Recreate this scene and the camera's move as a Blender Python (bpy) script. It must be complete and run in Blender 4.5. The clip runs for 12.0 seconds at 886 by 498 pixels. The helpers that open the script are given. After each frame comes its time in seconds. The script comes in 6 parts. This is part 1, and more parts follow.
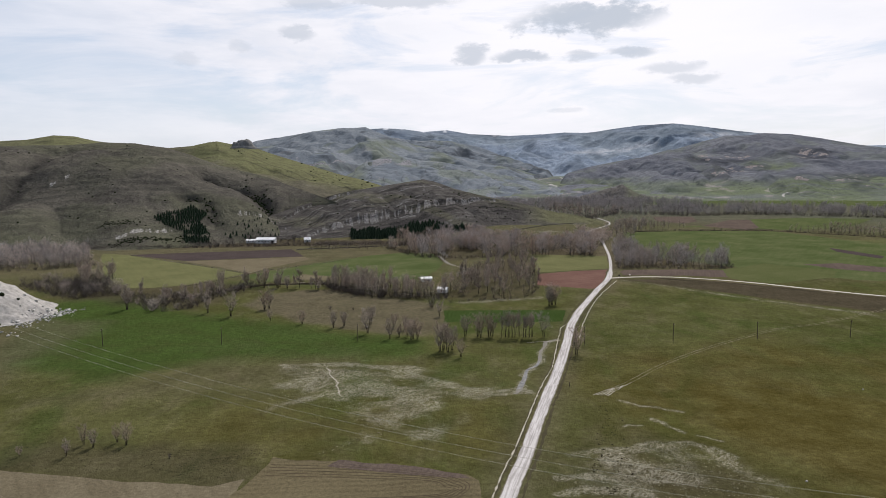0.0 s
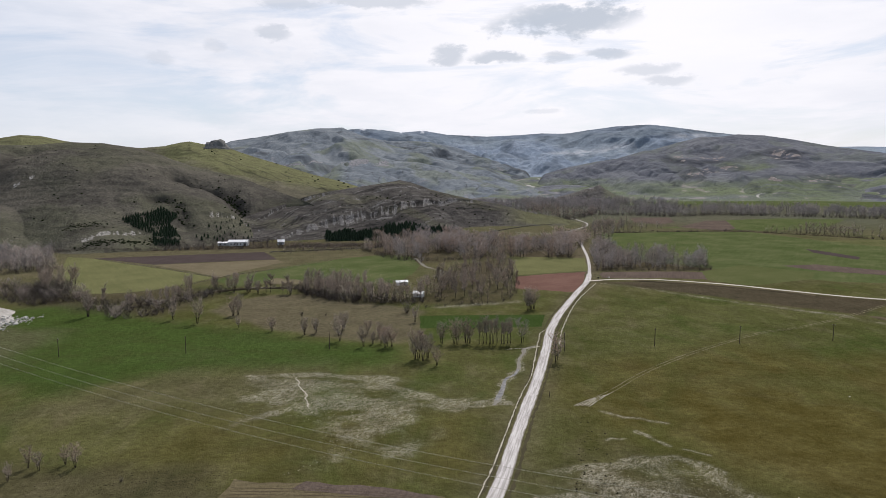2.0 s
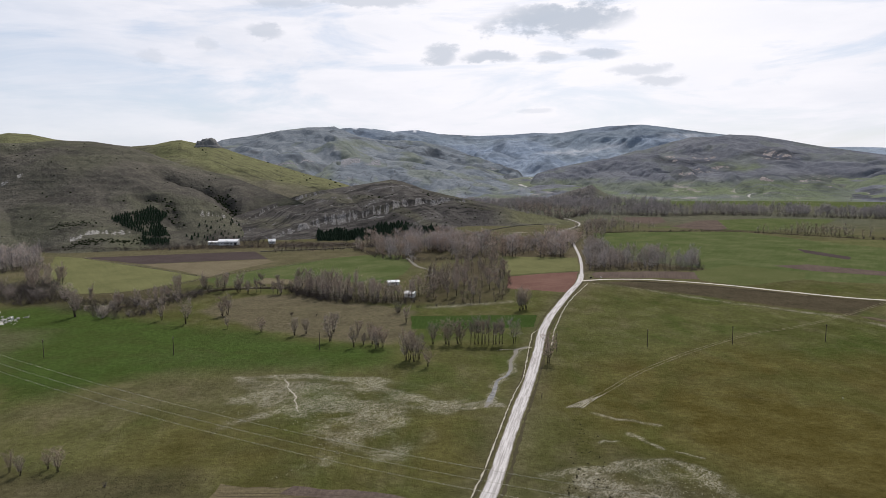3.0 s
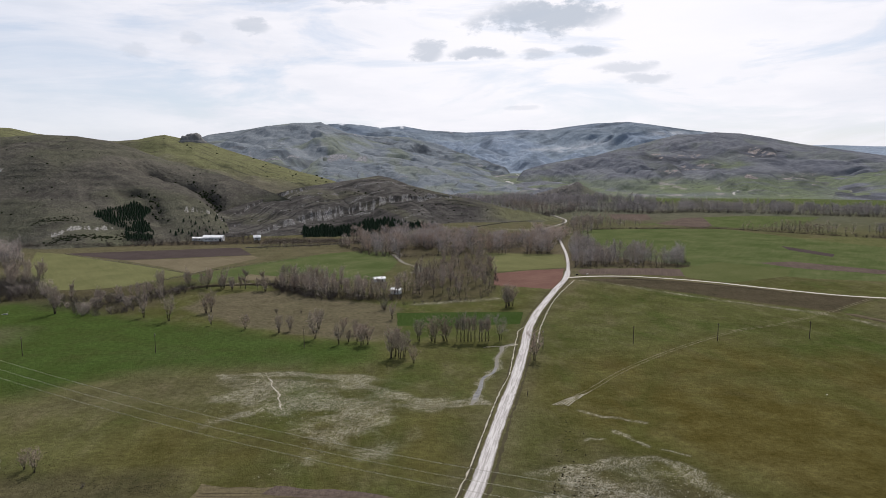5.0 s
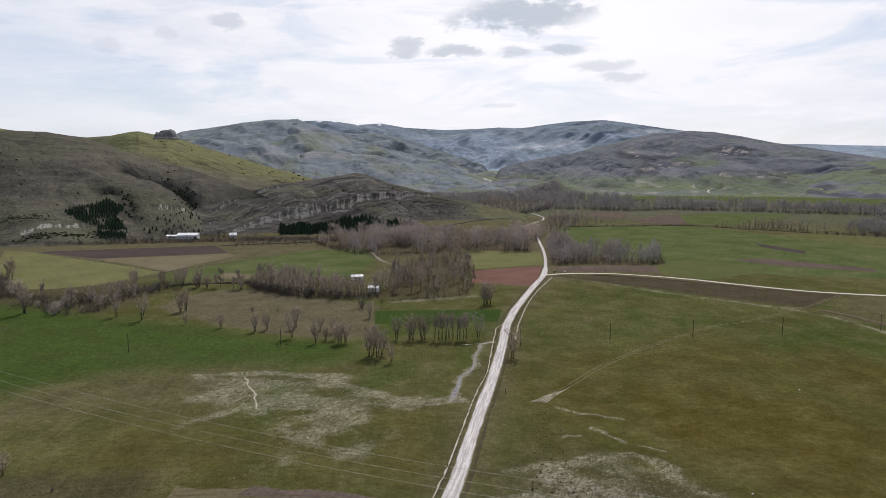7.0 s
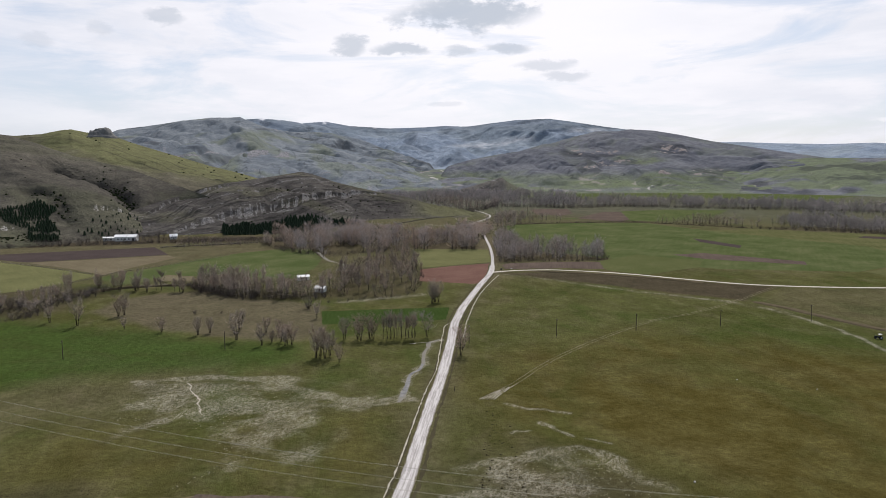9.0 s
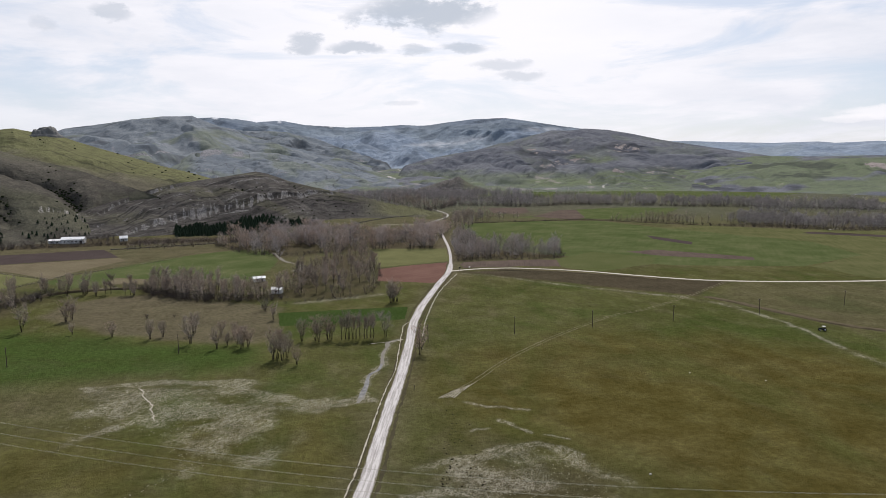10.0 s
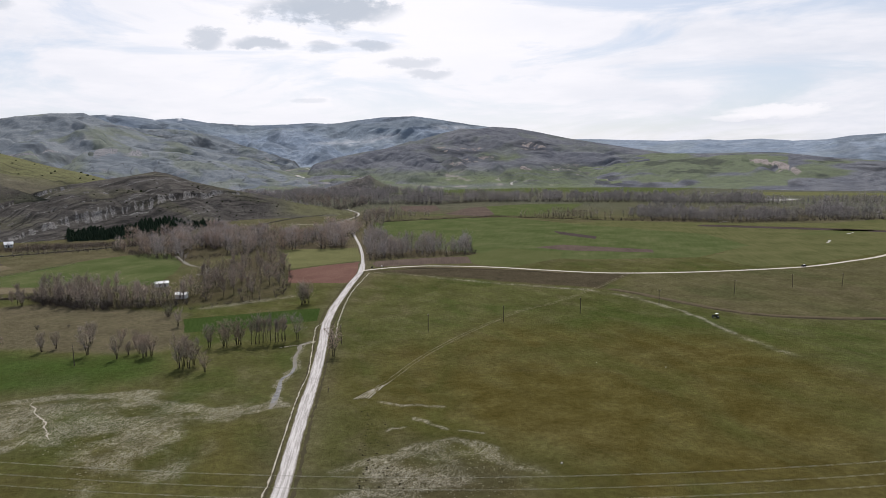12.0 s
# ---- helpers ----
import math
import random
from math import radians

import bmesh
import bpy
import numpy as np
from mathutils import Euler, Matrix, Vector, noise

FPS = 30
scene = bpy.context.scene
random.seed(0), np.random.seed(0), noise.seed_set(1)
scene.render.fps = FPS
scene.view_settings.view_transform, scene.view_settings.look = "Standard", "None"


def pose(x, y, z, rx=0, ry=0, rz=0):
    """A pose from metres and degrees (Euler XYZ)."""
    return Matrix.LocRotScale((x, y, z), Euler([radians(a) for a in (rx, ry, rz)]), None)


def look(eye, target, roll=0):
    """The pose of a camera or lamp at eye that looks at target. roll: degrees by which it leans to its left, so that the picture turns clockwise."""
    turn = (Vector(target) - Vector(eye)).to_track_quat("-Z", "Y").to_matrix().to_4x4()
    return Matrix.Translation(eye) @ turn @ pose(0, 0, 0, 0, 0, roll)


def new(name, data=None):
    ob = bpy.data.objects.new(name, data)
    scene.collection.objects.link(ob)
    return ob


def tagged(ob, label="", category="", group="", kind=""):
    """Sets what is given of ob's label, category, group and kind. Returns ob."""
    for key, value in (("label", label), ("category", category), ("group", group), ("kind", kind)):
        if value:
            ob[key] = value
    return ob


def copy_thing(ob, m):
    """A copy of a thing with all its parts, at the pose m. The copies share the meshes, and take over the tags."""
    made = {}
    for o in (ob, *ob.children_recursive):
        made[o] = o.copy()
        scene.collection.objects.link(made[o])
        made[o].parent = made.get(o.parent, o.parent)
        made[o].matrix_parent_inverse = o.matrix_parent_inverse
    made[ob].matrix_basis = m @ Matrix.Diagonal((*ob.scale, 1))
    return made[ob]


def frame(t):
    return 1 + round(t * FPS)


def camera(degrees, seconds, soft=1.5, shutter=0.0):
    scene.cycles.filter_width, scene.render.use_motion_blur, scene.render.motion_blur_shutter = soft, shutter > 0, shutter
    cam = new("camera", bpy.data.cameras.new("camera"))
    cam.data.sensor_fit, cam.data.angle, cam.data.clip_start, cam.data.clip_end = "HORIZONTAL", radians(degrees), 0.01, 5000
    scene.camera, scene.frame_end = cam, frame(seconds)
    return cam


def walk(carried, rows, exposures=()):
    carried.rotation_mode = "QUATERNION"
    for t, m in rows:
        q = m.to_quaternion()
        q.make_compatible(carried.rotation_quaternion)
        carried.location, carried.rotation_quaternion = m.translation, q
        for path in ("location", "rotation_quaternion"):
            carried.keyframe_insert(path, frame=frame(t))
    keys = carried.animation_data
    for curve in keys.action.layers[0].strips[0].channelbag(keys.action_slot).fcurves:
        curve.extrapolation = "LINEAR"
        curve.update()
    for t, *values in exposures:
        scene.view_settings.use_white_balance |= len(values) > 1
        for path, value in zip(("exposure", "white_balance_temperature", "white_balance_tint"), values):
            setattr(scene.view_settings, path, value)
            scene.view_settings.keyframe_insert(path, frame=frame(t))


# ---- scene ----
cam = camera(66.3, 12.0, soft=0.55)
PATH = [
    (0.0, pose(-0.00, 0.00, 80.00, 83.32, 0.59, 0.00)),
    (0.5, pose(0.35, 3.21, 80.03, 83.33, 0.61, -0.48)),
    (1.0, pose(0.67, 6.45, 80.03, 83.38, 0.61, -1.12)),
    (1.5, pose(0.98, 9.26, 80.05, 83.39, 0.58, -1.55)),
    (2.0, pose(1.33, 11.46, 80.09, 83.36, 0.56, -1.87)),
    (2.5, pose(1.64, 13.21, 80.08, 83.36, 0.49, -2.17)),
    (3.0, pose(1.85, 14.31, 80.02, 83.30, 0.43, -2.50)),
    (5.0, pose(2.39, 16.36, 79.79, 83.00, 0.19, -3.58)),
    (5.5, pose(2.47, 16.61, 79.75, 82.96, 0.11, -3.89)),
    (6.0, pose(2.50, 16.80, 79.75, 82.90, 0.08, -4.21)),
    (6.5, pose(2.53, 17.01, 79.75, 82.83, 0.08, -4.63)),
    (7.0, pose(2.55, 17.11, 79.74, 82.79, 0.05, -5.43)),
    (9.0, pose(2.68, 17.63, 79.69, 82.65, 0.22, -9.92)),
    (9.5, pose(2.74, 17.69, 79.70, 82.60, 0.26, -11.67)),
    (10.0, pose(2.80, 17.79, 79.72, 82.56, 0.36, -13.50)),
    (10.5, pose(2.84, 18.13, 79.78, 82.52, 0.42, -15.36)),
    (11.0, pose(2.87, 18.13, 79.91, 82.43, 0.51, -17.28)),
    (11.5, pose(2.88, 17.82, 80.01, 82.40, 0.57, -19.07)),
    (12.0, pose(2.87, 17.69, 80.05, 82.34, 0.63, -21.01)),
]
walk(cam, PATH, [(0.0, 0.0, 6420, 15), (12.0, 0.0, 6420, 15)])

# ---- world and sun ----
SUN_AZ, SUN_EL = 16.0, 45.0
world = bpy.data.worlds.new("world")
scene.world = world
world.use_nodes = True


class Nodes:
    """A short way to write a node tree."""

    def __init__(self, tree):
        self.tree = tree

    def put(self, kind):
        return self.tree.nodes.new(kind)

    def feed(self, sock, value):
        if isinstance(value, bpy.types.NodeSocket):
            self.tree.links.new(value, sock)
        elif hasattr(sock.default_value, "__len__") and isinstance(value, (int, float)):
            sock.default_value = [value] * len(sock.default_value)
        elif hasattr(sock.default_value, "__len__"):
            want = len(sock.default_value)
            sock.default_value = tuple(value)[:want] + (1.0,) * (want - len(value))
        else:
            sock.default_value = value

    def math(self, op, a, b=0.0, c=0.0, clamp=False):
        node = self.put("ShaderNodeMath")
        node.operation, node.use_clamp = op, clamp
        for sock, value in zip(node.inputs, (a, b, c)):
            self.feed(sock, value)
        return node.outputs[0]

    def mix(self, fac, a, b, blend="MIX"):
        node = self.put("ShaderNodeMix")
        node.data_type, node.blend_type = "RGBA", blend
        self.feed(node.inputs[0], fac)
        self.feed(node.inputs[6], a)
        self.feed(node.inputs[7], b)
        return node.outputs[2]

    def noise(self, vec, scale, detail=4.0, rough=0.55, distort=0.0):
        node = self.put("ShaderNodeTexNoise")
        self.feed(node.inputs["Vector"], vec)
        self.feed(node.inputs["Scale"], scale)
        self.feed(node.inputs["Detail"], detail)
        self.feed(node.inputs["Roughness"], rough)
        self.feed(node.inputs["Distortion"], distort)
        return node.outputs[0]

    def ramp(self, value, lo, hi, a=0.0, b=1.0):
        node = self.put("ShaderNodeMapRange")
        node.interpolation_type = "SMOOTHSTEP"
        for sock, v in zip(node.inputs, (value, lo, hi, a, b)):
            self.feed(sock, v)
        return node.outputs[0]

    def scaled(self, vec, s, rot=(0, 0, 0)):
        node = self.put("ShaderNodeMapping")
        self.feed(node.inputs["Vector"], vec)
        self.feed(node.inputs["Scale"], s)
        self.feed(node.inputs["Rotation"], [radians(a) for a in rot])
        return node.outputs[0]

    def attr(self, name):
        node = self.put("ShaderNodeAttribute")
        node.attribute_name = name
        return node.outputs["Fac"]


W = Nodes(world.node_tree)
sky = W.put("ShaderNodeTexSky")
sky.sky_type, sky.sun_disc = "NISHITA", False
sky.sun_elevation, sky.sun_rotation = radians(SUN_EL), radians(SUN_AZ)
sky.altitude, sky.air_density, sky.dust_density, sky.ozone_density = 1200.0, 1.0, 2.5, 1.0
way = W.put("ShaderNodeTexCoord").outputs["Generated"]
split = W.put("ShaderNodeSeparateXYZ")
W.feed(split.inputs[0], way)
sx, sy, sz = split.outputs
az = W.math("MULTIPLY", W.math("ARCTAN2", sx, sy), 57.29578)
el = W.math("MULTIPLY", W.math("ARCSINE", sz), 57.29578)
plane = W.put("ShaderNodeCombineXYZ")
W.feed(plane.inputs[0], W.math("MULTIPLY", az, 0.05))
W.feed(plane.inputs[1], W.math("MULTIPLY", el, 0.22))
W.feed(plane.inputs[2], 0.0)
flat = plane.outputs[0]
# a thin veil of high cloud, streaked along the horizon
veil = W.ramp(W.noise(flat, 1.3, 6.0, 0.6, 0.6), 0.34, 0.58)
veil = W.math("MULTIPLY", W.math("MAXIMUM", veil, W.ramp(el, 15.0, 40.0, 0.0, 0.25)), W.ramp(sy, -0.3, 0.5, 0.35, 1.0))
glow = W.ramp(W.math("ABSOLUTE", W.math("SUBTRACT", az, 14.0)), 4.0, 36.0, 1.0, 0.0)
veil = W.math("MULTIPLY", veil, W.ramp(W.math("MULTIPLY_ADD", el, 1.2, az), -22.0, -2.0, 0.55, 1.0))
veil = W.math("MULTIPLY_ADD", glow, 0.35, veil, clamp=True)
sky_tone = W.mix(W.ramp(sy, -0.2, 0.5, 0.15, 0.62), sky.outputs[0], (6.8, 7.6, 8.35))
bright = W.mix(W.ramp(W.noise(flat, 2.3, 5.0, 0.6), 0.3, 0.7), (7.6, 8.0, 8.5), (9.2, 9.3, 9.5))
bright = W.mix(W.math("MULTIPLY", glow, W.ramp(el, 0.0, 10.0, 0.45, 0.9)), bright, (10.2, 10.2, 10.2))
heaven = W.mix(W.math("MULTIPLY", veil, 0.93), sky_tone, bright)
warp = W.put("ShaderNodeTexNoise")
puffy = W.put("ShaderNodeCombineXYZ")
W.feed(puffy.inputs[0], W.math("MULTIPLY", az, 0.12))
W.feed(puffy.inputs[1], W.math("MULTIPLY", el, 0.24))
W.feed(puffy.inputs[2], 3.0)
W.feed(warp.inputs["Vector"], puffy.outputs[0])
W.feed(warp.inputs["Scale"], 3.6)
W.feed(warp.inputs["Detail"], 7.0)
W.feed(warp.inputs["Roughness"], 0.65)
tear = W.math("SUBTRACT", warp.outputs[0], 0.5)
# low grey cumulus: azimuth, elevation, half width, half height (degrees), tone
CLOUDS = [(12.0, 11.8, 5.4, 1.25, 0.9), (2.4, 9.4, 1.5, 0.75, 0.7), (6.9, 9.1, 2.4, 0.5, 0.75), (11.4, 9.0, 1.4, 0.42, 0.6), (15.1, 9.0, 2.0, 0.45, 0.7),
          (18.3, 7.7, 2.4, 0.45, 0.5), (19.8, 6.8, 1.9, 0.5, 0.5), (-11.7, 10.9, 1.5, 0.6, 0.6), (-16.1, 9.8, 1.0, 0.5, 0.35), (-20.2, 8.6, 1.1, 0.5, 0.3),
          (-3.3, 13.4, 4.6, 0.5, 0.6), (-10.3, 13.1, 2.7, 0.46, 0.5), (10.1, 4.7, 1.4, 0.23, 0.3)]
grey = None
for ca, ce, wa, we, tone in CLOUDS:
    dx = W.math("MULTIPLY_ADD", tear, 1.6, W.math("DIVIDE", W.math("SUBTRACT", az, ca), wa))
    dy = W.math("MULTIPLY_ADD", tear, 3.2, W.math("DIVIDE", W.math("SUBTRACT", el, ce), we))
    rr = W.math("MULTIPLY_ADD", dx, dx, W.math("MULTIPLY", dy, dy))
    puff = W.math("MULTIPLY", W.ramp(rr, 1.5, 0.25), tone)
    grey = puff if grey is None else W.math("MAXIMUM", grey, puff)
heaven = W.mix(grey, heaven, (5.2, 5.85, 6.5))
for ca, ce, wa, we, tone in ((46.8, 3.15, 3.4, 0.5, 0.75), (44.2, 2.8, 2.2, 0.25, 0.6)):
    dx = W.math("MULTIPLY_ADD", tear, 1.6, W.math("DIVIDE", W.math("SUBTRACT", az, ca), wa))
    dy = W.math("MULTIPLY_ADD", tear, 3.2, W.math("DIVIDE", W.math("SUBTRACT", el, ce), we))
    puff = W.math("MULTIPLY", W.ramp(W.math("MULTIPLY_ADD", dx, dx, W.math("MULTIPLY", dy, dy)), 1.4, 0.4), tone)
    heaven = W.mix(puff, heaven, (9.9, 9.9, 9.9))
    shade = W.ramp(W.math("ABSOLUTE", W.math("SUBTRACT", el, ce - 1.1 * we)), 0.45, 0.05)
    heaven = W.mix(W.math("MULTIPLY", W.math("MULTIPLY", shade, W.ramp(W.math("ABSOLUTE", dx), 1.0, 0.3)), 0.3), heaven, (7.0, 7.4, 7.9))
back = world.node_tree.nodes["Background"]
W.feed(back.inputs["Color"], heaven)
back.inputs["Strength"].default_value = 0.1

sun = new("sun", bpy.data.lights.new("sun", "SUN"))
sun.data.energy, sun.data.angle, sun.data.color = 4.9, radians(0.8), (1.0, 0.955, 0.89)
sun_to = Vector((math.sin(radians(SUN_AZ)) * math.cos(radians(SUN_EL)), math.cos(radians(SUN_AZ)) * math.cos(radians(SUN_EL)), math.sin(radians(SUN_EL))))
sun.matrix_world = look(sun_to * 3000, (0, 0, 0))


# ---- numeric noise for the land ----
def lattice(ix, iy, seed):
    h = (ix.astype(np.int64) * 374761393 + iy.astype(np.int64) * 668265263 + seed * 1442695041) & 0xFFFFFFFF
    h = ((h ^ (h >> 13)) * 1274126177) & 0xFFFFFFFF
    return ((h ^ (h >> 16)) & 0xFFFF) / 65535.0


def value_noise(x, y, seed=0):
    x0, y0 = np.floor(x), np.floor(y)
    fx, fy = x - x0, y - y0
    fx, fy = fx * fx * (3 - 2 * fx), fy * fy * (3 - 2 * fy)
    a, b = lattice(x0, y0, seed), lattice(x0 + 1, y0, seed)
    c, d = lattice(x0, y0 + 1, seed), lattice(x0 + 1, y0 + 1, seed)
    return (a * (1 - fx) + b * fx) * (1 - fy) + (c * (1 - fx) + d * fx) * fy


def fbm(x, y, octaves=4, seed=0, gain=0.5):
    """Layered noise about 0, within about -1 to 1."""
    x, y = np.asarray(x, float), np.asarray(y, float)
    total, size, norm = 0.0, 1.0, 0.0
    for k in range(octaves):
        total = total + size * (value_noise(x * 2 ** k + 17.3 * k, y * 2 ** k - 9.1 * k, seed + k) * 2 - 1)
        norm, size = norm + size, size * gain
    return total / norm


def smooth(v, lo, hi):
    u = np.clip((v - lo) / (hi - lo), 0, 1)
    return u * u * (3 - 2 * u)


def inside(x, y, poly):
    """Signed distance to a polygon, in metres, positive inside."""
    best, odd = np.full(np.shape(x), 1e9), np.zeros(np.shape(x), bool)
    for (ax, ay), (bx, by) in zip(poly, poly[1:] + poly[:1]):
        ex, ey = bx - ax, by - ay
        s = np.clip(((x - ax) * ex + (y - ay) * ey) / (ex * ex + ey * ey), 0, 1)
        best = np.minimum(best, np.hypot(x - ax - s * ex, y - ay - s * ey))
        if ay != by:
            odd ^= ((ay > y) != (by > y)) & (x < ex * (y - ay) / ey + ax)
    return np.where(odd, best, -best)


def near_line(x, y, line):
    """Distance to a polyline, in metres."""
    best = np.full(np.shape(x), 1e9)
    for (ax, ay), (bx, by) in zip(line, line[1:]):
        ex, ey = bx - ax, by - ay
        s = np.clip(((x - ax) * ex + (y - ay) * ey) / (ex * ex + ey * ey), 0, 1)
        best = np.minimum(best, np.hypot(x - ax - s * ex, y - ay - s * ey))
    return best


def spline(line, step):
    """Points at about that step along a smooth curve through the given ones."""
    pts = [Vector(p) for p in line]
    pts = [pts[0] * 2 - pts[1], *pts, pts[-1] * 2 - pts[-2]]
    out = []
    for p0, p1, p2, p3 in zip(pts, pts[1:], pts[2:], pts[3:]):
        n = max(1, round((p2 - p1).length / step))
        for k in range(n):
            t = k / n
            out.append(0.5 * (2 * p1 + (p2 - p0) * t + (2 * p0 - 5 * p1 + 4 * p2 - p3) * t * t + (3 * p1 - p0 - 3 * p2 + p3) * t ** 3))
    return out + [pts[-2]]


# ---- materials ----
def material(name, rough=0.9):
    m = bpy.data.materials.new(name)
    m.use_nodes = True
    n = Nodes(m.node_tree)
    shader = m.node_tree.nodes["Principled BSDF"]
    shader.inputs["Roughness"].default_value = rough
    shader.inputs["Specular IOR Level"].default_value = 0.0
    return m, n, shader


def bump(n, shader, height, strength, distance):
    node = n.put("ShaderNodeBump")
    n.feed(node.inputs["Height"], height)
    n.feed(node.inputs["Strength"], strength)
    n.feed(node.inputs["Distance"], distance)
    n.feed(shader.inputs["Normal"], node.outputs[0])


def place(n):
    return n.put("ShaderNodeTexCoord").outputs["Object"]


def plain(name, colour, rough=0.8, spread=0.15, scale=2.0, metal=0.0, by_object=0.0):
    """One colour with grain at two scales, and a shift from object to object."""
    m, n, shader = material(name, rough)
    p = place(n)
    shade = n.math("MULTIPLY_ADD", n.noise(p, scale, 5.0), 2 * spread, 1 - spread)
    shade = n.math("MULTIPLY", shade, n.math("MULTIPLY_ADD", n.noise(p, scale * 9, 3.0), spread, 1 - spread / 2))
    if by_object:
        rnd = n.put("ShaderNodeObjectInfo").outputs["Random"]
        shade = n.math("MULTIPLY", shade, n.math("MULTIPLY_ADD", rnd, 2 * by_object, 1 - by_object))
    n.feed(shader.inputs["Base Color"], n.mix(1.0, colour, shade, "MULTIPLY"))
    shader.inputs["Metallic"].default_value = metal
    bump(n, shader, n.noise(p, scale * 4, 4.0), 0.3, 0.05)
    return m


def ground_material():
    m, n, shader = material("meadow")
    p = place(n)
    big, mid = n.noise(p, 0.012, 5.0), n.noise(p, 0.07, 6.0, 0.65)
    fine, grain = n.noise(p, 0.45, 6.0, 0.7), n.noise(p, 2.6, 4.0, 0.7)
    streak = n.noise(n.scaled(p, (0.10, 0.05, 1.0), (0, 0, 24)), 1.0, 7.0, 0.7)
    c = n.mix(n.ramp(big, 0.35, 0.65), (0.066, 0.069, 0.0235), (0.087, 0.087, 0.0335))
    c = n.mix(n.ramp(streak, 0.46, 0.68, 0.0, 0.7), c, (0.112, 0.105, 0.0525))
    fresh = n.noise(n.scaled(p, (1.0, 0.55, 1.0), (0, 0, 12)), 0.028, 6.0, 0.62, 0.6)
    c = n.mix(n.ramp(fresh, 0.50, 0.64, 0.0, 0.75), c, (0.052, 0.068, 0.019))
    c = n.mix(n.ramp(fresh, 0.44, 0.32, 0.0, 0.6), c, (0.108, 0.094, 0.050))
    c = n.mix(n.math("MULTIPLY", n.attr("olive"), n.ramp(fresh, 0.40, 0.60, 1.0, 0.55)), c, n.mix(n.ramp(mid, 0.35, 0.7), (0.072, 0.059, 0.0165), (0.087, 0.075, 0.025)))
    c = n.mix(n.math("MULTIPLY", n.attr("lush"), n.ramp(mid, 0.2, 0.6, 0.6, 1.0)), c, (0.044, 0.070, 0.0175))
    c = n.mix(n.math("MULTIPLY", n.attr("dry"), n.ramp(fine, 0.25, 0.6, 0.5, 1.0)), c, (0.108, 0.093, 0.062))
    c = n.mix(n.attr("soil"), c, n.mix(streak, (0.040, 0.032, 0.0237), (0.082, 0.066, 0.0467)))
    # haze painted into the far ground: paler and greyer with distance
    c = n.mix(n.attr("far_haze"), c, n.mix(n.ramp(mid, 0.35, 0.65), (0.082, 0.088, 0.066), (0.108, 0.112, 0.084)))
    # a skin of pale salt and dead grass, then torn threads and flecks of it
    skew = n.scaled(p, 1.0, (0, 0, -57))
    salt = n.attr("salt")
    c = n.mix(n.math("MULTIPLY", salt, n.ramp(fine, 0.3, 0.65, 0.1, 0.4)), c, (0.135, 0.122, 0.088))
    shreds = n.noise(n.scaled(skew, (0.42, 1.3, 1.0)), 1.6, 9.0, 0.80, 0.8)
    edge = n.math("SUBTRACT", 0.82, n.math("MULTIPLY", salt, 0.25))
    crust = n.math("MULTIPLY", n.ramp(shreds, edge, n.math("ADD", edge, 0.05)), n.ramp(salt, 0.02, 0.25))
    reach = n.ramp(n.math("MULTIPLY_ADD", mid, 1.0, salt), 0.72, 1.15)
    for scale, turn, width in ((0.13, -57, 0.024), (0.24, -30, 0.026), (0.42, -75, 0.028)):
        web = n.noise(n.scaled(n.scaled(p, 1.0, (0, 0, turn)), (scale, 2.2 * scale, 1.0)), 1.0, 3.0, 0.6, 1.1)
        thread = n.ramp(n.math("ABSOLUTE", n.math("SUBTRACT", web, 0.5)), width, 0.25 * width)
        thread = n.math("MULTIPLY", n.math("MULTIPLY", thread, reach), n.ramp(shreds, 0.38, 0.50))
        crust = n.math("MAXIMUM", crust, thread)
    c = n.mix(n.math("MULTIPLY", crust, 0.62), c, (0.36, 0.34, 0.27))
    c = n.mix(n.math("MULTIPLY", n.attr("pale"), n.ramp(fine, 0.3, 0.55, 0.5, 1.0)), c, (0.36, 0.34, 0.28))
    # dark tussocks and bare spots
    spot = n.noise(n.scaled(p, (0.9, 0.6, 1.0)), 1.0, 6.0, 0.75)
    c = n.mix(n.ramp(spot, 0.56, 0.68, 0.0, 0.5), c, (0.030, 0.029, 0.013))
    tone = n.math("MULTIPLY", n.math("MULTIPLY_ADD", fine, 1.2, 0.32), n.math("MULTIPLY_ADD", grain, 1.1, 0.40))
    tone = n.math("MULTIPLY", tone, n.math("MULTIPLY_ADD", mid, 0.9, 0.47))
    n.feed(shader.inputs["Base Color"], n.mix(1.0, c, tone, "MULTIPLY"))
    bump(n, shader, n.math("MULTIPLY_ADD", grain, 0.4, fine), 0.8, 0.7)
    return m


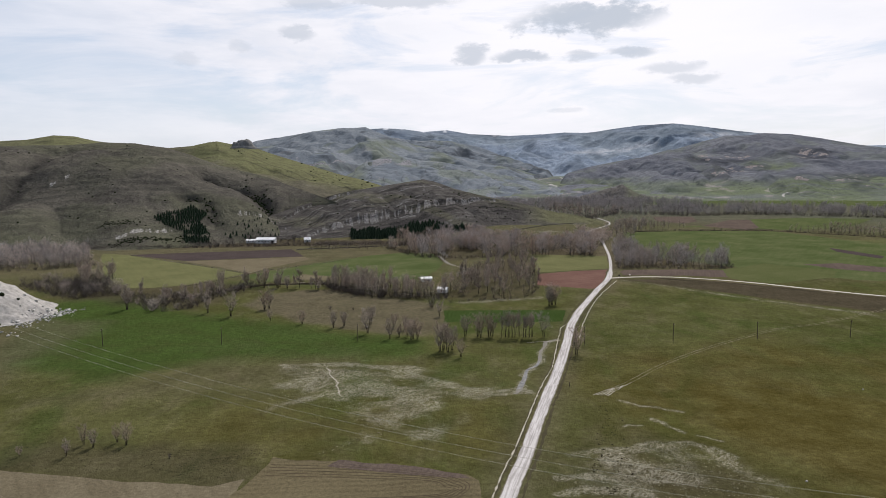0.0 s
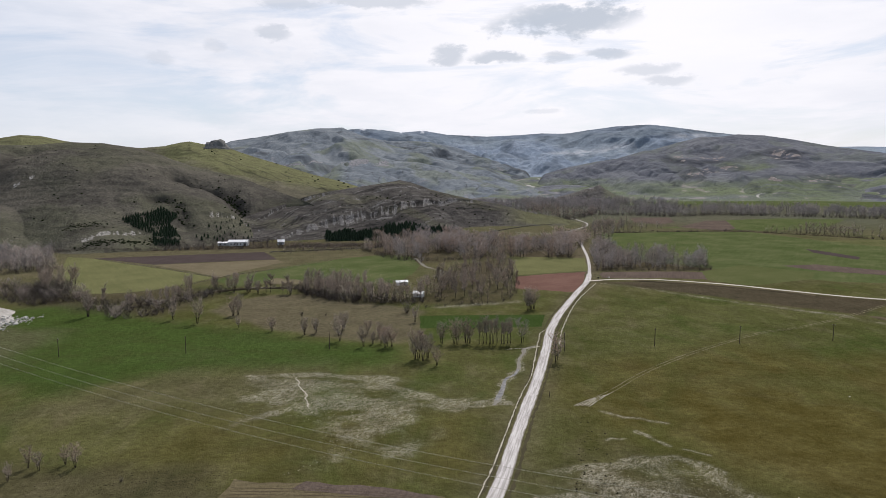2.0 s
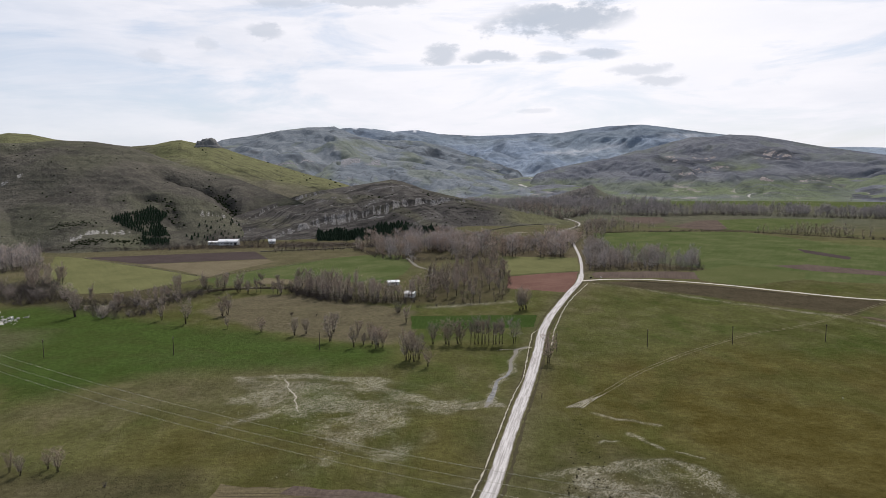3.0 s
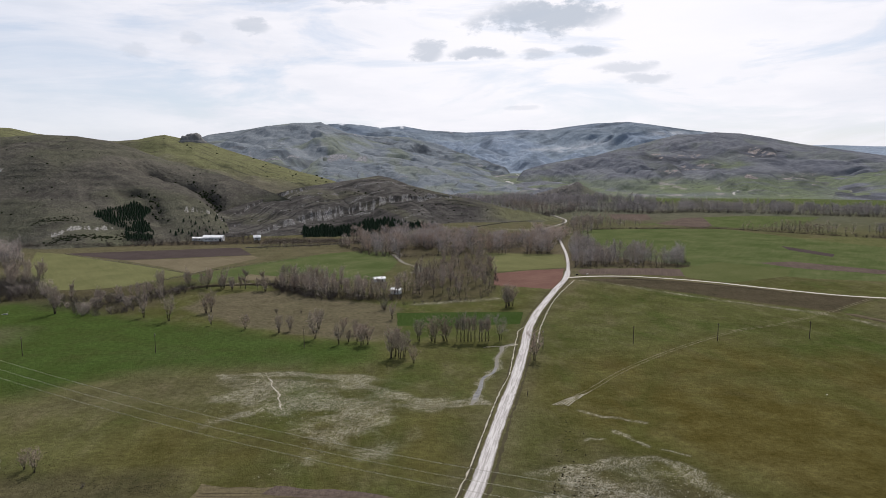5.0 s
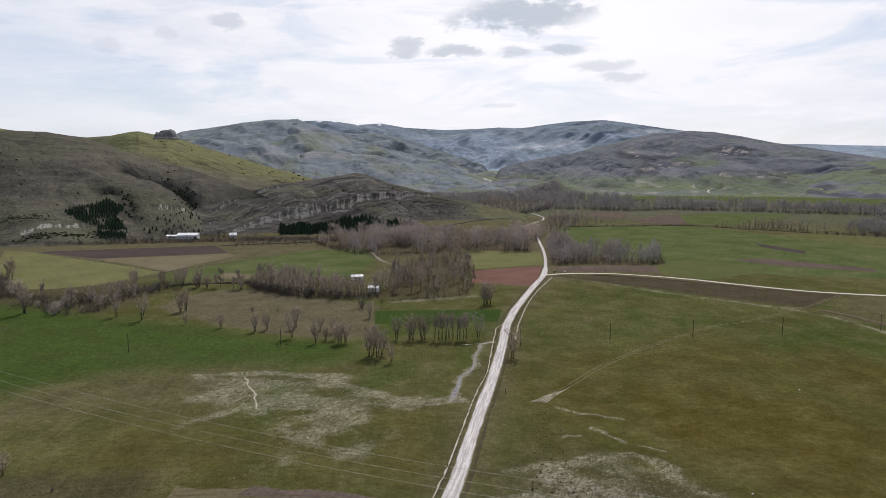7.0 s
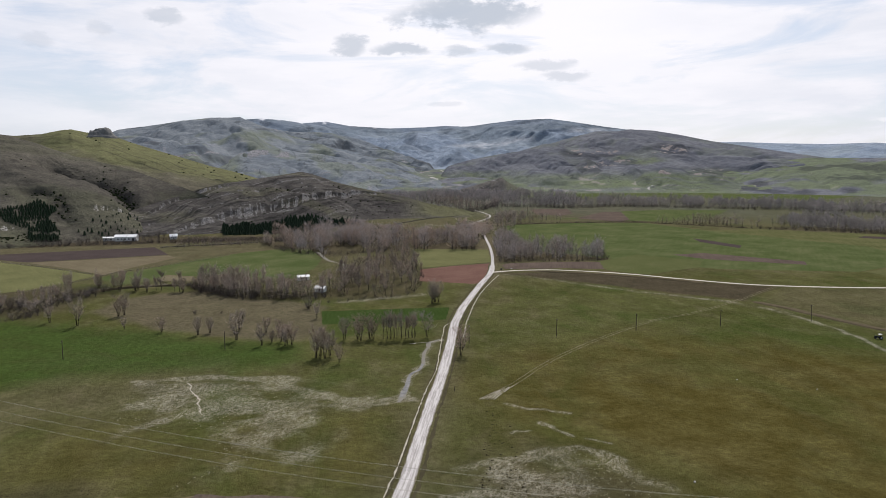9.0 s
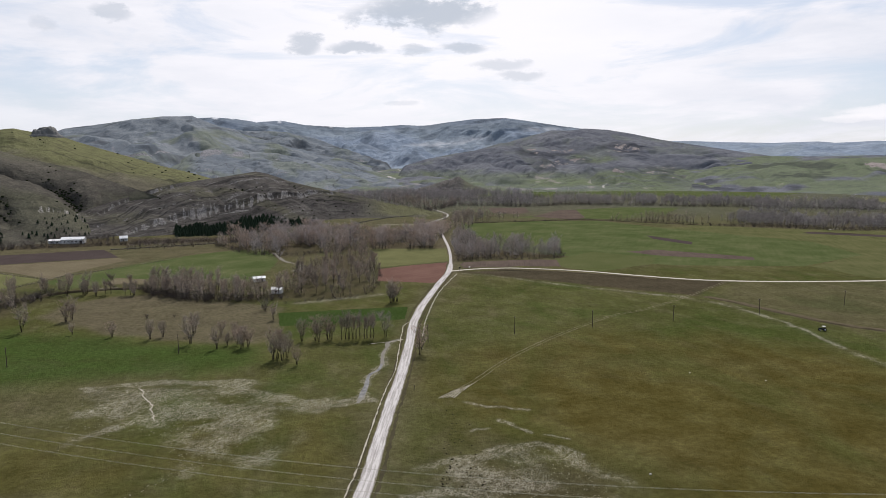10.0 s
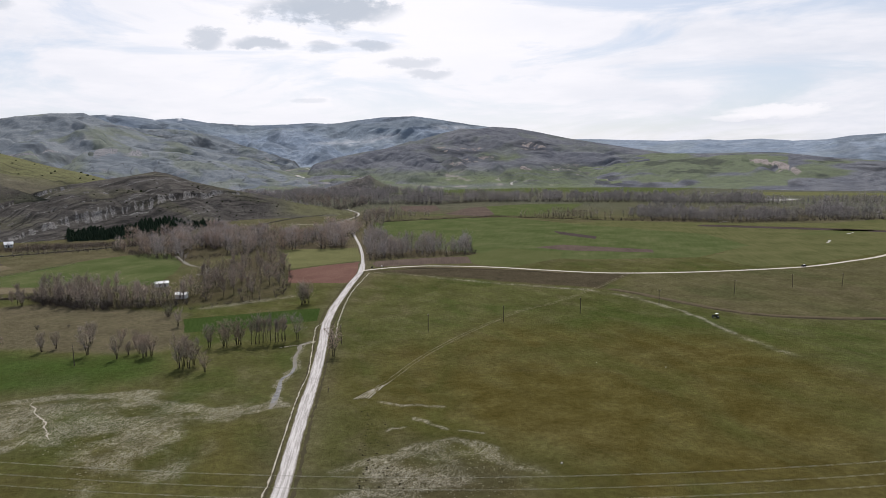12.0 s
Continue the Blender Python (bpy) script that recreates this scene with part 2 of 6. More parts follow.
def field_material(name, dark, light, turn, width, furrow=0.35, streak=0.5):
    """A field: furrows at that angle (degrees), patches and clods."""
    m, n, shader = material(name)
    p = place(n)
    rows = n.put("ShaderNodeTexWave")
    rows.wave_type, rows.bands_direction = "BANDS", "X"
    n.feed(rows.inputs["Vector"], n.scaled(p, 1.0, (0, 0, turn)))
    n.feed(rows.inputs["Scale"], 0.314 / width)
    n.feed(rows.inputs["Distortion"], 5.0)
    n.feed(rows.inputs["Detail"], 2.0)
    n.feed(rows.inputs["Detail Scale"], 0.4)
    patch = n.noise(p, 0.035, 5.0, 0.6)
    smear = n.noise(n.scaled(n.scaled(p, 1.0, (0, 0, turn)), (0.3, 0.03, 1.0)), 1.0, 5.0)
    clod = n.noise(p, 0.9, 6.0, 0.7)
    v = n.math("ADD", n.math("MULTIPLY", rows.outputs[0], furrow), n.math("MULTIPLY", smear, streak))
    v = n.math("ADD", v, n.math("MULTIPLY_ADD", patch, 1.2, -0.6))
    c = n.mix(n.ramp(v, -0.1, 0.9), dark, light)
    n.feed(shader.inputs["Base Color"], n.mix(1.0, c, n.math("MULTIPLY_ADD", clod, 1.3, 0.35), "MULTIPLY"))
    bump(n, shader, clod, 0.6, 0.5)
    return m


def hill_material(name, low, high, rock, green, bush=0.5, size=1.0):
    """Scrub, grass, bare ledges (attribute rock) and meadow (attribute lush) on a slope. size: metres of the large patches, in hundreds."""
    m, n, shader = material(name)
    p = place(n)
    big = n.noise(p, 0.009 / size, 5.0, 0.6)
    mid = n.noise(p, 0.05 / size, 7.0, 0.66)
    fine = n.noise(p, 0.35 / size, 6.0, 0.7)
    # tracks and strata along the contour
    drift = n.noise(n.scaled(p, (0.02 / size, 0.02 / size, (0.16 if size < 1.5 else 0.05) / size)), 1.0, 7.0, 0.7)
    c = n.mix(n.ramp(n.math("MULTIPLY_ADD", n.math("SUBTRACT", mid, 0.5), 0.5, big), 0.36, 0.64), low, high)
    c = n.mix(n.ramp(drift, 0.54, 0.66, 0.0, 0.55 if size < 1.05 else 0.4), c, [v * 0.66 for v in low])
    c = n.mix(n.ramp(drift, 0.45, 0.34, 0.0, 0.45 if size < 1.05 else 0.22), c, [v * 1.25 for v in high])
    c = n.mix(n.math("MULTIPLY", n.attr("lush"), n.ramp(mid, 0.2, 0.55, 0.6, 1.0)), c, green)
    c = n.mix(n.math("MULTIPLY", n.attr("snow"), n.ramp(fine, 0.3, 0.5)), c, (0.75, 0.77, 0.8))
    c = n.mix(n.math("MULTIPLY", n.attr("bare"), n.ramp(fine, 0.25, 0.6, 0.4, 1.0)), c, [v * 0.95 for v in rock])
    # this mask darkens scrub, and paints shade along the rocky hill's strata
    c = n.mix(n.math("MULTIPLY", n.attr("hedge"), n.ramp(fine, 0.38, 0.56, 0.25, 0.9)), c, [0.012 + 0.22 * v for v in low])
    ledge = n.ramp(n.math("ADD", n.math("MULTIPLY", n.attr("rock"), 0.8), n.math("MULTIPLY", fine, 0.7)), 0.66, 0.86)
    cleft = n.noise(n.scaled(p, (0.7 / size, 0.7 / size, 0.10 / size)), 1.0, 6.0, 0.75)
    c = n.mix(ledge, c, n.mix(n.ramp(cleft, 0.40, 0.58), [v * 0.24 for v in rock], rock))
    cell = n.put("ShaderNodeTexVoronoi")
    n.feed(cell.inputs["Vector"], p)
    n.feed(cell.inputs["Scale"], 0.14 / size)
    dots = n.math("MULTIPLY", n.ramp(cell.outputs["Distance"], 0.22, 0.10), n.ramp(mid, 0.50, 0.64))
    c = n.mix(n.math("MULTIPLY", dots, bush), c, [0.008 + 0.15 * v for v in low])
    tone = n.math("MULTIPLY", n.math("MULTIPLY_ADD", fine, 1.3, 0.35), n.math("MULTIPLY_ADD", mid, 0.7, 0.65))
    n.feed(shader.inputs["Base Color"], n.mix(1.0, c, tone, "MULTIPLY"))
    bump(n, shader, n.math("MULTIPLY_ADD", mid, 2.5, fine), 0.8 if size < 1.05 else 0.5, 2.2 * size)
    return m


def road_material(name, pale, track):
    """Trodden gravel: streaks along the way, a stony middle and washed stains."""
    m, n, shader = material(name)
    p = place(n)
    across = n.attr("across")
    lane = n.put("ShaderNodeCombineXYZ")
    n.feed(lane.inputs[0], n.math("MULTIPLY", across, 2.2))
    n.feed(lane.inputs[1], n.math("MULTIPLY", n.attr("along"), 0.035))
    streak = n.noise(lane.outputs[0], 1.6, 6.0, 0.65)
    patch, grit = n.noise(p, 0.22, 6.0, 0.65), n.noise(p, 3.0, 5.0, 0.7)
    c = n.mix(n.ramp(streak, 0.38, 0.60), track, pale)
    rim = n.ramp(n.math("MULTIPLY_ADD", patch, 0.6, n.math("ABSOLUTE", across)), 1.02, 1.22)
    c = n.mix(rim, c, (0.115, 0.105, 0.075))
    tone = n.math("MULTIPLY", n.math("MULTIPLY_ADD", patch, 0.5, 0.75), n.math("MULTIPLY_ADD", grit, 0.5, 0.75))
    n.feed(shader.inputs["Base Color"], n.mix(1.0, c, tone, "MULTIPLY"))
    bump(n, shader, grit, 0.4, 0.05)
    return m


MEADOW = ground_material()
GRAVEL = road_material("gravel", (0.43, 0.415, 0.40), (0.27, 0.256, 0.242))
GRAVEL_SIDE = road_material("gravel_side", (0.46, 0.43, 0.37), (0.36, 0.33, 0.28))


# ---- helpers for meshes ----
def mesh_of(name, verts, faces, mat=None, attrs=None, flat=False):
    me = bpy.data.meshes.new(name)
    me.from_pydata(np.asarray(verts).tolist() if isinstance(verts, np.ndarray) else verts, [], np.asarray(faces).tolist() if isinstance(faces, np.ndarray) else faces)
    for key, values in (attrs or {}).items():
        me.attributes.new(key, "FLOAT", "POINT").data.foreach_set("value", np.asarray(values, np.float32))
    if mat:
        me.materials.append(mat)
    if not flat:
        me.polygons.foreach_set("use_smooth", np.ones(len(me.polygons), bool))
    me.update()
    return me


def part(name, bm, mat, parent, label=""):
    """Links a bmesh as one mesh object under a thing."""
    me = bpy.data.meshes.new(name)
    bm.to_mesh(me)
    bm.free()
    me.materials.append(mat)
    ob = new(name, me)
    ob.parent = parent
    return tagged(ob, label)


def grid_faces(rows, cols):
    i = np.arange((rows - 1) * (cols - 1))
    a = i // (cols - 1) * cols + i % (cols - 1)
    return np.stack([a, a + 1, a + cols + 1, a + cols], 1)


# ---- the valley floor ----
DRY_FIELD = [(-120, 429), (-97, 451), (-69, 455), (-44, 425), (-17, 412), (0, 392), (0, 339), (-10, 321), (-34, 329), (-56, 340), (-82, 358), (-120, 401)]
LUSH = [(-250, 409), (-216, 440), (-147, 385), (-78, 344), (-7, 314), (-7, 290), (-81, 281), (-114, 274), (-134, 262), (-190, 270)]
CLOVER_STRIP = [(0, 381), (34, 380), (69, 378), (62, 350), (30, 348), (0, 351)]
SALT_WEST = [(-69, 276), (-45, 268), (-15, 269), (-6, 256), (4, 241), (26, 236), (14, 231), (2, 233), (-4, 225), (-8, 212), (-17, 203), (-22, 192), (-37, 184), (-33, 195), (-28, 206), (-36, 223), (-56, 227), (-61, 216), (-63, 236), (-64, 256)]
SALT_EAST = [(34, 176), (39, 181), (45, 186), (53, 186), (58, 191), (68, 188), (77, 179), (80, 167), (77, 157), (70, 150), (40, 150), (32, 165)]
OLIVE = [(60, 165), (62, 250), (95, 292), (150, 300), (195, 290), (230, 230), (215, 150), (160, 110), (90, 120)]
BANK = [(128, 478), (157, 446), (183, 411), (206, 386), (228, 362), (238, 342), (241, 311), (241, 289), (232, 250), (227, 214)]
DARK_STRIP = [(124, 486), (177, 481), (234, 434), (284, 399), (238, 365), (210, 392), (184, 422)]
EAST_BROWN = [(286, 398), (340, 382), (420, 368), (520, 380), (520, 260), (318, 241), (280, 262), (262, 284), (250, 323), (242, 359)]
ROAD = [(-16, 40), (2, 108), (14.5, 155), (18, 168), (23, 184.5), (29, 207), (34.3, 226), (39, 242), (47, 270), (57.5, 311), (65.5, 343), (75.5, 374), (87, 405), (104, 449), (120.5, 491), (137, 552), (152, 620), (165, 690), (176, 755),
        (180, 810), (185, 860), (203, 897), (230, 948), (244, 996), (247, 1040), (246, 1105)]
SIDE = [(121, 489), (140, 493), (165, 491), (185, 482), (212, 464), (242, 435), (268, 412), (300, 396), (340, 384), (380, 376), (418, 372), (464, 377), (513, 386), (620, 420), (760, 480)]
TRACK = [(55, 234), (68, 246), (82, 262), (98, 278), (124, 300), (164, 328), (193, 340), (233, 364), (262, 384), (286, 401)]
DITCH = [(4, 128), (9, 149), (13.8, 167.5), (16.8, 177.6), (19.3, 185), (25.3, 206.5), (32.3, 232), (38, 251), (44, 270), (53.5, 313), (56, 323), (58.7, 335), (65, 348), (74.5, 378), (86, 405)]
DITCH_EAST = [(63.7, 313), (69.4, 336), (75, 355), (85, 386), (99, 424), (123, 478)]
POOL = [(52.7, 312), (47, 307), (45, 299), (42, 290), (39.5, 276), (37, 269), (32.7, 263), (29.8, 250), (26.8, 240), (25, 235)]

fine_az = np.arange(-40, 62.01, 0.12)
land_az = np.concatenate([np.arange(62.12 - 360, -41, 3.0) + 0.0, fine_az])
near_r = 96000.0 / np.arange(640.0, 19.0, -1.65)
land_r = np.concatenate([[0.02, 20, 45, 70, 95, 115, 132, 143], near_r, [4960.0]])
A, Rr = np.meshgrid(np.radians(np.concatenate([land_az, [62.12]])), land_r)
X, Y = (np.sin(A) * Rr).ravel(), (np.cos(A) * Rr).ravel()


def blot(poly, feather, rag=6.0, scale=18.0, seed=1):
    """A soft, ragged mask of a polygon."""
    return smooth(inside(X, Y, poly) + rag * fbm(X / scale, Y / scale, 4, seed), -feather, feather)


wide = fbm(X / 90, Y / 60, 4, 5)
salt = 0.8 * blot(SALT_WEST, 5, 7, 12, 3) * (0.55 + 0.8 * fbm(X / 14, Y / 10, 4, 8, 0.6)) + 0.45 * blot(SALT_EAST, 5, 6, 10, 4) * (0.5 + 0.9 * fbm(X / 8, Y / 6, 4, 9, 0.6))
for line, wd, amount in ((POOL, 3.0, 0.7), ([(-12, 262), (-4, 250), (6, 241), (25, 236)], 5.0, 0.45), ([(-62, 218), (-50, 232), (-30, 246)], 4.0, 0.35), ([(12, 404), (35, 411), (60, 416)], 9.0, 0.55), ([(-66, 274), (-30, 272), (-12, 266)], 5.0, 0.4), ([(34, 183), (42, 185), (55, 186), (60, 190), (71, 189), (79, 182)], 4.0, 0.58), ([(29, 168), (40, 168), (49, 168), (57, 167)], 2.2, 0.75), ([(27, 160), (38, 160), (48, 162), (51, 157)], 3.0, 0.8),
                         ([(46, 177), (54, 173), (62, 165)], 6.0, 0.5), ([(48, 184), (44, 172), (47, 167)], 4.0, 0.5), ([(60, 227), (65, 221), (77, 216)], 2.2, 0.7), ([(67, 209), (70, 205), (73, 199)], 2.0, 0.75),
                         ([(76, 196), (81, 191)], 1.6, 0.6), ([(55, 203), (62, 205)], 1.2, 0.75), ([(78, 180), (81, 169), (85, 158)], 6.0, 0.3),
                         ([(-51, 242), (-43, 271), (-35, 279)], 6.0, 0.25), ([(-54, 275), (-20, 270), (3, 261), (23, 240)], 6.0, 0.25), ([(-34, 235), (-18, 241), (-5, 223), (-5, 198)], 8.0, 0.3),
                         ([(-16, 203), (-5, 198), (6, 212)], 7.0, 0.35), ([(9, 238), (29, 237)], 4.0, 0.75),
                         (BANK[:5], 6.0, 0.5), (BANK[4:], 6.0, 0.4), ([(100, 245), (120, 240), (150, 222)], 3, 0.15)):
    salt += amount * smooth(-near_line(X + 3 * fbm(X / 9, Y / 9, 3, 12), Y + 3 * fbm(X / 9, Y / 9, 3, 13), line), -wd, 0)
salt += 0.12 * smooth(-near_line(X + 8 * fbm(X / 30, Y / 30, 3, 14), Y + 8 * fbm(X / 30, Y / 30, 3, 15), [(105, 262), (150, 252), (195, 232)]), -14, 0)
salt += 0.12 * smooth(wide, 0.05, 0.4) * smooth(-Y, -520, -300)
lush = 0.95 * blot(LUSH, 12, 9, 22, 6) + 0.35 * blot([(0, 350), (62, 350), (52, 322), (0, 325)], 5, 3, 9, 7) + 0.12 * blot([(60, 300), (120, 440), (220, 380), (235, 330), (150, 300)], 20, 12, 25, 8)
lush += 0.2 * smooth(fbm(X / 120, Y / 90, 4, 31), 0.0, 0.5) * smooth(Y, 380, 520)
lush += 0.25 * blot([(150, 300), (235, 330), (262, 280), (330, 235), (330, 120), (240, 150), (225, 240)], 20, 14, 30, 33)
dry = 0.9 * blot(DRY_FIELD, 5, 5, 15, 10) + 0.35 * blot([(-95, 283), (-40, 290), (-30, 262), (-70, 235), (-140, 235)], 14, 12, 20, 11)
dry += 0.45 * smooth(1 - near_line(X, Y, ROAD) / 14, 0, 1) + 0.55 * blot([(-330, 400), (-180, 360), (-175, 260), (-330, 260)], 12, 10, 20, 14)
dry += 0.36 * blot(EAST_BROWN, 10, 8, 24, 18)
dry += (0.35 + 0.4 * smooth(fbm(X / 140, Y / 200, 4, 35), -0.35, 0.25)) * smooth(Y, 395, 600)
olive = 0.95 * blot(OLIVE, 30, 20, 40, 15) + 0.55 * blot([(-80, 230), (20, 232), (28, 180), (-30, 178), (-90, 195)], 16, 12, 22, 16)
soil = 0.85 * blot(DARK_STRIP, 4, 3, 14, 17) + 0.12 * blot(EAST_BROWN, 10, 8, 24, 18)
soil += 0.45 * blot(SALT_EAST, 14, 10, 15, 44)
for litter in ([(-82, 462), (-53, 425), (-16, 416), (33, 408), (56, 424), (71, 500), (75, 615), (37, 590), (6, 504), (8, 446), (-22, 446), (-50, 466), (-68, 488)], [(-58, 693), (-3, 594), (33, 606), (76, 627), (140, 621), (172, 760), (109, 800), (-41, 770)],
               [(60, 1180), (150, 1060), (215, 1040), (298, 1190), (421, 1119), (505, 1139), (634, 1062), (704, 1178), (552, 1394), (362, 1665), (150, 1750), (60, 1400)],
               [(503, 736), (609, 648), (803, 595), (904, 668), (753, 787)], [(140, 541), (224, 535), (250, 592), (204, 620), (182, 700)], [(-310, 485), (-237, 427), (-151, 391), (-130, 458), (-139, 475), (-255, 508)]):
    soil += 0.6 * blot(litter, 10, 8, 20, 45)
soil += 0.75 * blot([(-410, 706), (-290, 712), (-150, 722), (-40, 722), (-20, 760), (-150, 790), (-410, 800)], 6, 6, 15, 49)
soil += 0.5 * blot([(-130, 195), (-60, 190), (-45, 170), (-60, 162), (-130, 172)], 8, 8, 12, 19)
pale = 0 * X
pale += 0.35 * smooth(-near_line(X + 2 * fbm(X / 8, Y / 8, 3, 28), Y + 2 * fbm(X / 8, Y / 8, 3, 29), BANK[3:9]), -1.6, -0.3) * smooth(fbm(X / 10, Y / 10, 3, 30), -0.3, 0.2)
Z = 0.02 * fbm(X / 12, Y / 12, 2, 2)
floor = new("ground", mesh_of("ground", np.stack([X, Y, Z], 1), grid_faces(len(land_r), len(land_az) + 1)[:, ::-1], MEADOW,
            {k: np.clip(v, 0, 1) for k, v in (("salt", salt), ("lush", lush), ("dry", dry), ("olive", olive), ("soil", soil), ("pale", pale), ("far_haze", 0.85 * smooth(np.hypot(X, Y), 820, 1250) * (0.8 + 0.5 * fbm(X / 120, Y / 260, 3, 48))))}))
tagged(floor, "flat valley meadow of olive grass with pale salty crusts", "ground", kind="structure")


# ---- roads ----
def ribbon(name, line, half, mat, lift, crown, step=3.0, wobble=0.25, cols=9, seed=0, narrow=0.0):
    pts = spline(line, step)
    verts, across, along = [], [], []
    for i, p in enumerate(pts):
        d = (pts[min(i + 1, len(pts) - 1)] - pts[max(i - 1, 0)]).normalized()
        side = Vector((d.y, -d.x))
        for k in range(cols):
            s = -1 + 2 * k / (cols - 1)
            w = half * (0.62 if narrow and p.y > narrow else 1.0) * (1 + wobble * float(fbm(i * 0.22, 3.7 * (s > 0), 3, seed + 40)))
            q = p + side * (s * w)
            verts.append((q.x, q.y, lift + crown * (1 - s * s) - (lift + 0.05 if abs(s) == 1 else 0)))
            across.append(s)
            along.append(i * step)
    return new(name, mesh_of(name, verts, grid_faces(len(pts), cols)[:, ::-1], mat, {"across": across, "along": along}))


tagged(ribbon("road", ROAD, 2.35, GRAVEL, 0.12, 0.10, wobble=0.12, narrow=520.0), "pale gravel country road with worn wheel tracks", "road", kind="structure")
tagged(ribbon("side_road", SIDE, 1.9, GRAVEL_SIDE, 0.13, 0.08, seed=5), "narrow pale gravel side road bending across the fields", "road", kind="structure")


PALE_EARTH = plain("pale_earth", (0.31, 0.29, 0.24), 0.9, 0.45, 0.5)
RUT = plain("worn_rut", (0.125, 0.112, 0.070), 0.95, 0.4, 0.3)


def strip(name, line, half, mat, label, lift=0.05, seed=0, step=1.2, shift=0.0, wander=0.3):
    """A thin uneven strip of bare ground."""
    pts = spline(line, step)
    verts = []
    for i, p in enumerate(pts):
        d = (pts[min(i + 1, len(pts) - 1)] - pts[max(i - 1, 0)]).normalized()
        o = shift + wander * float(fbm(i * 0.3, 1.5, 3, seed + 45))
        w = half * max(0.12, 0.8 + 1.3 * float(fbm(i * 0.45, 5.5, 3, seed + 46)))
        for s in (-w, w):
            verts.append((p.x + d.y * (s + o), p.y - d.x * (s + o), lift))
    return tagged(new(name, mesh_of(name, verts, grid_faces(len(pts), 2)[:, ::-1], mat)), label, "bare ground", kind="structure")


# dark strips along both road edges: shade painted as ground colour
VERGE_SHADE = plain("verge_shade", (0.050, 0.045, 0.027), 0.95, 0.4, 0.3)
for gap, wd, seed in ((3.3, 0.55, 21), (-3.4, 0.4, 23)):
    strip("road_verge", ROAD[1:15], wd, VERGE_SHADE, "dark strip of painted shade beside the gravel road", 0.045, seed, 1.5, gap, 0.5)
strip("ditch_edge", DITCH, 0.22, PALE_EARTH, "thin pale line of washed stones in the road ditch", 0.06, 1, 0.8, 0.0, 0.25)
strip("ditch_edge", DITCH_EAST, 0.3, PALE_EARTH, "thin pale line of washed stones in the road ditch", 0.06, 2, 0.8, 0.0, 0.5)
for gap in (-0.85, 0.85):
    strip("wheel_rut", TRACK, 0.22, RUT, "faint pale wheel rut across the meadow", 0.05, 4 + int(gap > 0), 1.0, gap)
for k in range(5):
    strip("wheel_rut", [(52.5 + 1.2 * k, 233 - 0.3 * k), (56 + 1.6 * k, 236 + 0.6 * k), (59.5 + 2.1 * k, 239 + 1.4 * k)], 0.16, PALE_EARTH, "pale scraped wheel rut in the meadow", 0.06, 6 + k, 0.7)
strip("farm_track", [(120, 868), (133, 863), (150, 856), (167, 854), (185, 868), (198, 889)], 1.6, PALE_EARTH, "pale dirt track joining the valley road", 0.08, 14, 3.0)
strip("dry_rill", [(-49, 271), (-46, 264), (-45, 259), (-41, 250), (-40, 244), (-37, 235)], 0.24, PALE_EARTH, "thin pale dry rill in the meadow", 0.06, 12, 0.7, 0.0, 1.0)


# ---- hills and mountains ----
SCRUB = hill_material("scrub_slope", (0.066, 0.062, 0.053), (0.092, 0.086, 0.070), (0.33, 0.32, 0.29), (0.080, 0.084, 0.052), 0.8)
RIDGE = hill_material("rocky_slope", (0.054, 0.051, 0.047), (0.082, 0.077, 0.070), (0.200, 0.195, 0.188), (0.105, 0.105, 0.058), 0.8)
PASTURE = hill_material("pasture_slope", (0.086, 0.078, 0.062), (0.112, 0.104, 0.080), (0.26, 0.255, 0.235), (0.122, 0.124, 0.064), 0.5)
# distance haze is painted into these two: paler, bluer base colours
FAR_WEST = hill_material("hazed_far_slope", (0.124, 0.142, 0.160), (0.166, 0.184, 0.196), (0.26, 0.262, 0.272), (0.136, 0.152, 0.112), 0.6, 1.2)
FAR_EAST = hill_material("hazed_far_scrub", (0.094, 0.100, 0.116), (0.132, 0.138, 0.150), (0.31, 0.278, 0.262), (0.112, 0.132, 0.082), 0.6, 1.1)
KNOLL = hill_material("knoll_slope", (0.078, 0.074, 0.070), (0.108, 0.102, 0.092), (0.24, 0.235, 0.23), (0.110, 0.118, 0.072), 0.6, 0.6)
# most haze in the base colour here, for the horizon ridges
FARTHEST = hill_material("hazed_distance", (0.166, 0.206, 0.258), (0.216, 0.256, 0.304), (0.36, 0.385, 0.41), (0.180, 0.208, 0.205), 0.3, 2.0)


def ring(v, at, width):
    return np.exp(-((v - at) / width) ** 2)


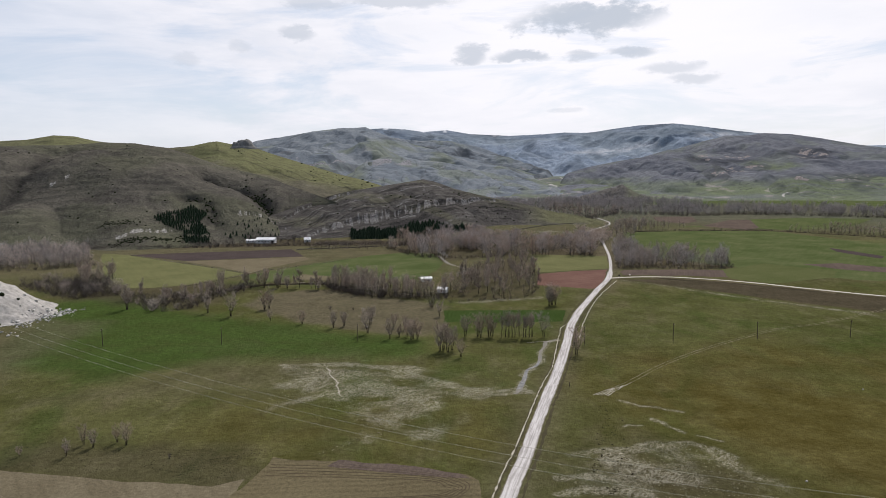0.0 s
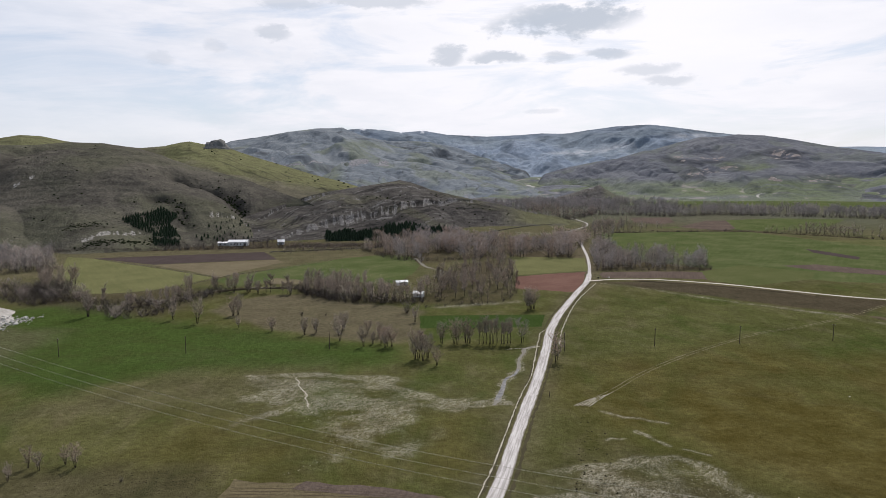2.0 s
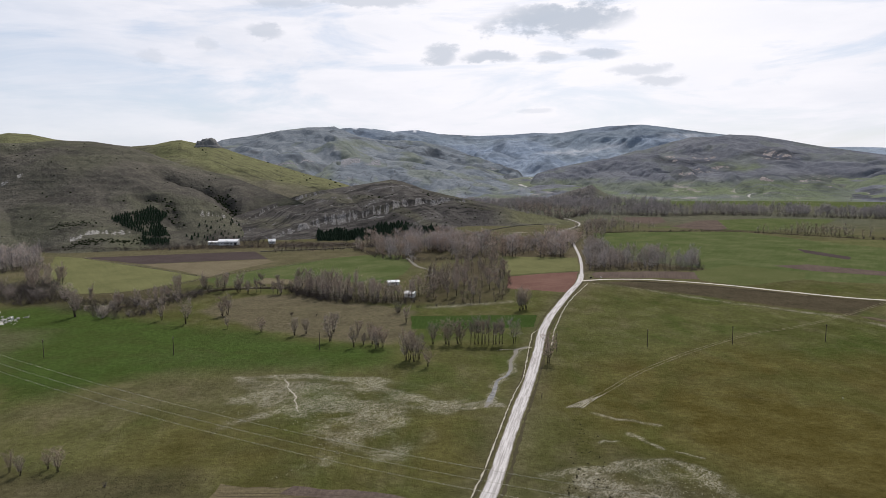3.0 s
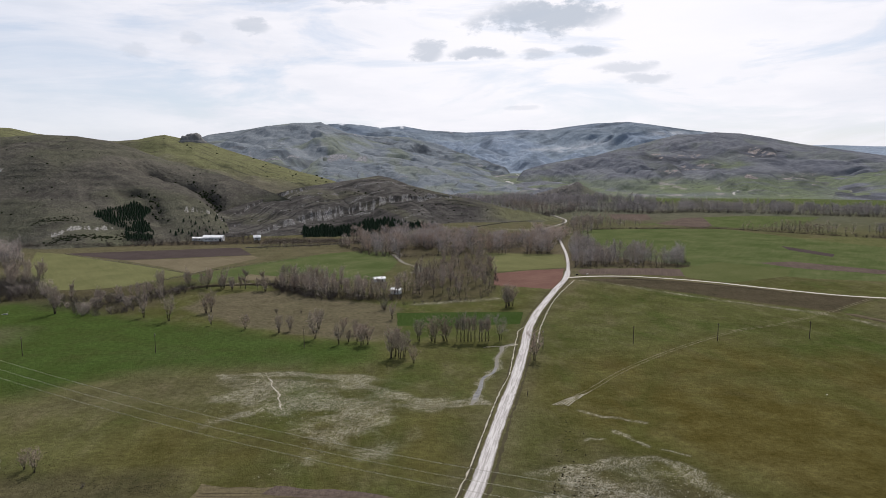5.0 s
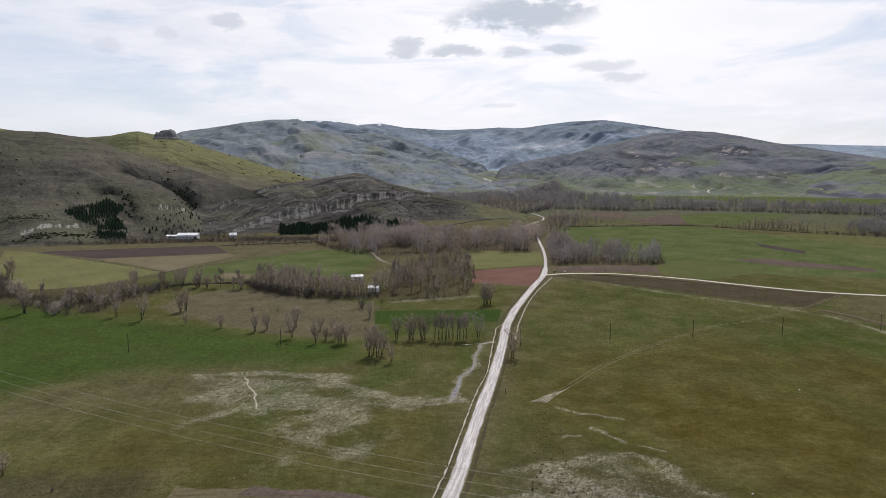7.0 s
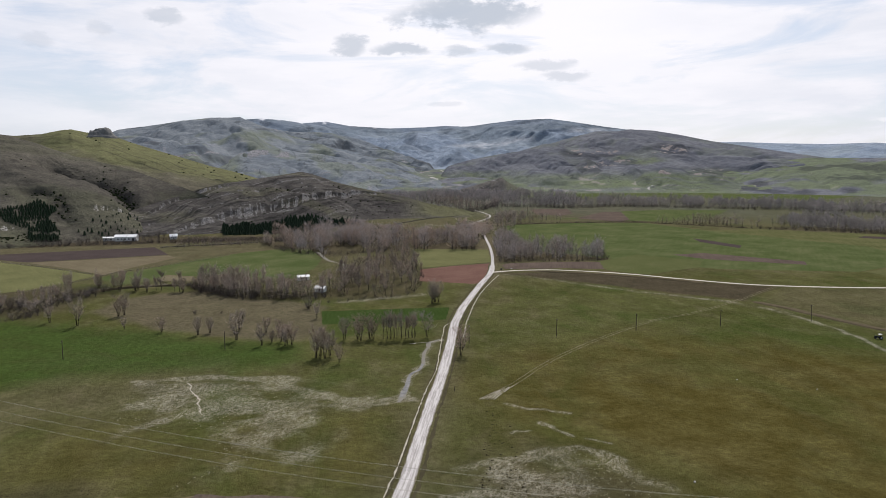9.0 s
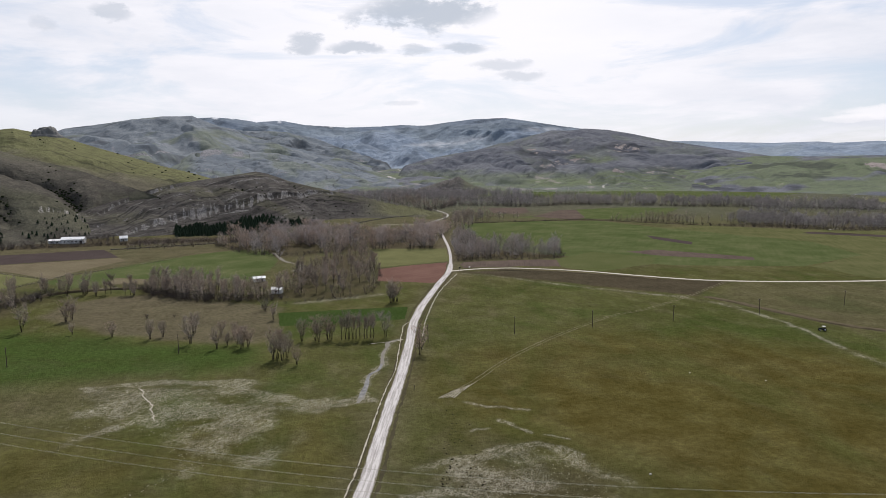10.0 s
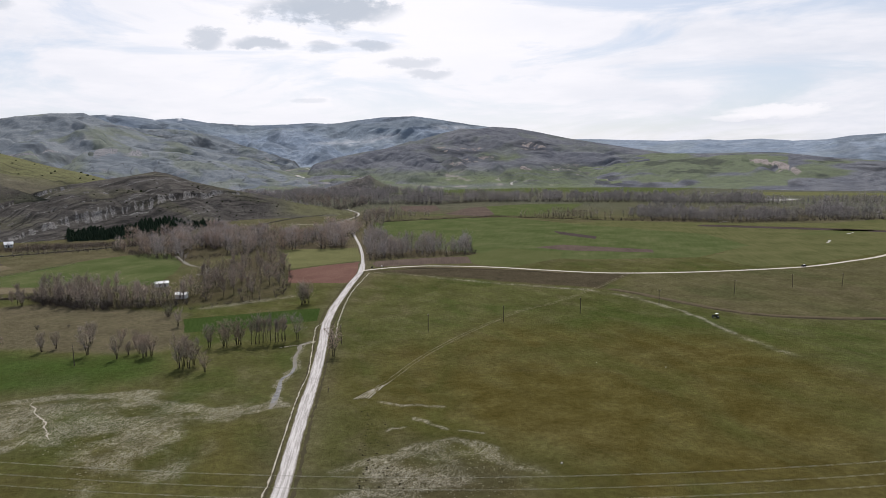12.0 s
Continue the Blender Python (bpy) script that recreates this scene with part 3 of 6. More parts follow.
class Hill:
    """A slope that rises from its toe to its crest. crest: azimuth (degrees), slope of the line of sight from 80 m up, distance; toe: azimuth, distance.
    ledges and ravines run along lines of azimuth and slope."""

    def __init__(self, crest, toe, rough, drop=0.22, lean=0.45, seed=0, grain=60.0, ledges=(), ravines=(), terrace=0.0):
        self.crest, self.toe = np.array(crest, float), np.array(toe, float)
        self.rough, self.drop, self.lean, self.seed, self.grain, self.terrace = rough, drop, lean, seed, grain, terrace
        self.ledges = [([(a, self.find(a, e)) for a, e in line], tall) for line, tall in ledges]
        self.ravines = [(self.plan(line), wide, deep) for line, wide, deep in ravines]

    def lines(self, a):
        c = self.crest
        rc = np.interp(a, c[:, 0], c[:, 2])
        zc = 80 + np.interp(a, c[:, 0], c[:, 1]) * rc
        ends = smooth(a, c[0, 0] - 1.5, c[0, 0]) * (1 - smooth(a, c[-1, 0], c[-1, 0] + 1.5))
        return rc, zc * ends - 8 * (1 - ends), np.interp(a, self.toe[:, 0], self.toe[:, 1])

    def rise(self, v, zc):
        return zc * (self.lean * v + (1 - self.lean) * v * v * (3 - 2 * v))

    def find(self, a, e):
        """How far up the smooth slope that line of sight meets it, 0 to 1."""
        rc, zc, rt = self.lines(np.array(float(a)))
        v = np.linspace(0, 1, 200)
        over = (self.rise(v, zc) - 80) / (rt + v * (rc - rt)) >= e
        return float(v[np.argmax(over)]) if over.any() else 1.0

    def plan(self, line):
        out = []
        for a, e in line:
            rc, zc, rt = self.lines(np.array(float(a)))
            r = float(rt + self.find(a, e) * (rc - rt))
            out.append((math.sin(radians(a)) * r, math.cos(radians(a)) * r))
        return out

    def height(self, a, r):
        rc, zc, rt = self.lines(a)
        u = (r - rt) / (rc - rt)
        v = np.clip(u, 0, 1)
        x, y = np.sin(np.radians(a)) * r, np.cos(np.radians(a)) * r
        z = self.rise(v, zc) - self.drop * np.maximum(r - rc, 0) + np.minimum(u, 0) * 40
        swell = (4 * v * (1 - v)) ** 0.7
        g, s, k = self.grain, np.radians(a) * rc, self.seed
        warp = 0.6 * g * fbm(x / (1.7 * g), y / (1.7 * g), 3, k + 50)
        # rounded spurs between sharp gullies, large and small
        spur = np.minimum(np.abs(fbm((s + warp) / g, (r + 0.7 * s - warp) / (1.5 * g), 3, k + 60, 0.4)) * 2.6, 1.2)
        rib = np.minimum(np.abs(fbm((0.8 * s - 0.5 * r + 0.8 * warp) / (0.34 * g), (0.8 * r + 0.5 * s) / (0.5 * g), 3, k + 70, 0.45)) * 2.6, 1.2)
        z = z + self.rough * swell * ((spur - 0.55) + 0.32 * (rib - 0.55) * np.clip(spur * 1.6, 0.2, 1) + 0.10 * fbm(x / (0.13 * g), y / (0.13 * g), 4, k + 80, 0.6))
        z = z + 0.03 * self.rough * v * fbm(a * 3.0, r / 80, 4, k + 90)
        if self.terrace:
            f = (z + 7.0 * fbm(x / 110, y / 110, 3, k + 95)) / self.terrace
            t = f - np.floor(f)
            z = z + 0.16 * self.terrace * (smooth(t, 0.2, 0.8) - t) * np.clip(swell * 2, 0, 1) * smooth(fbm(x / 90, y / 90, 3, k + 96), -0.3, 0.3)
        for line, tall in self.ledges:
            at, on = self.ledge(a, u, line)
            z = z + tall * on * (smooth(u, at - 0.02, at + 0.02) - smooth(u, at - 0.25, at + 0.25))
        for line, wide, deep in self.ravines:
            far = near_line(x + 7 * fbm(x / 25, y / 25, 3, k + 97), y + 7 * fbm(x / 25, y / 25, 3, k + 98), line)
            z = z - deep * np.exp(-(far / wide) ** 1.3)
        return z, u

    def ledge(self, a, u, line):
        """Where a rock ledge runs, and how much of it there is."""
        la, lu = zip(*line)
        at = np.interp(a, la, lu) + 0.02 * fbm(a * 1.3, a * 0 + lu[0], 3, self.seed + 85)
        return at, smooth(a, la[0] - 0.6, la[0] + 0.6) * (1 - smooth(a, la[-1] - 0.6, la[-1] + 0.6))

    def band(self, a, u, which, thick, seed):
        """Broken rock along a ledge, split by upright clefts."""
        at, on = self.ledge(a, u, self.ledges[which][0])
        cleft = fbm(a * 4.5 + 3 * u, u * 6, 4, seed, 0.7)
        return on * ring(u, at - 0.3 * thick, thick) * np.clip(0.70 + 1.3 * cleft, 0, 1.15)

    def brushy(self, x, y, wide):
        """Scrub in the ravines."""
        return sum(np.exp(-(near_line(x, y, line) / wide) ** 2) for line, _, _ in self.ravines)

    def at(self, x, y):
        z, u = self.height(np.degrees(np.arctan2(x, y)), np.hypot(x, y))
        return z

    def build(self, name, mat, label, step, rows, back, marks):
        a = np.arange(self.crest[0, 0] - 1.5, self.crest[-1, 0] + 1.5 + step / 2, step)
        k = np.concatenate([[-0.06], np.linspace(0, 1, rows) ** 1.0, 1 + np.linspace(0.02, 1, 10) * back])
        Ag, Kg = np.meshgrid(a, k)
        rc, zc, rt = self.lines(Ag)
        r = rt + Kg * (rc - rt)
        z, u = self.height(Ag, r)
        x, y = np.sin(np.radians(Ag)) * r, np.cos(np.radians(Ag)) * r
        attrs = {key: np.clip(v, 0, 1).ravel() * np.ones(x.size) for key, v in marks(Ag, u, x, y, (z - 80) / r).items()}
        ob = new(name, mesh_of(name, np.stack([x.ravel(), y.ravel(), z.ravel()], 1), grid_faces(len(k), len(a)), mat, attrs))
        return tagged(ob, label, "hill", kind="structure")


def clumps(a, e, places, wide=0.5, tall=0.0035, seed=0):
    """Ragged patches round the given azimuths and slopes of the line of sight."""
    a, e = a + 0.5 * fbm(a * 1.6, e * 300, 3, seed), e + 0.003 * fbm(a * 1.6, e * 300, 3, seed + 1)
    return sum(np.exp(-((a - ca) / wide) ** 2 - ((e - ce) / tall) ** 2) for ca, ce in places)


SCREE = [(-26.2, -0.0895), (-24.6, -0.0834), (-23.0, -0.0786), (-21.8, -0.0773)]
HIGH_SCREE = [(-30.6, -0.0145), (-29.6, -0.0098), (-28.4, -0.0052)]
GULLY_LEDGE = [(-17.4, -0.0662), (-16.6, -0.0640), (-15.8, -0.0612), (-14.6, -0.0617), (-13.7, -0.0686)]
RAVINE = [(-19.0, -0.0051), (-17.8, -0.0131), (-16.1, -0.0183), (-14.9, -0.0345), (-14.2, -0.0507), (-13.5, -0.0638), (-12.7, -0.0707)]
SIDE_RAVINE = [(-20.6, -0.038), (-19.4, -0.046), (-18.9, -0.060), (-18.6, -0.078)]
FAR_RAVINE = [(-33.5, -0.030), (-32.0, -0.012), (-30.8, 0.012), (-29.6, 0.026)]

west_hill = Hill([(-40, 0.028, 1250), (-36, 0.030, 1250), (-32.9, 0.034, 1250), (-30.8, 0.036, 1260), (-28.7, 0.036, 1270), (-26.4, 0.040, 1270), (-24.1, 0.0388, 1250), (-22.1, 0.033, 1230),
                  (-20.1, 0.022, 1200), (-18.1, 0.009, 1170), (-16.5, 0.0015, 1150), (-14.3, -0.0085, 1120), (-12.4, -0.022, 1080), (-10.6, -0.034, 1040), (-8.7, -0.047, 1000)],
                 [(-42, 860), (-33.4, 850), (-29.9, 830), (-26.2, 775), (-22.1, 770), (-17.9, 790), (-15.2, 800), (-13.8, 830), (-12.8, 920), (-11, 965), (-8, 960)], 12, seed=3, grain=230, terrace=8.0,
                 ledges=((SCREE, 3), (GULLY_LEDGE, 5), (HIGH_SCREE, 2)), ravines=((RAVINE, 26, 24), (SIDE_RAVINE, 10, 6), (FAR_RAVINE, 30, 12)))
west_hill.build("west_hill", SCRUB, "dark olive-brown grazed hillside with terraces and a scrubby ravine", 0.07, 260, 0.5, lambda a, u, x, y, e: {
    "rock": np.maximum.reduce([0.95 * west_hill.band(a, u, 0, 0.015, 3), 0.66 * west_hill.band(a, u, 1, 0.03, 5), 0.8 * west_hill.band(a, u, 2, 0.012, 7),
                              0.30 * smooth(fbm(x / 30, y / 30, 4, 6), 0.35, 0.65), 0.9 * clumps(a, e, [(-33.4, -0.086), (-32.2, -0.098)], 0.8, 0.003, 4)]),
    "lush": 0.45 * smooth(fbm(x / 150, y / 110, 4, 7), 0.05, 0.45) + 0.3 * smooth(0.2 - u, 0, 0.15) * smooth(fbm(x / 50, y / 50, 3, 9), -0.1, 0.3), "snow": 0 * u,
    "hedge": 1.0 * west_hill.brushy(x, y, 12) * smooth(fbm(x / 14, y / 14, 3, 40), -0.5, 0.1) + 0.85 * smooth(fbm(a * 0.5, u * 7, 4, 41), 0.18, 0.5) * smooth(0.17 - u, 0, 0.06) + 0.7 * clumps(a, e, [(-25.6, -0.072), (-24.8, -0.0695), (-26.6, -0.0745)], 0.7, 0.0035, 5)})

pasture = Hill([(-40, 0.036, 1700), (-36, 0.038, 1700), (-32.8, 0.0404, 1700), (-31.3, 0.0421, 1700), (-29.5, 0.0482, 1700), (-28.2, 0.0471, 1700), (-26.8, 0.0415, 1700), (-24.5, 0.036, 1720), (-21.7, 0.033, 1750), (-20.1, 0.0355, 1720),
                (-18.9, 0.0405, 1690), (-18.2, 0.042, 1680), (-17.2, 0.0385, 1650), (-16.2, 0.0375, 1620), (-15.2, 0.0325, 1600), (-14.1, 0.025, 1580), (-11.4, 0.010, 1520), (-8.7, -0.005, 1450), (-6.3, -0.016, 1380), (-4, -0.029, 1300), (-2, -0.04, 1250)],
               [(-42, 1050), (-20, 1000), (-10, 960), (-2, 1000)], 9, lean=0.6, seed=11, grain=170, terrace=9.0)
pasture.build("pasture_ridge", PASTURE, "green grazed ridge with scattered bushes behind the scrub hill", 0.09, 170, 0.5, lambda a, u, x, y, e: {
    "rock": 0.35 * smooth(fbm(x / 50, y / 30, 4, 8), 0.2, 0.5) * smooth(0.8 - u, 0, 0.2), "lush": 0.15 + 0.85 * smooth(u + 0.22 * fbm(x / 90, y / 90, 4, 9), 0.50, 0.72) * smooth(a, -40, -27 - 0 * u) * (1 - 0.75 * smooth(a, -27.2, -25.5) * smooth(-a, 19.5, 21)), "snow": 0 * u,
    "hedge": 0.9 * sum(ring(u + 0.02 * fbm(a * 0.9, u * 0 + k, 3, 22), 0.66 + 0.075 * k - 0.012 * (a + 14), 0.006) * smooth(fbm(a * 0.5, u * 0 + 3 * k, 3, 23), -0.25, 0.1) for k in range(4))})

MAIN_LEDGE = [(-12.6, -0.096), (-11.3, -0.091), (-9.6, -0.0801), (-7.7, -0.0724), (-5.8, -0.0663), (-4.3, -0.060), (-1.9, -0.0538), (0.0, -0.0492), (1.5, -0.0461), (3.5, -0.0443), (4.6, -0.048)]
UPPER_LEDGE = [(-9.6, -0.0545), (-8.1, -0.0489), (-6.5, -0.0415), (-4.6, -0.0381), (-2.7, -0.0325), (-1.0, -0.0280), (0.4, -0.0262)]
WEST_LEDGE = [(-13.3, -0.0665), (-12.2, -0.0560), (-10.9, -0.0470), (-9.6, -0.0405), (-8.0, -0.0345), (-7.0, -0.0310)]
LOW_LEDGE = [(-13.8, -0.083), (-12.0, -0.0755), (-10.0, -0.0640), (-8.2, -0.0590), (-6.4, -0.0540), (-4.0, -0.0470)]
rock_hill = Hill([(-16.5, -0.080, 880), (-14.3, -0.063, 940), (-12.4, -0.052, 1000), (-10.9, -0.0445, 1040), (-9.6, -0.0378, 1060), (-8.2, -0.0322, 1080), (-5.8, -0.0245, 1110), (-3.8, -0.0199, 1125), (-2.7, -0.0168, 1135), (-1.7, -0.0137, 1140), (-0.8, -0.0170, 1140),
                  (0.8, -0.0275, 1140), (2.7, -0.0362, 1130), (4.4, -0.0431, 1120), (6.5, -0.0500, 1105), (8.8, -0.0610, 1090), (11.6, -0.0695, 1070), (13.0, -0.076, 1040)],
                 [(-18, 815), (-16.6, 825), (-11.6, 812), (-6.9, 825), (-2.2, 842), (0.7, 895), (4.5, 960), (8.3, 975), (14, 1000)], 5, seed=21, grain=70,
                 ledges=((MAIN_LEDGE, 3.5), (UPPER_LEDGE, 2), (WEST_LEDGE, 5), (LOW_LEDGE, 2)))
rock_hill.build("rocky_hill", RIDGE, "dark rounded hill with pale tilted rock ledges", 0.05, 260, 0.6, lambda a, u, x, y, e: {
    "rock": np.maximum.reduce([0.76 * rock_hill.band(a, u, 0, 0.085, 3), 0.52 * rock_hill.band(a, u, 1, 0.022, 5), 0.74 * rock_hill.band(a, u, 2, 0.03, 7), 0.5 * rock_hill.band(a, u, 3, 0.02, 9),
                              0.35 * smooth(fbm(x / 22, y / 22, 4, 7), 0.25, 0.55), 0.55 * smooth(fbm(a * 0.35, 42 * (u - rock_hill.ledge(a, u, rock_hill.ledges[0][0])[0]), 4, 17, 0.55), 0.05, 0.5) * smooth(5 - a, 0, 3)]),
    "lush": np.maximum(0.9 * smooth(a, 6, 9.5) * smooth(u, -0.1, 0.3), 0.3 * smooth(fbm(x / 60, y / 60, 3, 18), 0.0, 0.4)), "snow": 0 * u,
    # dark bands beside the ledges: shadow of the strata put into the colour
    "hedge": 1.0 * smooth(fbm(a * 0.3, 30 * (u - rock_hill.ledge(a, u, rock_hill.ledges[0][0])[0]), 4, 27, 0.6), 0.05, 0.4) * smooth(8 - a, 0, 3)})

far_west = Hill([(-19, 0.020, 3300), (-15.8, 0.038, 3300), (-15.2, 0.043, 3300), (-13.1, 0.0484, 3330), (-10.7, 0.0559, 3350), (-8.5, 0.0607, 3420), (-7.2, 0.0613, 3450), (-6.4, 0.0622, 3440), (-5.7, 0.057, 3400), (-4.0, 0.0447, 3250), (-2.3, 0.0362, 3150),
                 (-0.5, 0.0276, 3050), (1.2, 0.0191, 2950), (5.5, 0.003, 2850), (7.8, -0.009, 2800), (9.5, -0.022, 2600)],
                [(-20, 1500), (-6, 1650), (2, 1900), (6, 2050), (10, 2250)], 46, lean=0.8, seed=31, grain=300)
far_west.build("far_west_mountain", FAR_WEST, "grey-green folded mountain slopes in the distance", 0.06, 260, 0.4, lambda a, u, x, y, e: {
    "rock": 0.42 * smooth(fbm(a * 0.7, u * 18 + 0.5 * a, 5, 8, 0.6), 0.2, 0.5) + 1.1 * clumps(a, e, [(-9.9, 0.0093), (-11.2, 0.0075), (-8.6, 0.0125)], 0.7, 0.0015, 7), "lush": np.maximum(0.7 * smooth(fbm(a * 0.4, u * 9, 4, 9), 0.0, 0.4), 0.9 * smooth(a, 3, 6) * smooth(-u, -0.5, -0.15)), "snow": 0 * u,
    "hedge": 0.7 * smooth(fbm(x / 130, y / 130, 4, 42), 0.2, 0.45),
    "bare": 0.6 * smooth(fbm(a * 0.8, u * 16, 4, 24), 0.3, 0.5) * smooth(-u, -0.7, -0.3)})

west_shoulder = Hill([(-5.6, 0.046, 3900), (-4.9, 0.0481, 3900), (-3.8, 0.0463, 3900), (-2.6, 0.0412, 3850), (-0.7, 0.0425, 3850), (0.8, 0.0406, 3800), (3.1, 0.0319, 3700), (4.8, 0.0200, 3550), (6.3, 0.0098, 3400), (8.5, -0.004, 3100)],
                     [(-7, 3000), (0, 2850), (4, 2600), (10, 2450)], 46, lean=0.8, seed=131, grain=220)
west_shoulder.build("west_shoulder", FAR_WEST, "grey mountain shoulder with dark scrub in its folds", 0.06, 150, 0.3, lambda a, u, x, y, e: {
    "rock": 0.6 * smooth(fbm(a * 0.9, u * 10, 5, 43, 0.6), 0.15, 0.45), "lush": 0.4 * smooth(fbm(a * 0.6, u * 6, 3, 44), 0.0, 0.4), "snow": 0 * u,
    "hedge": 0.8 * smooth(fbm(x / 110, y / 110, 4, 45), 0.08, 0.35)})

low_spur = Hill([(-9.2, -0.018, 2150), (-7.6, -0.0009, 2250), (-6.5, 0.0121, 2350), (-4.9, 0.0184, 2400), (-3.4, 0.0199, 2400), (-1.9, 0.0130, 2380), (0.0, 0.0110, 2380), (1.9, 0.0040, 2350), (3.8, -0.0047, 2300), (6.5, -0.0134, 2250), (9.0, -0.026, 2150)],
                [(-11, 1750), (-4, 1700), (4, 1800), (11, 1900)], 17, lean=0.7, seed=141, grain=160)
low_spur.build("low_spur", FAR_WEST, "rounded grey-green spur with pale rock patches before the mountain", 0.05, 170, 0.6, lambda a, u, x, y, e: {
    "rock": 0.55 * smooth(fbm(a * 1.1, u * 14, 5, 46, 0.6), 0.15, 0.45) + 1.0 * clumps(a, e, [(-5.1, 0.0152), (-4.4, 0.0120), (-5.6, 0.0105), (-3.0, 0.010)], 0.45, 0.0035, 8), "lush": 0.55 * smooth(fbm(a * 0.7, u * 5, 3, 47), -0.1, 0.35) + 0.6 * smooth(-a, 5.8, 7.2), "snow": 0 * u,
    "hedge": 0.85 * smooth(0.05 - np.abs(fbm(a * 0.6 + u, u * 7 - a * 0.5, 3, 48)), 0.0, 0.05)})

farthest = Hill([(-9, 0.050, 4500), (-6.7, 0.058, 4500), (-4.8, 0.0605, 4500), (-3, 0.058, 4500), (-1.6, 0.0545, 4500), (0.3, 0.057, 4500), (2.2, 0.051, 4500), (5.5, 0.0475, 4500), (8.3, 0.049, 4500),
                 (10.1, 0.051, 4500), (11.9, 0.0495, 4500), (13.7, 0.054, 4450), (15.9, 0.0585, 4400), (18.6, 0.060, 4400), (20.6, 0.055, 4400), (23, 0.048, 4400), (27, 0.038, 4400), (31, 0.024, 4450)],
                [(-10, 3000), (32, 3000)], 42, drop=0.3, lean=0.85, seed=41, grain=300)
farthest.build("farthest_mountain", FARTHEST, "long mountain ridge painted hazy blue with traces of snow", 0.07, 180, 0.08, lambda a, u, x, y, e: {
    "rock": 0.35 * smooth(fbm(a * 0.9, u * 8, 5, 12, 0.6), 0.2, 0.5), "lush": 0.3 * smooth(fbm(x / 300, y / 300, 3, 13), 0.0, 0.4),
    "bare": 0.85 * clumps(a, e, [(11.6, 0.0225), (13.0, 0.0225), (14.2, 0.0240), (15.4, 0.0262), (16.2, 0.0300), (21.3, 0.0432), (22.5, 0.044), (16.8, 0.0345)], 1.0, 0.0028, 9) * smooth(fbm(a * 1.4, u * 30, 3, 49), -0.4, 0.1),
    "hedge": 0.45 * smooth(e + 0.003 * fbm(a * 1.2, u * 3, 3, 50), 0.040, 0.047) + 0.5 * smooth(fbm(a * 0.7, u * 8, 4, 51), 0.1, 0.4),
    "snow": 0.9 * smooth(u + 0.02 * fbm(a * 6, u * 30, 3, 33), 0.935, 0.965) * sum(smooth(-np.abs(a - c), -w, -0.3 * w) for c, w in ((-4.7, 0.35), (-3.4, 0.18), (0.2, 0.2), (4.3, 0.2), (-1.6, 0.12)))})

far_east = Hill([(9.5, -0.024, 2700), (10.5, -0.018, 2750), (13.3, -0.003, 2850), (16.6, 0.015, 2950), (19.9, 0.030, 3100), (22.4, 0.0415, 3200), (23.9, 0.041, 3250), (25.1, 0.0435, 3250), (26.9, 0.041, 3250),
                 (28.8, 0.035, 3200), (31.1, 0.026, 3150), (33.8, 0.018, 3050), (36.5, 0.010, 2950), (40, 0.000, 2850), (43, -0.012, 2700)],
                [(9, 2300), (12.3, 2150), (17, 1780), (21.7, 1740), (31, 1800), (44, 1850)], 24, lean=0.75, seed=51, grain=230)
OUTCROPS = [(20.6, 0.0124), (22.1, 0.0104), (23.5, 0.0116), (21.9, -0.0097), (23.0, -0.0037), (24.5, -0.0024), (26.9, -0.0208), (27.5, -0.0164), (28.0, 0.0176), (28.9, 0.0129), (27.2, 0.012), (30.1, -0.0179), (31.7, -0.0237), (31.3, -0.0137)]


def east_marks(a, u, x, y, e):
    crag = clumps(a, e, OUTCROPS, 0.7, 0.004, 61)
    return {"rock": 1.2 * crag * smooth(fbm(x / 24, y / 24, 4, 14, 0.7), 0.0, 0.35) + 0.35 * smooth(fbm(a * 1.3, u * 12 + 0.6 * a, 5, 15, 0.65), 0.25, 0.5),
            "bare": 0.5 * smooth(fbm(a * 0.7, u * 22, 4, 28), 0.3, 0.5) * smooth(0.3 - u, 0, 0.1),
            "hedge": np.maximum(0.8 * np.clip(1.3 * clumps(a, e, OUTCROPS, 1.1, 0.007, 62), 0, 1) * smooth(fbm(x / 70, y / 70, 4, 63), -0.25, 0.25), 0.9 * smooth(0.03 - np.abs(fbm(a * 0.35, u * 14, 3, 29)), 0.0, 0.03) * smooth(0.35 - u, 0, 0.1)),
            "lush": np.maximum(smooth(-0.015 + 0.008 * fbm(x / 200, y / 200, 4, 15) - e, -0.004, 0.008) * (0.75 + 0.7 * fbm(a * 0.4, u * 20, 3, 16)), 0.25 * smooth(fbm(a * 0.5, u * 6, 4, 17), 0.0, 0.35)) + 0.8 * clumps(a, e, [(25.7, -0.0026), (27.0, 0.0010), (24.6, 0.004)], 0.9, 0.003, 64), "snow": 0 * u}


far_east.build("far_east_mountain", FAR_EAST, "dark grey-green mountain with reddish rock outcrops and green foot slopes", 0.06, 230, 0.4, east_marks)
east_spur = Hill([(10.5, -0.006, 2500), (12.0, 0.0015, 2550), (14.3, 0.0092, 2600), (16.1, 0.0136, 2600), (18.2, 0.0241, 2600), (19.6, 0.0243, 2600), (20.3, 0.0187, 2580), (21.8, 0.0173, 2560), (23.1, 0.0117, 2520), (25.1, 0.0050, 2480), (26.7, -0.006, 2420)],
                 [(9, 2250), (14, 2100), (19, 1950), (28, 1950)], 15, lean=0.7, seed=151, grain=120)
east_spur.build("east_spur", FAR_EAST, "dark rocky spur with reddish outcrops", 0.05, 130, 0.5, east_marks)
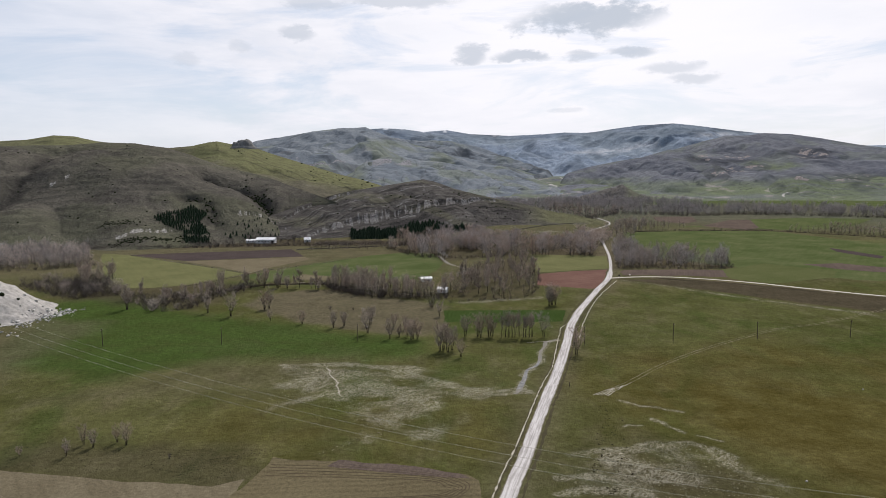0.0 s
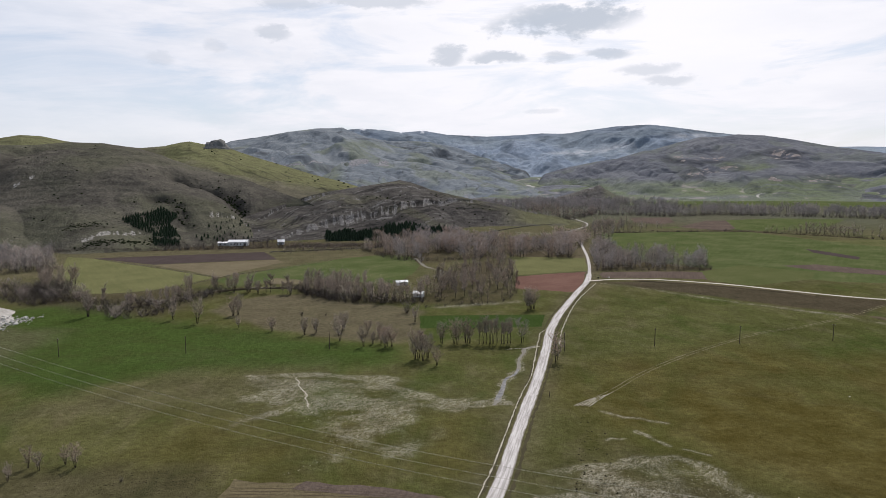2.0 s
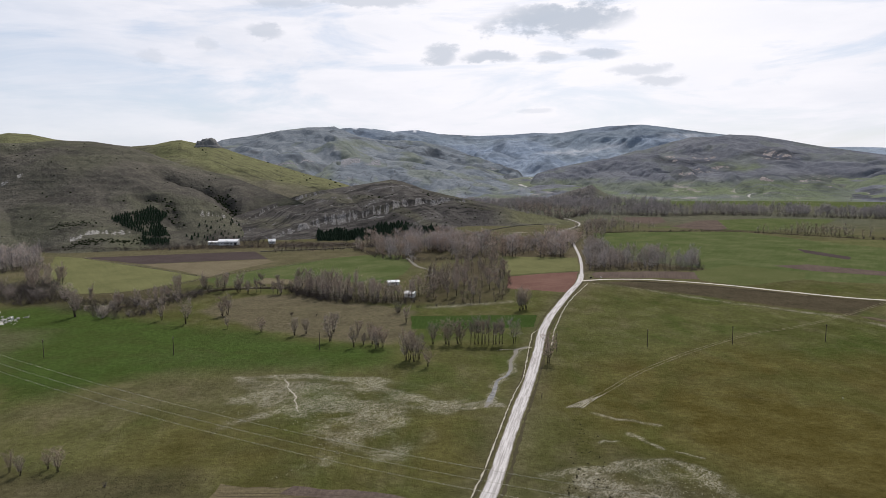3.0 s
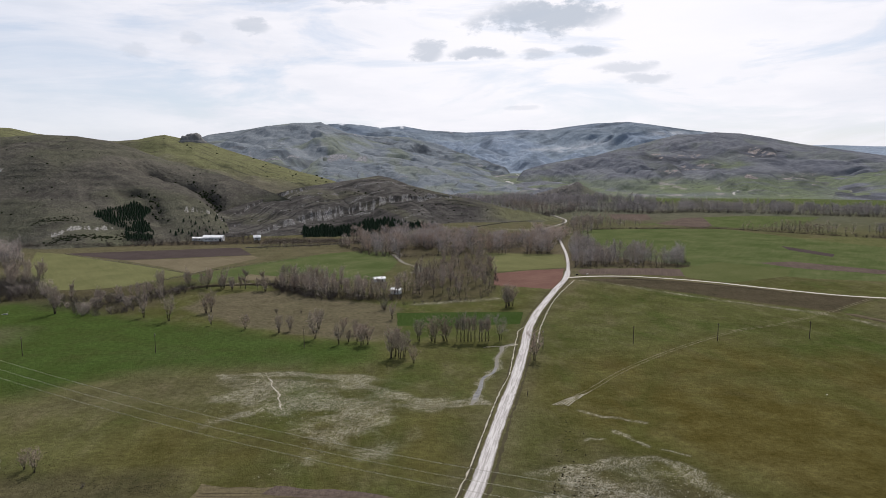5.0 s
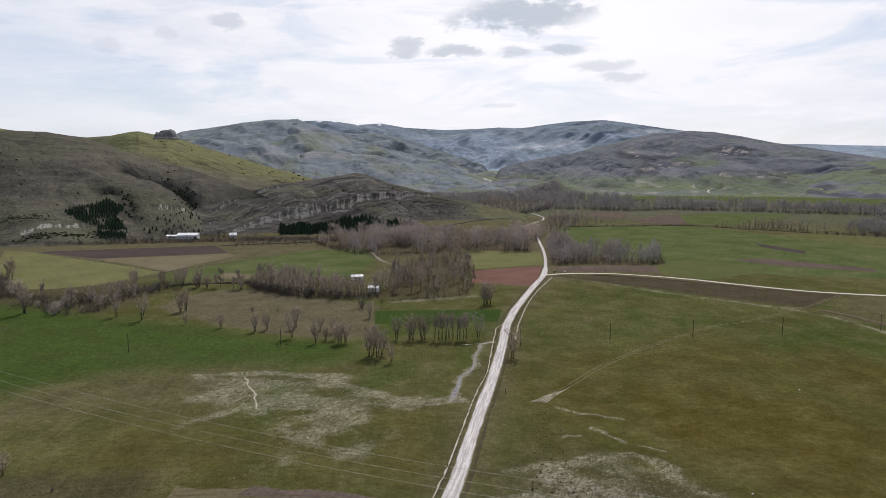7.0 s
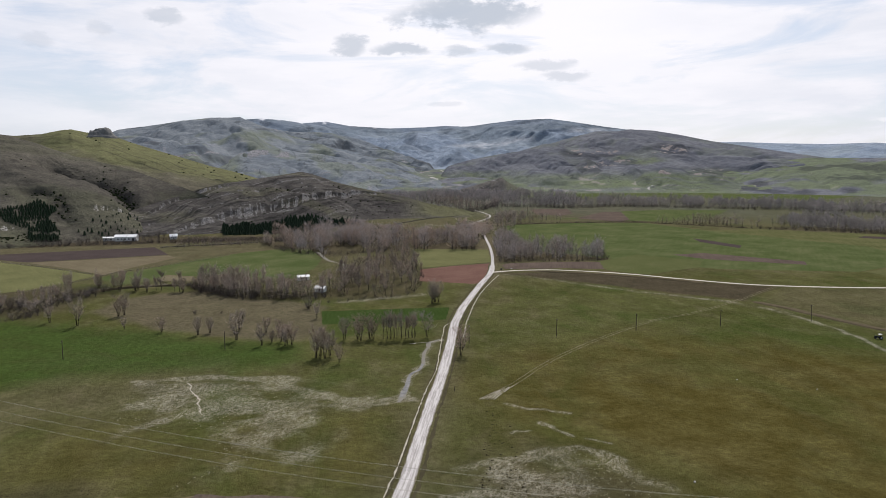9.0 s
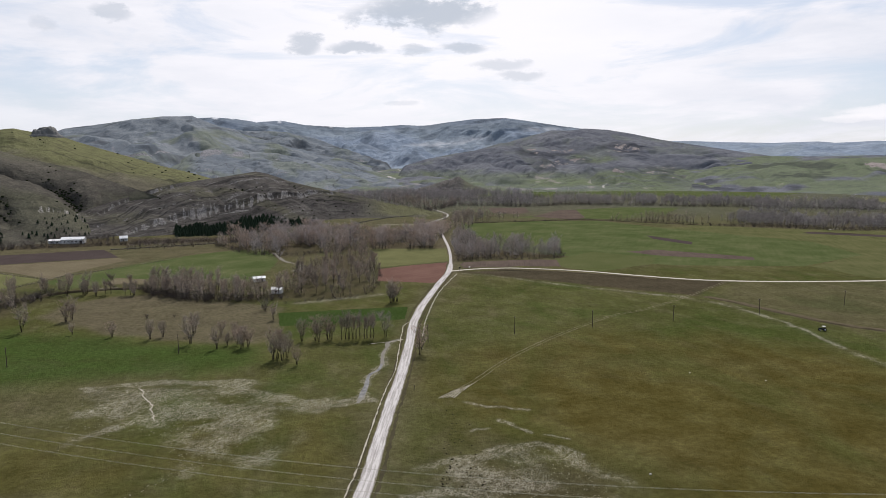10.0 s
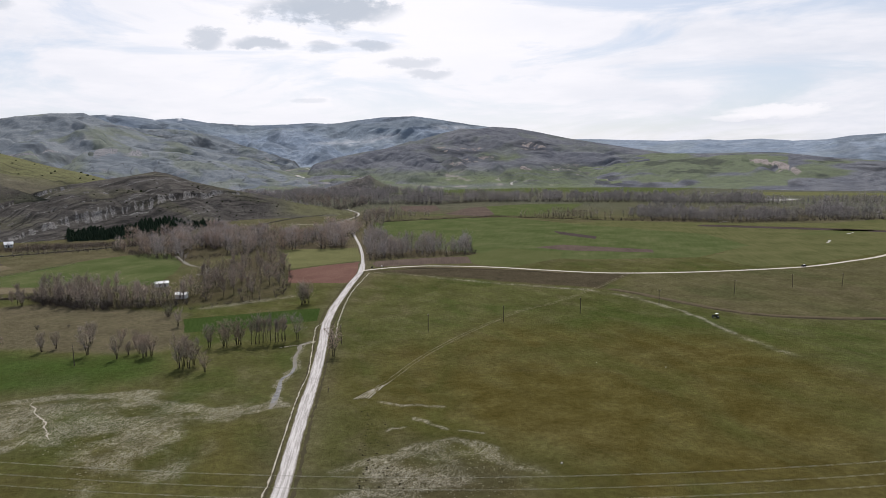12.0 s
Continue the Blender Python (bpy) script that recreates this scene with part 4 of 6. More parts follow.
crag_spur = Hill([(26.2, 0.010, 2700), (27.1, 0.0195, 2750), (28.4, 0.0233, 2780), (29.6, 0.0214, 2780), (30.9, 0.0122, 2740), (32.9, 0.0031, 2680), (35.5, -0.006, 2600)], [(25, 2250), (31, 2200), (37, 2250)], 17, lean=0.7, seed=161, grain=120)
crag_spur.build("crag_spur", FAR_EAST, "dark mountain spur with broken pale crags", 0.06, 110, 0.5, east_marks)
foot_knob = Hill([(24.8, -0.034, 2020), (25.4, -0.028, 2040), (26.5, -0.0133, 2060), (27.7, -0.0074, 2080), (29.0, -0.0105, 2080), (29.6, -0.0180, 2060), (30.8, -0.0165, 2070), (32.2, -0.021, 2050), (33.2, -0.031, 2020)], [(23, 1850), (28, 1840), (35, 1860)], 5, lean=0.6, seed=171, grain=70)
foot_knob.build("foot_knob", FAR_EAST, "low dark knobs with pale reddish rock at the mountain foot", 0.06, 80, 0.7, east_marks)

east_ridge = Hill([(24, 0.018, 4500), (26.5, 0.026, 4500), (31.1, 0.0245, 4500), (33.4, 0.024, 4500), (35.6, 0.022, 4500), (39.1, 0.020, 4500), (42, 0.021, 4500), (43.2, 0.019, 4500), (45.8, 0.0205, 4500),
                   (47.9, 0.017, 4400), (50.1, 0.018, 4300), (51.5, 0.022, 4300), (53.8, 0.024, 4300), (58, 0.024, 4300), (62, 0.02, 4300)],
                  [(23, 2900), (62, 2900)], 18, drop=0.3, lean=0.8, seed=61, grain=330)
east_ridge.build("east_ridge", FARTHEST, "low ridge on the horizon painted hazy blue-grey", 0.09, 110, 0.08, lambda a, u, x, y, e: {
    "rock": 0.45 * smooth(fbm(x / 160, y / 60, 5, 18), 0.15, 0.45), "lush": 0.3 * smooth(fbm(x / 200, y / 200, 3, 19), 0.0, 0.4), "snow": 0 * u,
    "hedge": 0.6 * smooth(a, 48.5, 51) * smooth(fbm(a * 0.8, u * 6, 4, 52), -0.3, 0.2)})

east_hill = Hill([(30, -0.022, 2300), (33.8, -0.007, 2450), (37.8, 0.003, 2500), (42, 0.002, 2500), (45.3, 0.003, 2500), (47.2, 0.002, 2500), (49.4, -0.003, 2450), (51.6, -0.007, 2400), (53.9, -0.010, 2400), (60, -0.012, 2400)],
                 [(28, 1850), (40, 1800), (48, 1700), (61, 1750)], 9, lean=0.7, seed=71, grain=160)
east_hill.build("east_hill", FAR_EAST, "green and brown foothill with a pale eroded cliff", 0.08, 150, 0.5, lambda a, u, x, y, e: {
    "rock": 1.6 * ring(u, 0.62 - 0.09 * (a - 46), 0.07) * smooth(-np.abs(a - 46.6), -2.2, -1.2) * (0.6 + 0.9 * fbm(a * 3, u * 8, 3, 2)) + 0.4 * smooth(fbm(x / 60, y / 40, 4, 20), 0.3, 0.55),
    "hedge": 0.8 * smooth(fbm(a * 0.5, u * 8, 4, 53), 0.12, 0.4),
    "lush": 0.9 * smooth(fbm(x / 220, y / 120, 4, 21) + 0.3 - 0.5 * (a > 47.5), -0.05, 0.2), "snow": 0 * u})

valley_foot = Hill([(0, -0.034, 2200), (3, -0.024, 2450), (6, -0.0145, 2700), (9, -0.0115, 2750), (12, -0.0115, 2750), (15, -0.013, 2700), (18, -0.017, 2600), (21, -0.025, 2400), (23, -0.034, 2200)],
                   [(-1, 1780), (6, 1720), (12, 1700), (24, 1740)], 7, drop=0.1, lean=0.9, seed=91, grain=150)
valley_foot.build("valley_foot", FAR_EAST, "gently rising green and brown fields of the upper valley", 0.07, 140, 0.3, lambda a, u, x, y, e: {
    "rock": 0.4 * smooth(fbm(a * 0.9, u * 14, 4, 34), 0.3, 0.5), "lush": smooth(fbm(a * 0.35, u * 9, 3, 35), -0.3, 0.05) * (0.8 + 0.5 * fbm(a * 0.5, u * 24, 3, 36)), "snow": 0 * u,
    "bare": 0.5 * smooth(fbm(a * 0.7, u * 26, 4, 37), 0.3, 0.45), "hedge": 0.8 * smooth(0.035 - np.abs(fbm(a * 0.3, u * 10, 3, 38)), 0.0, 0.035)})

knoll = Hill([(10.6, -0.0455, 1700), (11.6, -0.0395, 1715), (12.8, -0.0335, 1735), (13.8, -0.0280, 1745), (14.4, -0.0250, 1750), (14.75, -0.0232, 1750), (15.2, -0.0290, 1745), (16.0, -0.0365, 1735), (17.4, -0.0435, 1720)], [(10, 1640), (14, 1610), (19, 1600)], 5, seed=81, grain=40)
knoll.build("knoll", KNOLL, "small dark pointed rocky knoll behind the tree belts", 0.05, 60, 0.9, lambda a, u, x, y, e: {
    "rock": 1.0 * ring(u, 0.93, 0.06) * smooth(a, 12.0, 12.8) * smooth(-a, -15.2, -14.7) * (0.7 + 0.8 * fbm(a * 3, u * 4, 3, 25)) + 0.4 * smooth(fbm(x / 9, y / 9, 3, 26), 0.2, 0.5), "lush": 0.5 * smooth(a, 14.8, 15.4), "snow": 0 * u})


# ---- fields ----
def field(name, poly, mat, label, lift=0.05, rag=1.2, seed=0):
    """A field with uneven edges, lying just proud of the meadow."""
    ring_pts = []
    for (ax, ay), (bx, by) in zip(poly, poly[1:] + poly[:1]):
        n = max(1, round(math.hypot(bx - ax, by - ay) / 4))
        for k in range(n):
            x, y = ax + (bx - ax) * k / n, ay + (by - ay) * k / n
            ring_pts.append((x + rag * float(fbm(x / 7, y / 7, 3, seed + 90)), y + rag * float(fbm(x / 7 + 50, y / 7, 3, seed + 91)), lift))
    bm = bmesh.new()
    bmesh.ops.triangulate(bm, faces=[bm.faces.new([bm.verts.new(p) for p in ring_pts])])
    bm.normal_update()
    for f in bm.faces:
        if f.normal.z < 0:
            f.normal_flip()
    me = bpy.data.meshes.new(name)
    bm.to_mesh(me)
    bm.free()
    me.materials.append(mat)
    return tagged(new(name, me), label, "field", kind="structure")


RED_SOIL = field_material("red_soil", (0.088, 0.050, 0.040), (0.140, 0.084, 0.067), 70, 1.6, 0.3)
DARK_SOIL = field_material("dark_soil", (0.039, 0.031, 0.030), (0.063, 0.051, 0.047), 5, 2.0, 0.3)
BROWN_SOIL = field_material("brown_soil", (0.056, 0.044, 0.037), (0.098, 0.077, 0.063), 20, 2.0, 0.15, 0.8)
STUBBLE = field_material("stubble", (0.088, 0.074, 0.047), (0.136, 0.118, 0.078), -35, 2.5, 0.12, 0.7)
YOUNG = field_material("young_grain", (0.082, 0.086, 0.038), (0.120, 0.120, 0.056), -30, 3.0, 0.05, 0.7)
GREEN = field_material("spring_green", (0.046, 0.064, 0.022), (0.104, 0.108, 0.052), 35, 5.0, 0.0, 0.5)
YELLOW = field_material("yellow_green", (0.062, 0.072, 0.028), (0.100, 0.102, 0.048), 35, 5.0, 0.0, 0.35)
PLOUGHED = field_material("ploughed", (0.066, 0.054, 0.031), (0.108, 0.092, 0.054), 86, 2.6, 0.25, 0.9)

CLOVER = field_material("clover", (0.025, 0.042, 0.011), (0.040, 0.060, 0.018), 4, 2.2, 0.15, 0.4)
field("clover_strip", CLOVER_STRIP, CLOVER, "lush dark green strip of clover behind the poplar row", 0.05, 0.5, seed=40)
field("red_field", [(72, 513), (100, 524), (129, 531), (116, 487), (103, 448), (96, 447), (64, 463)], RED_SOIL, "freshly tilled reddish brown field beside the road", seed=1)
field("dark_field", [(-309, 660), (-237, 676), (-157, 694), (-132, 635), (-188, 622), (-235, 610)], DARK_SOIL, "dark brown tilled field at the foot of the hill", seed=2)
field("stubble_field", [(-233, 606), (-186, 618), (-131, 631), (-122, 614), (-143, 565), (-154, 530), (-189, 567)], STUBBLE, "pale tan stubble field", seed=3)
field("grain_field", [(-340, 672), (-309, 658), (-262, 619), (-209, 576), (-158, 530), (-184, 476), (-209, 466), (-233, 467), (-262, 505), (-310, 604)], YOUNG, "yellow-green field of young grain", seed=4)
field("green_field", [(-154, 516), (-112, 588), (-67, 639), (-36, 656), (-10, 645), (0, 580), (-7, 530), (-18, 492), (-53, 500), (-80, 520), (-130, 487)], GREEN, "green meadow beyond the stream trees", seed=5)
field("pale_strip", [(-114, 497), (-110, 523), (-90, 513), (-84, 493)], STUBBLE, "narrow strip of pale dry grass", 0.09, seed=6)
field("grove_meadow", [(80, 632), (148, 614), (133, 538), (72, 520)], YOUNG, "green clearing between the grove and the red field", seed=7)
field("broad_field", [(221, 842), (299, 863), (409, 833), (434, 731), (498, 562), (470, 478), (380, 440), (290, 470), (245, 520), (190, 600)], GREEN, "broad spring-green field across the side road", seed=8)
OLIVE_GREEN = field_material("olive_green", (0.050, 0.058, 0.022), (0.092, 0.092, 0.042), 28, 6.0, 0.0, 1.0)
field("east_field", [(470, 480), (497, 562), (436, 728), (500, 730), (600, 640), (700, 590), (900, 600), (1000, 560), (760, 486), (620, 428), (513, 394), (464, 385), (418, 380), (384, 386), (386, 438)], OLIVE_GREEN, "wide olive-green field reaching to the far trees", 0.045, 5.0, seed=41)
field("light_strip", [(560, 520), (640, 540), (700, 520), (620, 500)], YELLOW, "paler strip in the wide olive field", 0.08, 3.0, seed=42)
field("yellow_patch", [(217, 524), (265, 556), (300, 510), (275, 478), (225, 458), (206, 482)], YELLOW, "yellowish worn patch of meadow", 0.09, 3.0, seed=9)
field("brown_strip", [(377, 659), (389, 594), (376, 578), (366, 628)], DARK_SOIL, "narrow dark brown tilled strip", 0.09, seed=10)
field("brown_strip", [(293, 549), (326, 553), (376, 492), (366, 476), (308, 519)], BROWN_SOIL, "brown tilled strip in the broad green field", 0.09, seed=11)
field("brown_field", [(348, 918), (432, 1021), (461, 1019), (412, 883), (386, 855)], BROWN_SOIL, "brown ploughed slope before the far trees", 0.25, seed=12)
field("brown_field", [(339, 1103), (402, 1097), (375, 999), (344, 966), (317, 1005)], BROWN_SOIL, "dark brown ploughed field before the far trees", 0.2, seed=13)
field("verge_field", [(139, 528), (185, 529), (217, 521), (207, 487), (181, 496), (134, 502)], BROWN_SOIL, "brown bare ground beside the side road", 0.05, 3.0, seed=14)
field("ploughed_field", [(-54, 158), (-50, 182), (-23, 179), (5, 170), (9, 162), (8, 138), (-50, 128)], PLOUGHED, "brown ploughed field with curved furrows", 0.07, 3.0, seed=15)
field("turned_strip", [(-30, 181), (-12, 176.5), (3, 172), (6, 168), (-10, 171), (-32, 176)], BROWN_SOIL, "freshly turned dark strip at the ploughed field edge", 0.10, 1.5, seed=21)
field("tan_field", [(-150, 181), (-119, 175), (-95, 171), (-60, 165), (-53, 169), (-50, 128), (-150, 120)], STUBBLE, "tan strip of cut stubble", seed=16)
field("far_green_field", [(300, 905), (345, 905), (430, 850), (520, 870), (640, 1010), (560, 1050), (470, 1030), (380, 940)], GREEN, "far green field between the tree belts", 0.12, seed=17)
field("east_strip", [(560, 640), (640, 560), (690, 500), (672, 495), (610, 560), (545, 630)], DARK_SOIL, "dark tilled strip across the far meadow", 0.08, 2.0, seed=18)
field("far_foot_field", [(420, 1500), (700, 1420), (1000, 1240), (1180, 1350), (900, 1640), (600, 1700)], GREEN, "green fields below the far mountain", seed=19)
field("far_foot_field", [(1050, 1050), (1250, 900), (1350, 950), (1150, 1150)], YOUNG, "pale green fields below the far hill", seed=20)

# curved furrows where the plough turned
FURROW = plain("furrow", (0.066, 0.052, 0.034), 0.95, 0.3, 0.8)


def furrow(k):
    """One turn of the plough: along the field, round its end and back, inside the one before."""
    a, e = 1.05 * k, 6.0 - 0.9 * k
    line = [(-48, 178.0 - 1.6 * a), (-22, 175.5 - 1.5 * a), (-4, 171.5 - a), (e - 2.5, 168.0 - a), (e, 164.5 - 0.4 * a), (e - 1.5, 160.5 + 0.3 * a), (e - 6, 157.0 + 0.6 * a), (-20, 155.0 + 0.8 * a)]
    pts = spline(line, 1.5)
    verts = []
    for i, p in enumerate(pts):
        d = (pts[min(i + 1, len(pts) - 1)] - pts[max(i - 1, 0)]).normalized()
        w = 0.16 * (1 + 0.8 * float(fbm(i * 0.3, k * 3.0, 3, 47)))
        for s, z in ((-w, 0.06), (0.0, 0.15), (w, 0.06)):
            verts.append((p.x + d.y * s, p.y - d.x * s, z))
    return tagged(new("furrow", mesh_of("furrow", verts, grid_faces(len(pts), 3)[:, ::-1], FURROW)), "dark curved plough furrow in brown soil", "furrow", kind="structure")


for k in range(5):
    furrow(k)

# ---- trees ----
TWIG_NEAR = plain("near_twigs", (0.34, 0.285, 0.235), 0.95, 0.2, 0.6, by_object=0.25)
BARK = plain("bark", (0.045, 0.037, 0.031), 0.95, 0.3, 3.0, by_object=0.2)
TWIG = plain("twigs", (0.48, 0.41, 0.355), 0.95, 0.2, 0.6, by_object=0.22)
TWIG_RED = plain("reddish_twigs", (0.40, 0.315, 0.255), 0.95, 0.2, 0.6, by_object=0.2)
TWIG_PALE = plain("pale_twigs", (0.36, 0.315, 0.28), 0.95, 0.2, 0.6, by_object=0.15)
# greyer than the nearer twigs: a haze tint in the base colour
TWIG_FAR = plain("hazed_far_twigs", (0.42, 0.38, 0.36), 0.95, 0.25, 0.06)
TWIG_GREY = plain("grey_twigs", (0.32, 0.295, 0.285), 0.95, 0.25, 0.06)
WOOD_BARK = plain("wood_bark", (0.085, 0.074, 0.066), 0.95, 0.3, 0.5)
BRUSH = plain("dark_brush", (0.065, 0.055, 0.046), 0.95, 0.3, 0.4)
SHRUB_DARK = plain("dark_twigs", (0.15, 0.132, 0.115), 0.95, 0.25, 0.6, by_object=0.25)
NEEDLE = plain("needles", (0.024, 0.036, 0.022), 0.9, 0.35, 0.5)
BUSH_LEAF = plain("juniper", (0.020, 0.026, 0.013), 0.9, 0.35, 0.8)


class Sticks:
    """Gathers tapered limbs and slivers of twig into one mesh."""

    def __init__(self):
        self.v, self.f = [], []

    def limb(self, a, b, ra, rb, sides=5):
        d = (b - a).normalized()
        e = d.orthogonal().normalized()
        g = d.cross(e)
        n = len(self.v)
        for c, r in ((a, ra), (b, rb)):
            for k in range(sides):
                t = 2 * math.pi * k / sides
                self.v.append(tuple(c + e * (r * math.cos(t)) + g * (r * math.sin(t))))
        for k in range(sides):
            self.f.append((n + k, n + (k + 1) % sides, n + sides + (k + 1) % sides, n + sides + k))

    def sliver(self, a, b, w, rnd):
        side = (b - a).cross(Vector((rnd.uniform(-1, 1), rnd.uniform(-1, 1), rnd.uniform(-1, 1)))).normalized() * w
        n = len(self.v)
        self.v += [tuple(a - side), tuple(a + side), tuple(b)]
        self.f.append((n, n + 1, n + 2))


def grow(rnd, height, stems, spread, twigs, width, low=0.3, upright=0.6, sides=5):
    """A bare tree: stems fanning from the base, limbs and a haze of twigs. Returns trunk and crown sticks."""
    trunk, crown = Sticks(), Sticks()
    shoots = []
    for s in range(stems):
        turn = 2 * math.pi * (s + rnd.random()) / stems
        lean = spread * rnd.uniform(0.5, 1.0) if stems > 1 else 0.05
        foot = Vector((math.cos(turn), math.sin(turn), 0)) * (0.3 * (stems > 1)) + Vector((0, 0, -0.25))
        top = height * rnd.uniform(0.72, 0.92)
        r0 = 0.0115 * height * (0.8 if stems > 1 else 1.2)
        last, n = foot, 5
        for k in range(1, n + 1):
            u = k / n
            p = Vector((math.cos(turn) * lean * top * u, math.sin(turn) * lean * top * u, top * u))
            p += Vector((rnd.uniform(-1, 1), rnd.uniform(-1, 1), 0)) * 0.02 * height
            trunk.limb(last, p, r0 * (1.1 - u + 1 / n), r0 * (1.1 - u), sides)
            if u > low:
                shoots.append((last, p, u))
            last = p
    for a, b, u in list(shoots):
        for _ in range(5 if stems == 1 else 3):
            t = 2 * math.pi * rnd.random()
            c = a.lerp(b, rnd.random())
            out = height * rnd.uniform(0.12, 0.27) * (1.35 - 0.55 * u) * (0.6 + spread)
            e = c + Vector((math.cos(t) * out, math.sin(t) * out, out * rnd.uniform(0.5, 1.5) * (0.4 + upright)))
            trunk.limb(c, e, 0.0028 * height, 0.0008 * height, 3)
            shoots += [(c, e, u), (c, e, u)]
    for _ in range(twigs):
        a, b, u = rnd.choice(shoots)
        c = a.lerp(b, rnd.uniform(0.3, 1.0))
        t = 2 * math.pi * rnd.random()
        ln = height * rnd.uniform(0.07, 0.17)
        e = c + Vector((math.cos(t) * 0.7, math.sin(t) * 0.7, rnd.uniform(0.0, 1.2) * (0.4 + upright))) * ln
        crown.sliver(c, e, width * rnd.uniform(0.6, 1.3), rnd)
    return trunk, crown


def tree_thing(name, seed, height, stems, spread, twigs, width, twig_mat, label, category="tree", low=0.3, upright=0.6, crown_name="crown"):
    rnd = random.Random(seed)
    trunk, crown = grow(rnd, height, stems, spread, twigs, width, low, upright)
    base = new(name)
    for nm, st, mt in (("trunk", trunk, BARK), (crown_name, crown, twig_mat)):
        ob = new(nm, mesh_of(nm, st.v, st.f, mt))
        ob.parent = base
    return tagged(base, label, category)


PARK = pose(0, 0, -500)
willows = [tree_thing("willow_tree", 100 + k, 10, 4 + k % 3, 0.30 + 0.05 * (k % 2), 1300, 0.026, (TWIG_NEAR, TWIG_RED)[k % 2], "bare grey-brown willow with stems fanning from its foot") for k in range(4)]
poplars = [tree_thing("poplar_tree", 200 + k, 10, 1 + k % 2, 0.26, 1300, 0.026, TWIG_NEAR, "bare slender grey-brown poplar", upright=0.9, low=0.2) for k in range(4)]
row_poplars = [tree_thing("row_poplar", 250 + k, 10, 2, 0.14, 700, 0.024, TWIG_NEAR, "bare young poplar in a planted row", low=0.45, upright=1.0) for k in range(3)]
pales = [tree_thing("pale_tree", 300, 10, 3, 0.32, 900, 0.022, TWIG_PALE, "pale bare tree with a wide branching crown")]
shrubs = [tree_thing("shrub", 400 + k, 4, 9, 0.75, 1300, 0.020, (SHRUB_DARK, TWIG, TWIG_PALE)[k], "dense leafless %s shrub at the field edge" % ("dark", "brown", "pale grey")[k], "shrub", low=0.1, upright=0.3) for k in range(3)]
used = {}


def plant(pool, x, y, height, rnd, group, ground=0.0):
    """One of the pool's trees at that place: the first use takes the model itself, later ones are copies."""
    ob = rnd.choice(pool)
    size = height / (4 if ob.name.startswith("shrub") else 10)
    m = pose(x, y, ground, 0, 0, rnd.uniform(0, 360))
    if ob.name not in used:
        used[ob.name] = ob
        ob["group"] = group
        ob.matrix_basis = m
        ob.scale = (size * rnd.uniform(0.9, 1.1), size * rnd.uniform(0.9, 1.1), size)
        return ob
    c = copy_thing(ob, m)
    wide = size * rnd.uniform(0.85, 1.12)
    c.scale = (wide, wide, size)
    c["group"] = group
    return c


def scatter(rnd, poly, count, gap):
    """Random places in a polygon, kept apart."""
    xs, ys = [p[0] for p in poly], [p[1] for p in poly]
    out, tries = [], 0
    while len(out) < count and tries < count * 40:
        tries += 1
        x, y = rnd.uniform(min(xs), max(xs)), rnd.uniform(min(ys), max(ys))
        if float(inside(np.array(x), np.array(y), poly)) > 0 and all((x - a) ** 2 + (y - b) ** 2 > gap * gap for a, b in out):
            out.append((x, y))
    return out


rnd = random.Random(7)
# single willows and young trees along the meadow's edge: x, y, height
for x, y, h in ((-187, 393, 16), (-135, 380, 11), (-119, 371, 14), (-105, 389, 11), (-103, 392, 12), (-94, 359, 6), (-75, 350, 7), (-57, 341, 9), (-52, 344, 8), (-38, 328, 13), (-38.6, 347, 10.6),
                (-26, 317, 10), (-26, 340, 7.5), (-22, 321, 6), (-20, 335, 7), (-18, 321, 8), (-16, 314, 8), (-15, 316, 9.7), (-13, 316, 9.7), (-2.7, 366, 9)):
    plant(willows, x, y, h, rnd, "willows along the meadow edge")
for x, y, h in ((-2.3, 293.5, 12), (-0.6, 295.3, 13.5), (1.2, 291.5, 11.5), (3.2, 295.2, 11), (6.9, 284, 8), (10, 319.6, 11), (16, 319.4, 11), (17.2, 317, 10.8), (21.5, 319.2, 11.4), (23, 319, 10.3),
                (61.4, 390.6, 12), (63.5, 393.8, 13.3), (65.5, 393.7, 12), (56.8, 285.7, 12)):
    plant(willows, x, y, h, rnd, "willows beside the road")
for k in range(10):
    plant(row_poplars, 27.6 + 1.6 * k + rnd.uniform(-0.3, 0.3), 317.6 + rnd.uniform(-0.4, 0.4), rnd.uniform(11, 12.6), rnd, "planted row of poplars")
plant(pales, 47.4, 318.1, 13.5, rnd, "willows beside the road")
for x, y, h in ((-107.4, 193, 6), (-103.6, 191.2, 5.6), (-98.2, 194.8, 5.1), (-94.6, 192.6, 6.7), (-108.2, 185, 4.8), (-121.6, 185.3, 3)):
    plant(willows, x, y, h, rnd, "small willows in the near meadow")
for x, y, h, k in ((-7.4, 389, 6.6, 0), (-66.2, 385.6, 2.8, 0), (-52.7, 385, 1.5, 0), (-77.8, 182.8, 1.4, 0)):
    plant(shrubs[k:k + 1], x, y, h, rnd, "shrubs in the meadow")
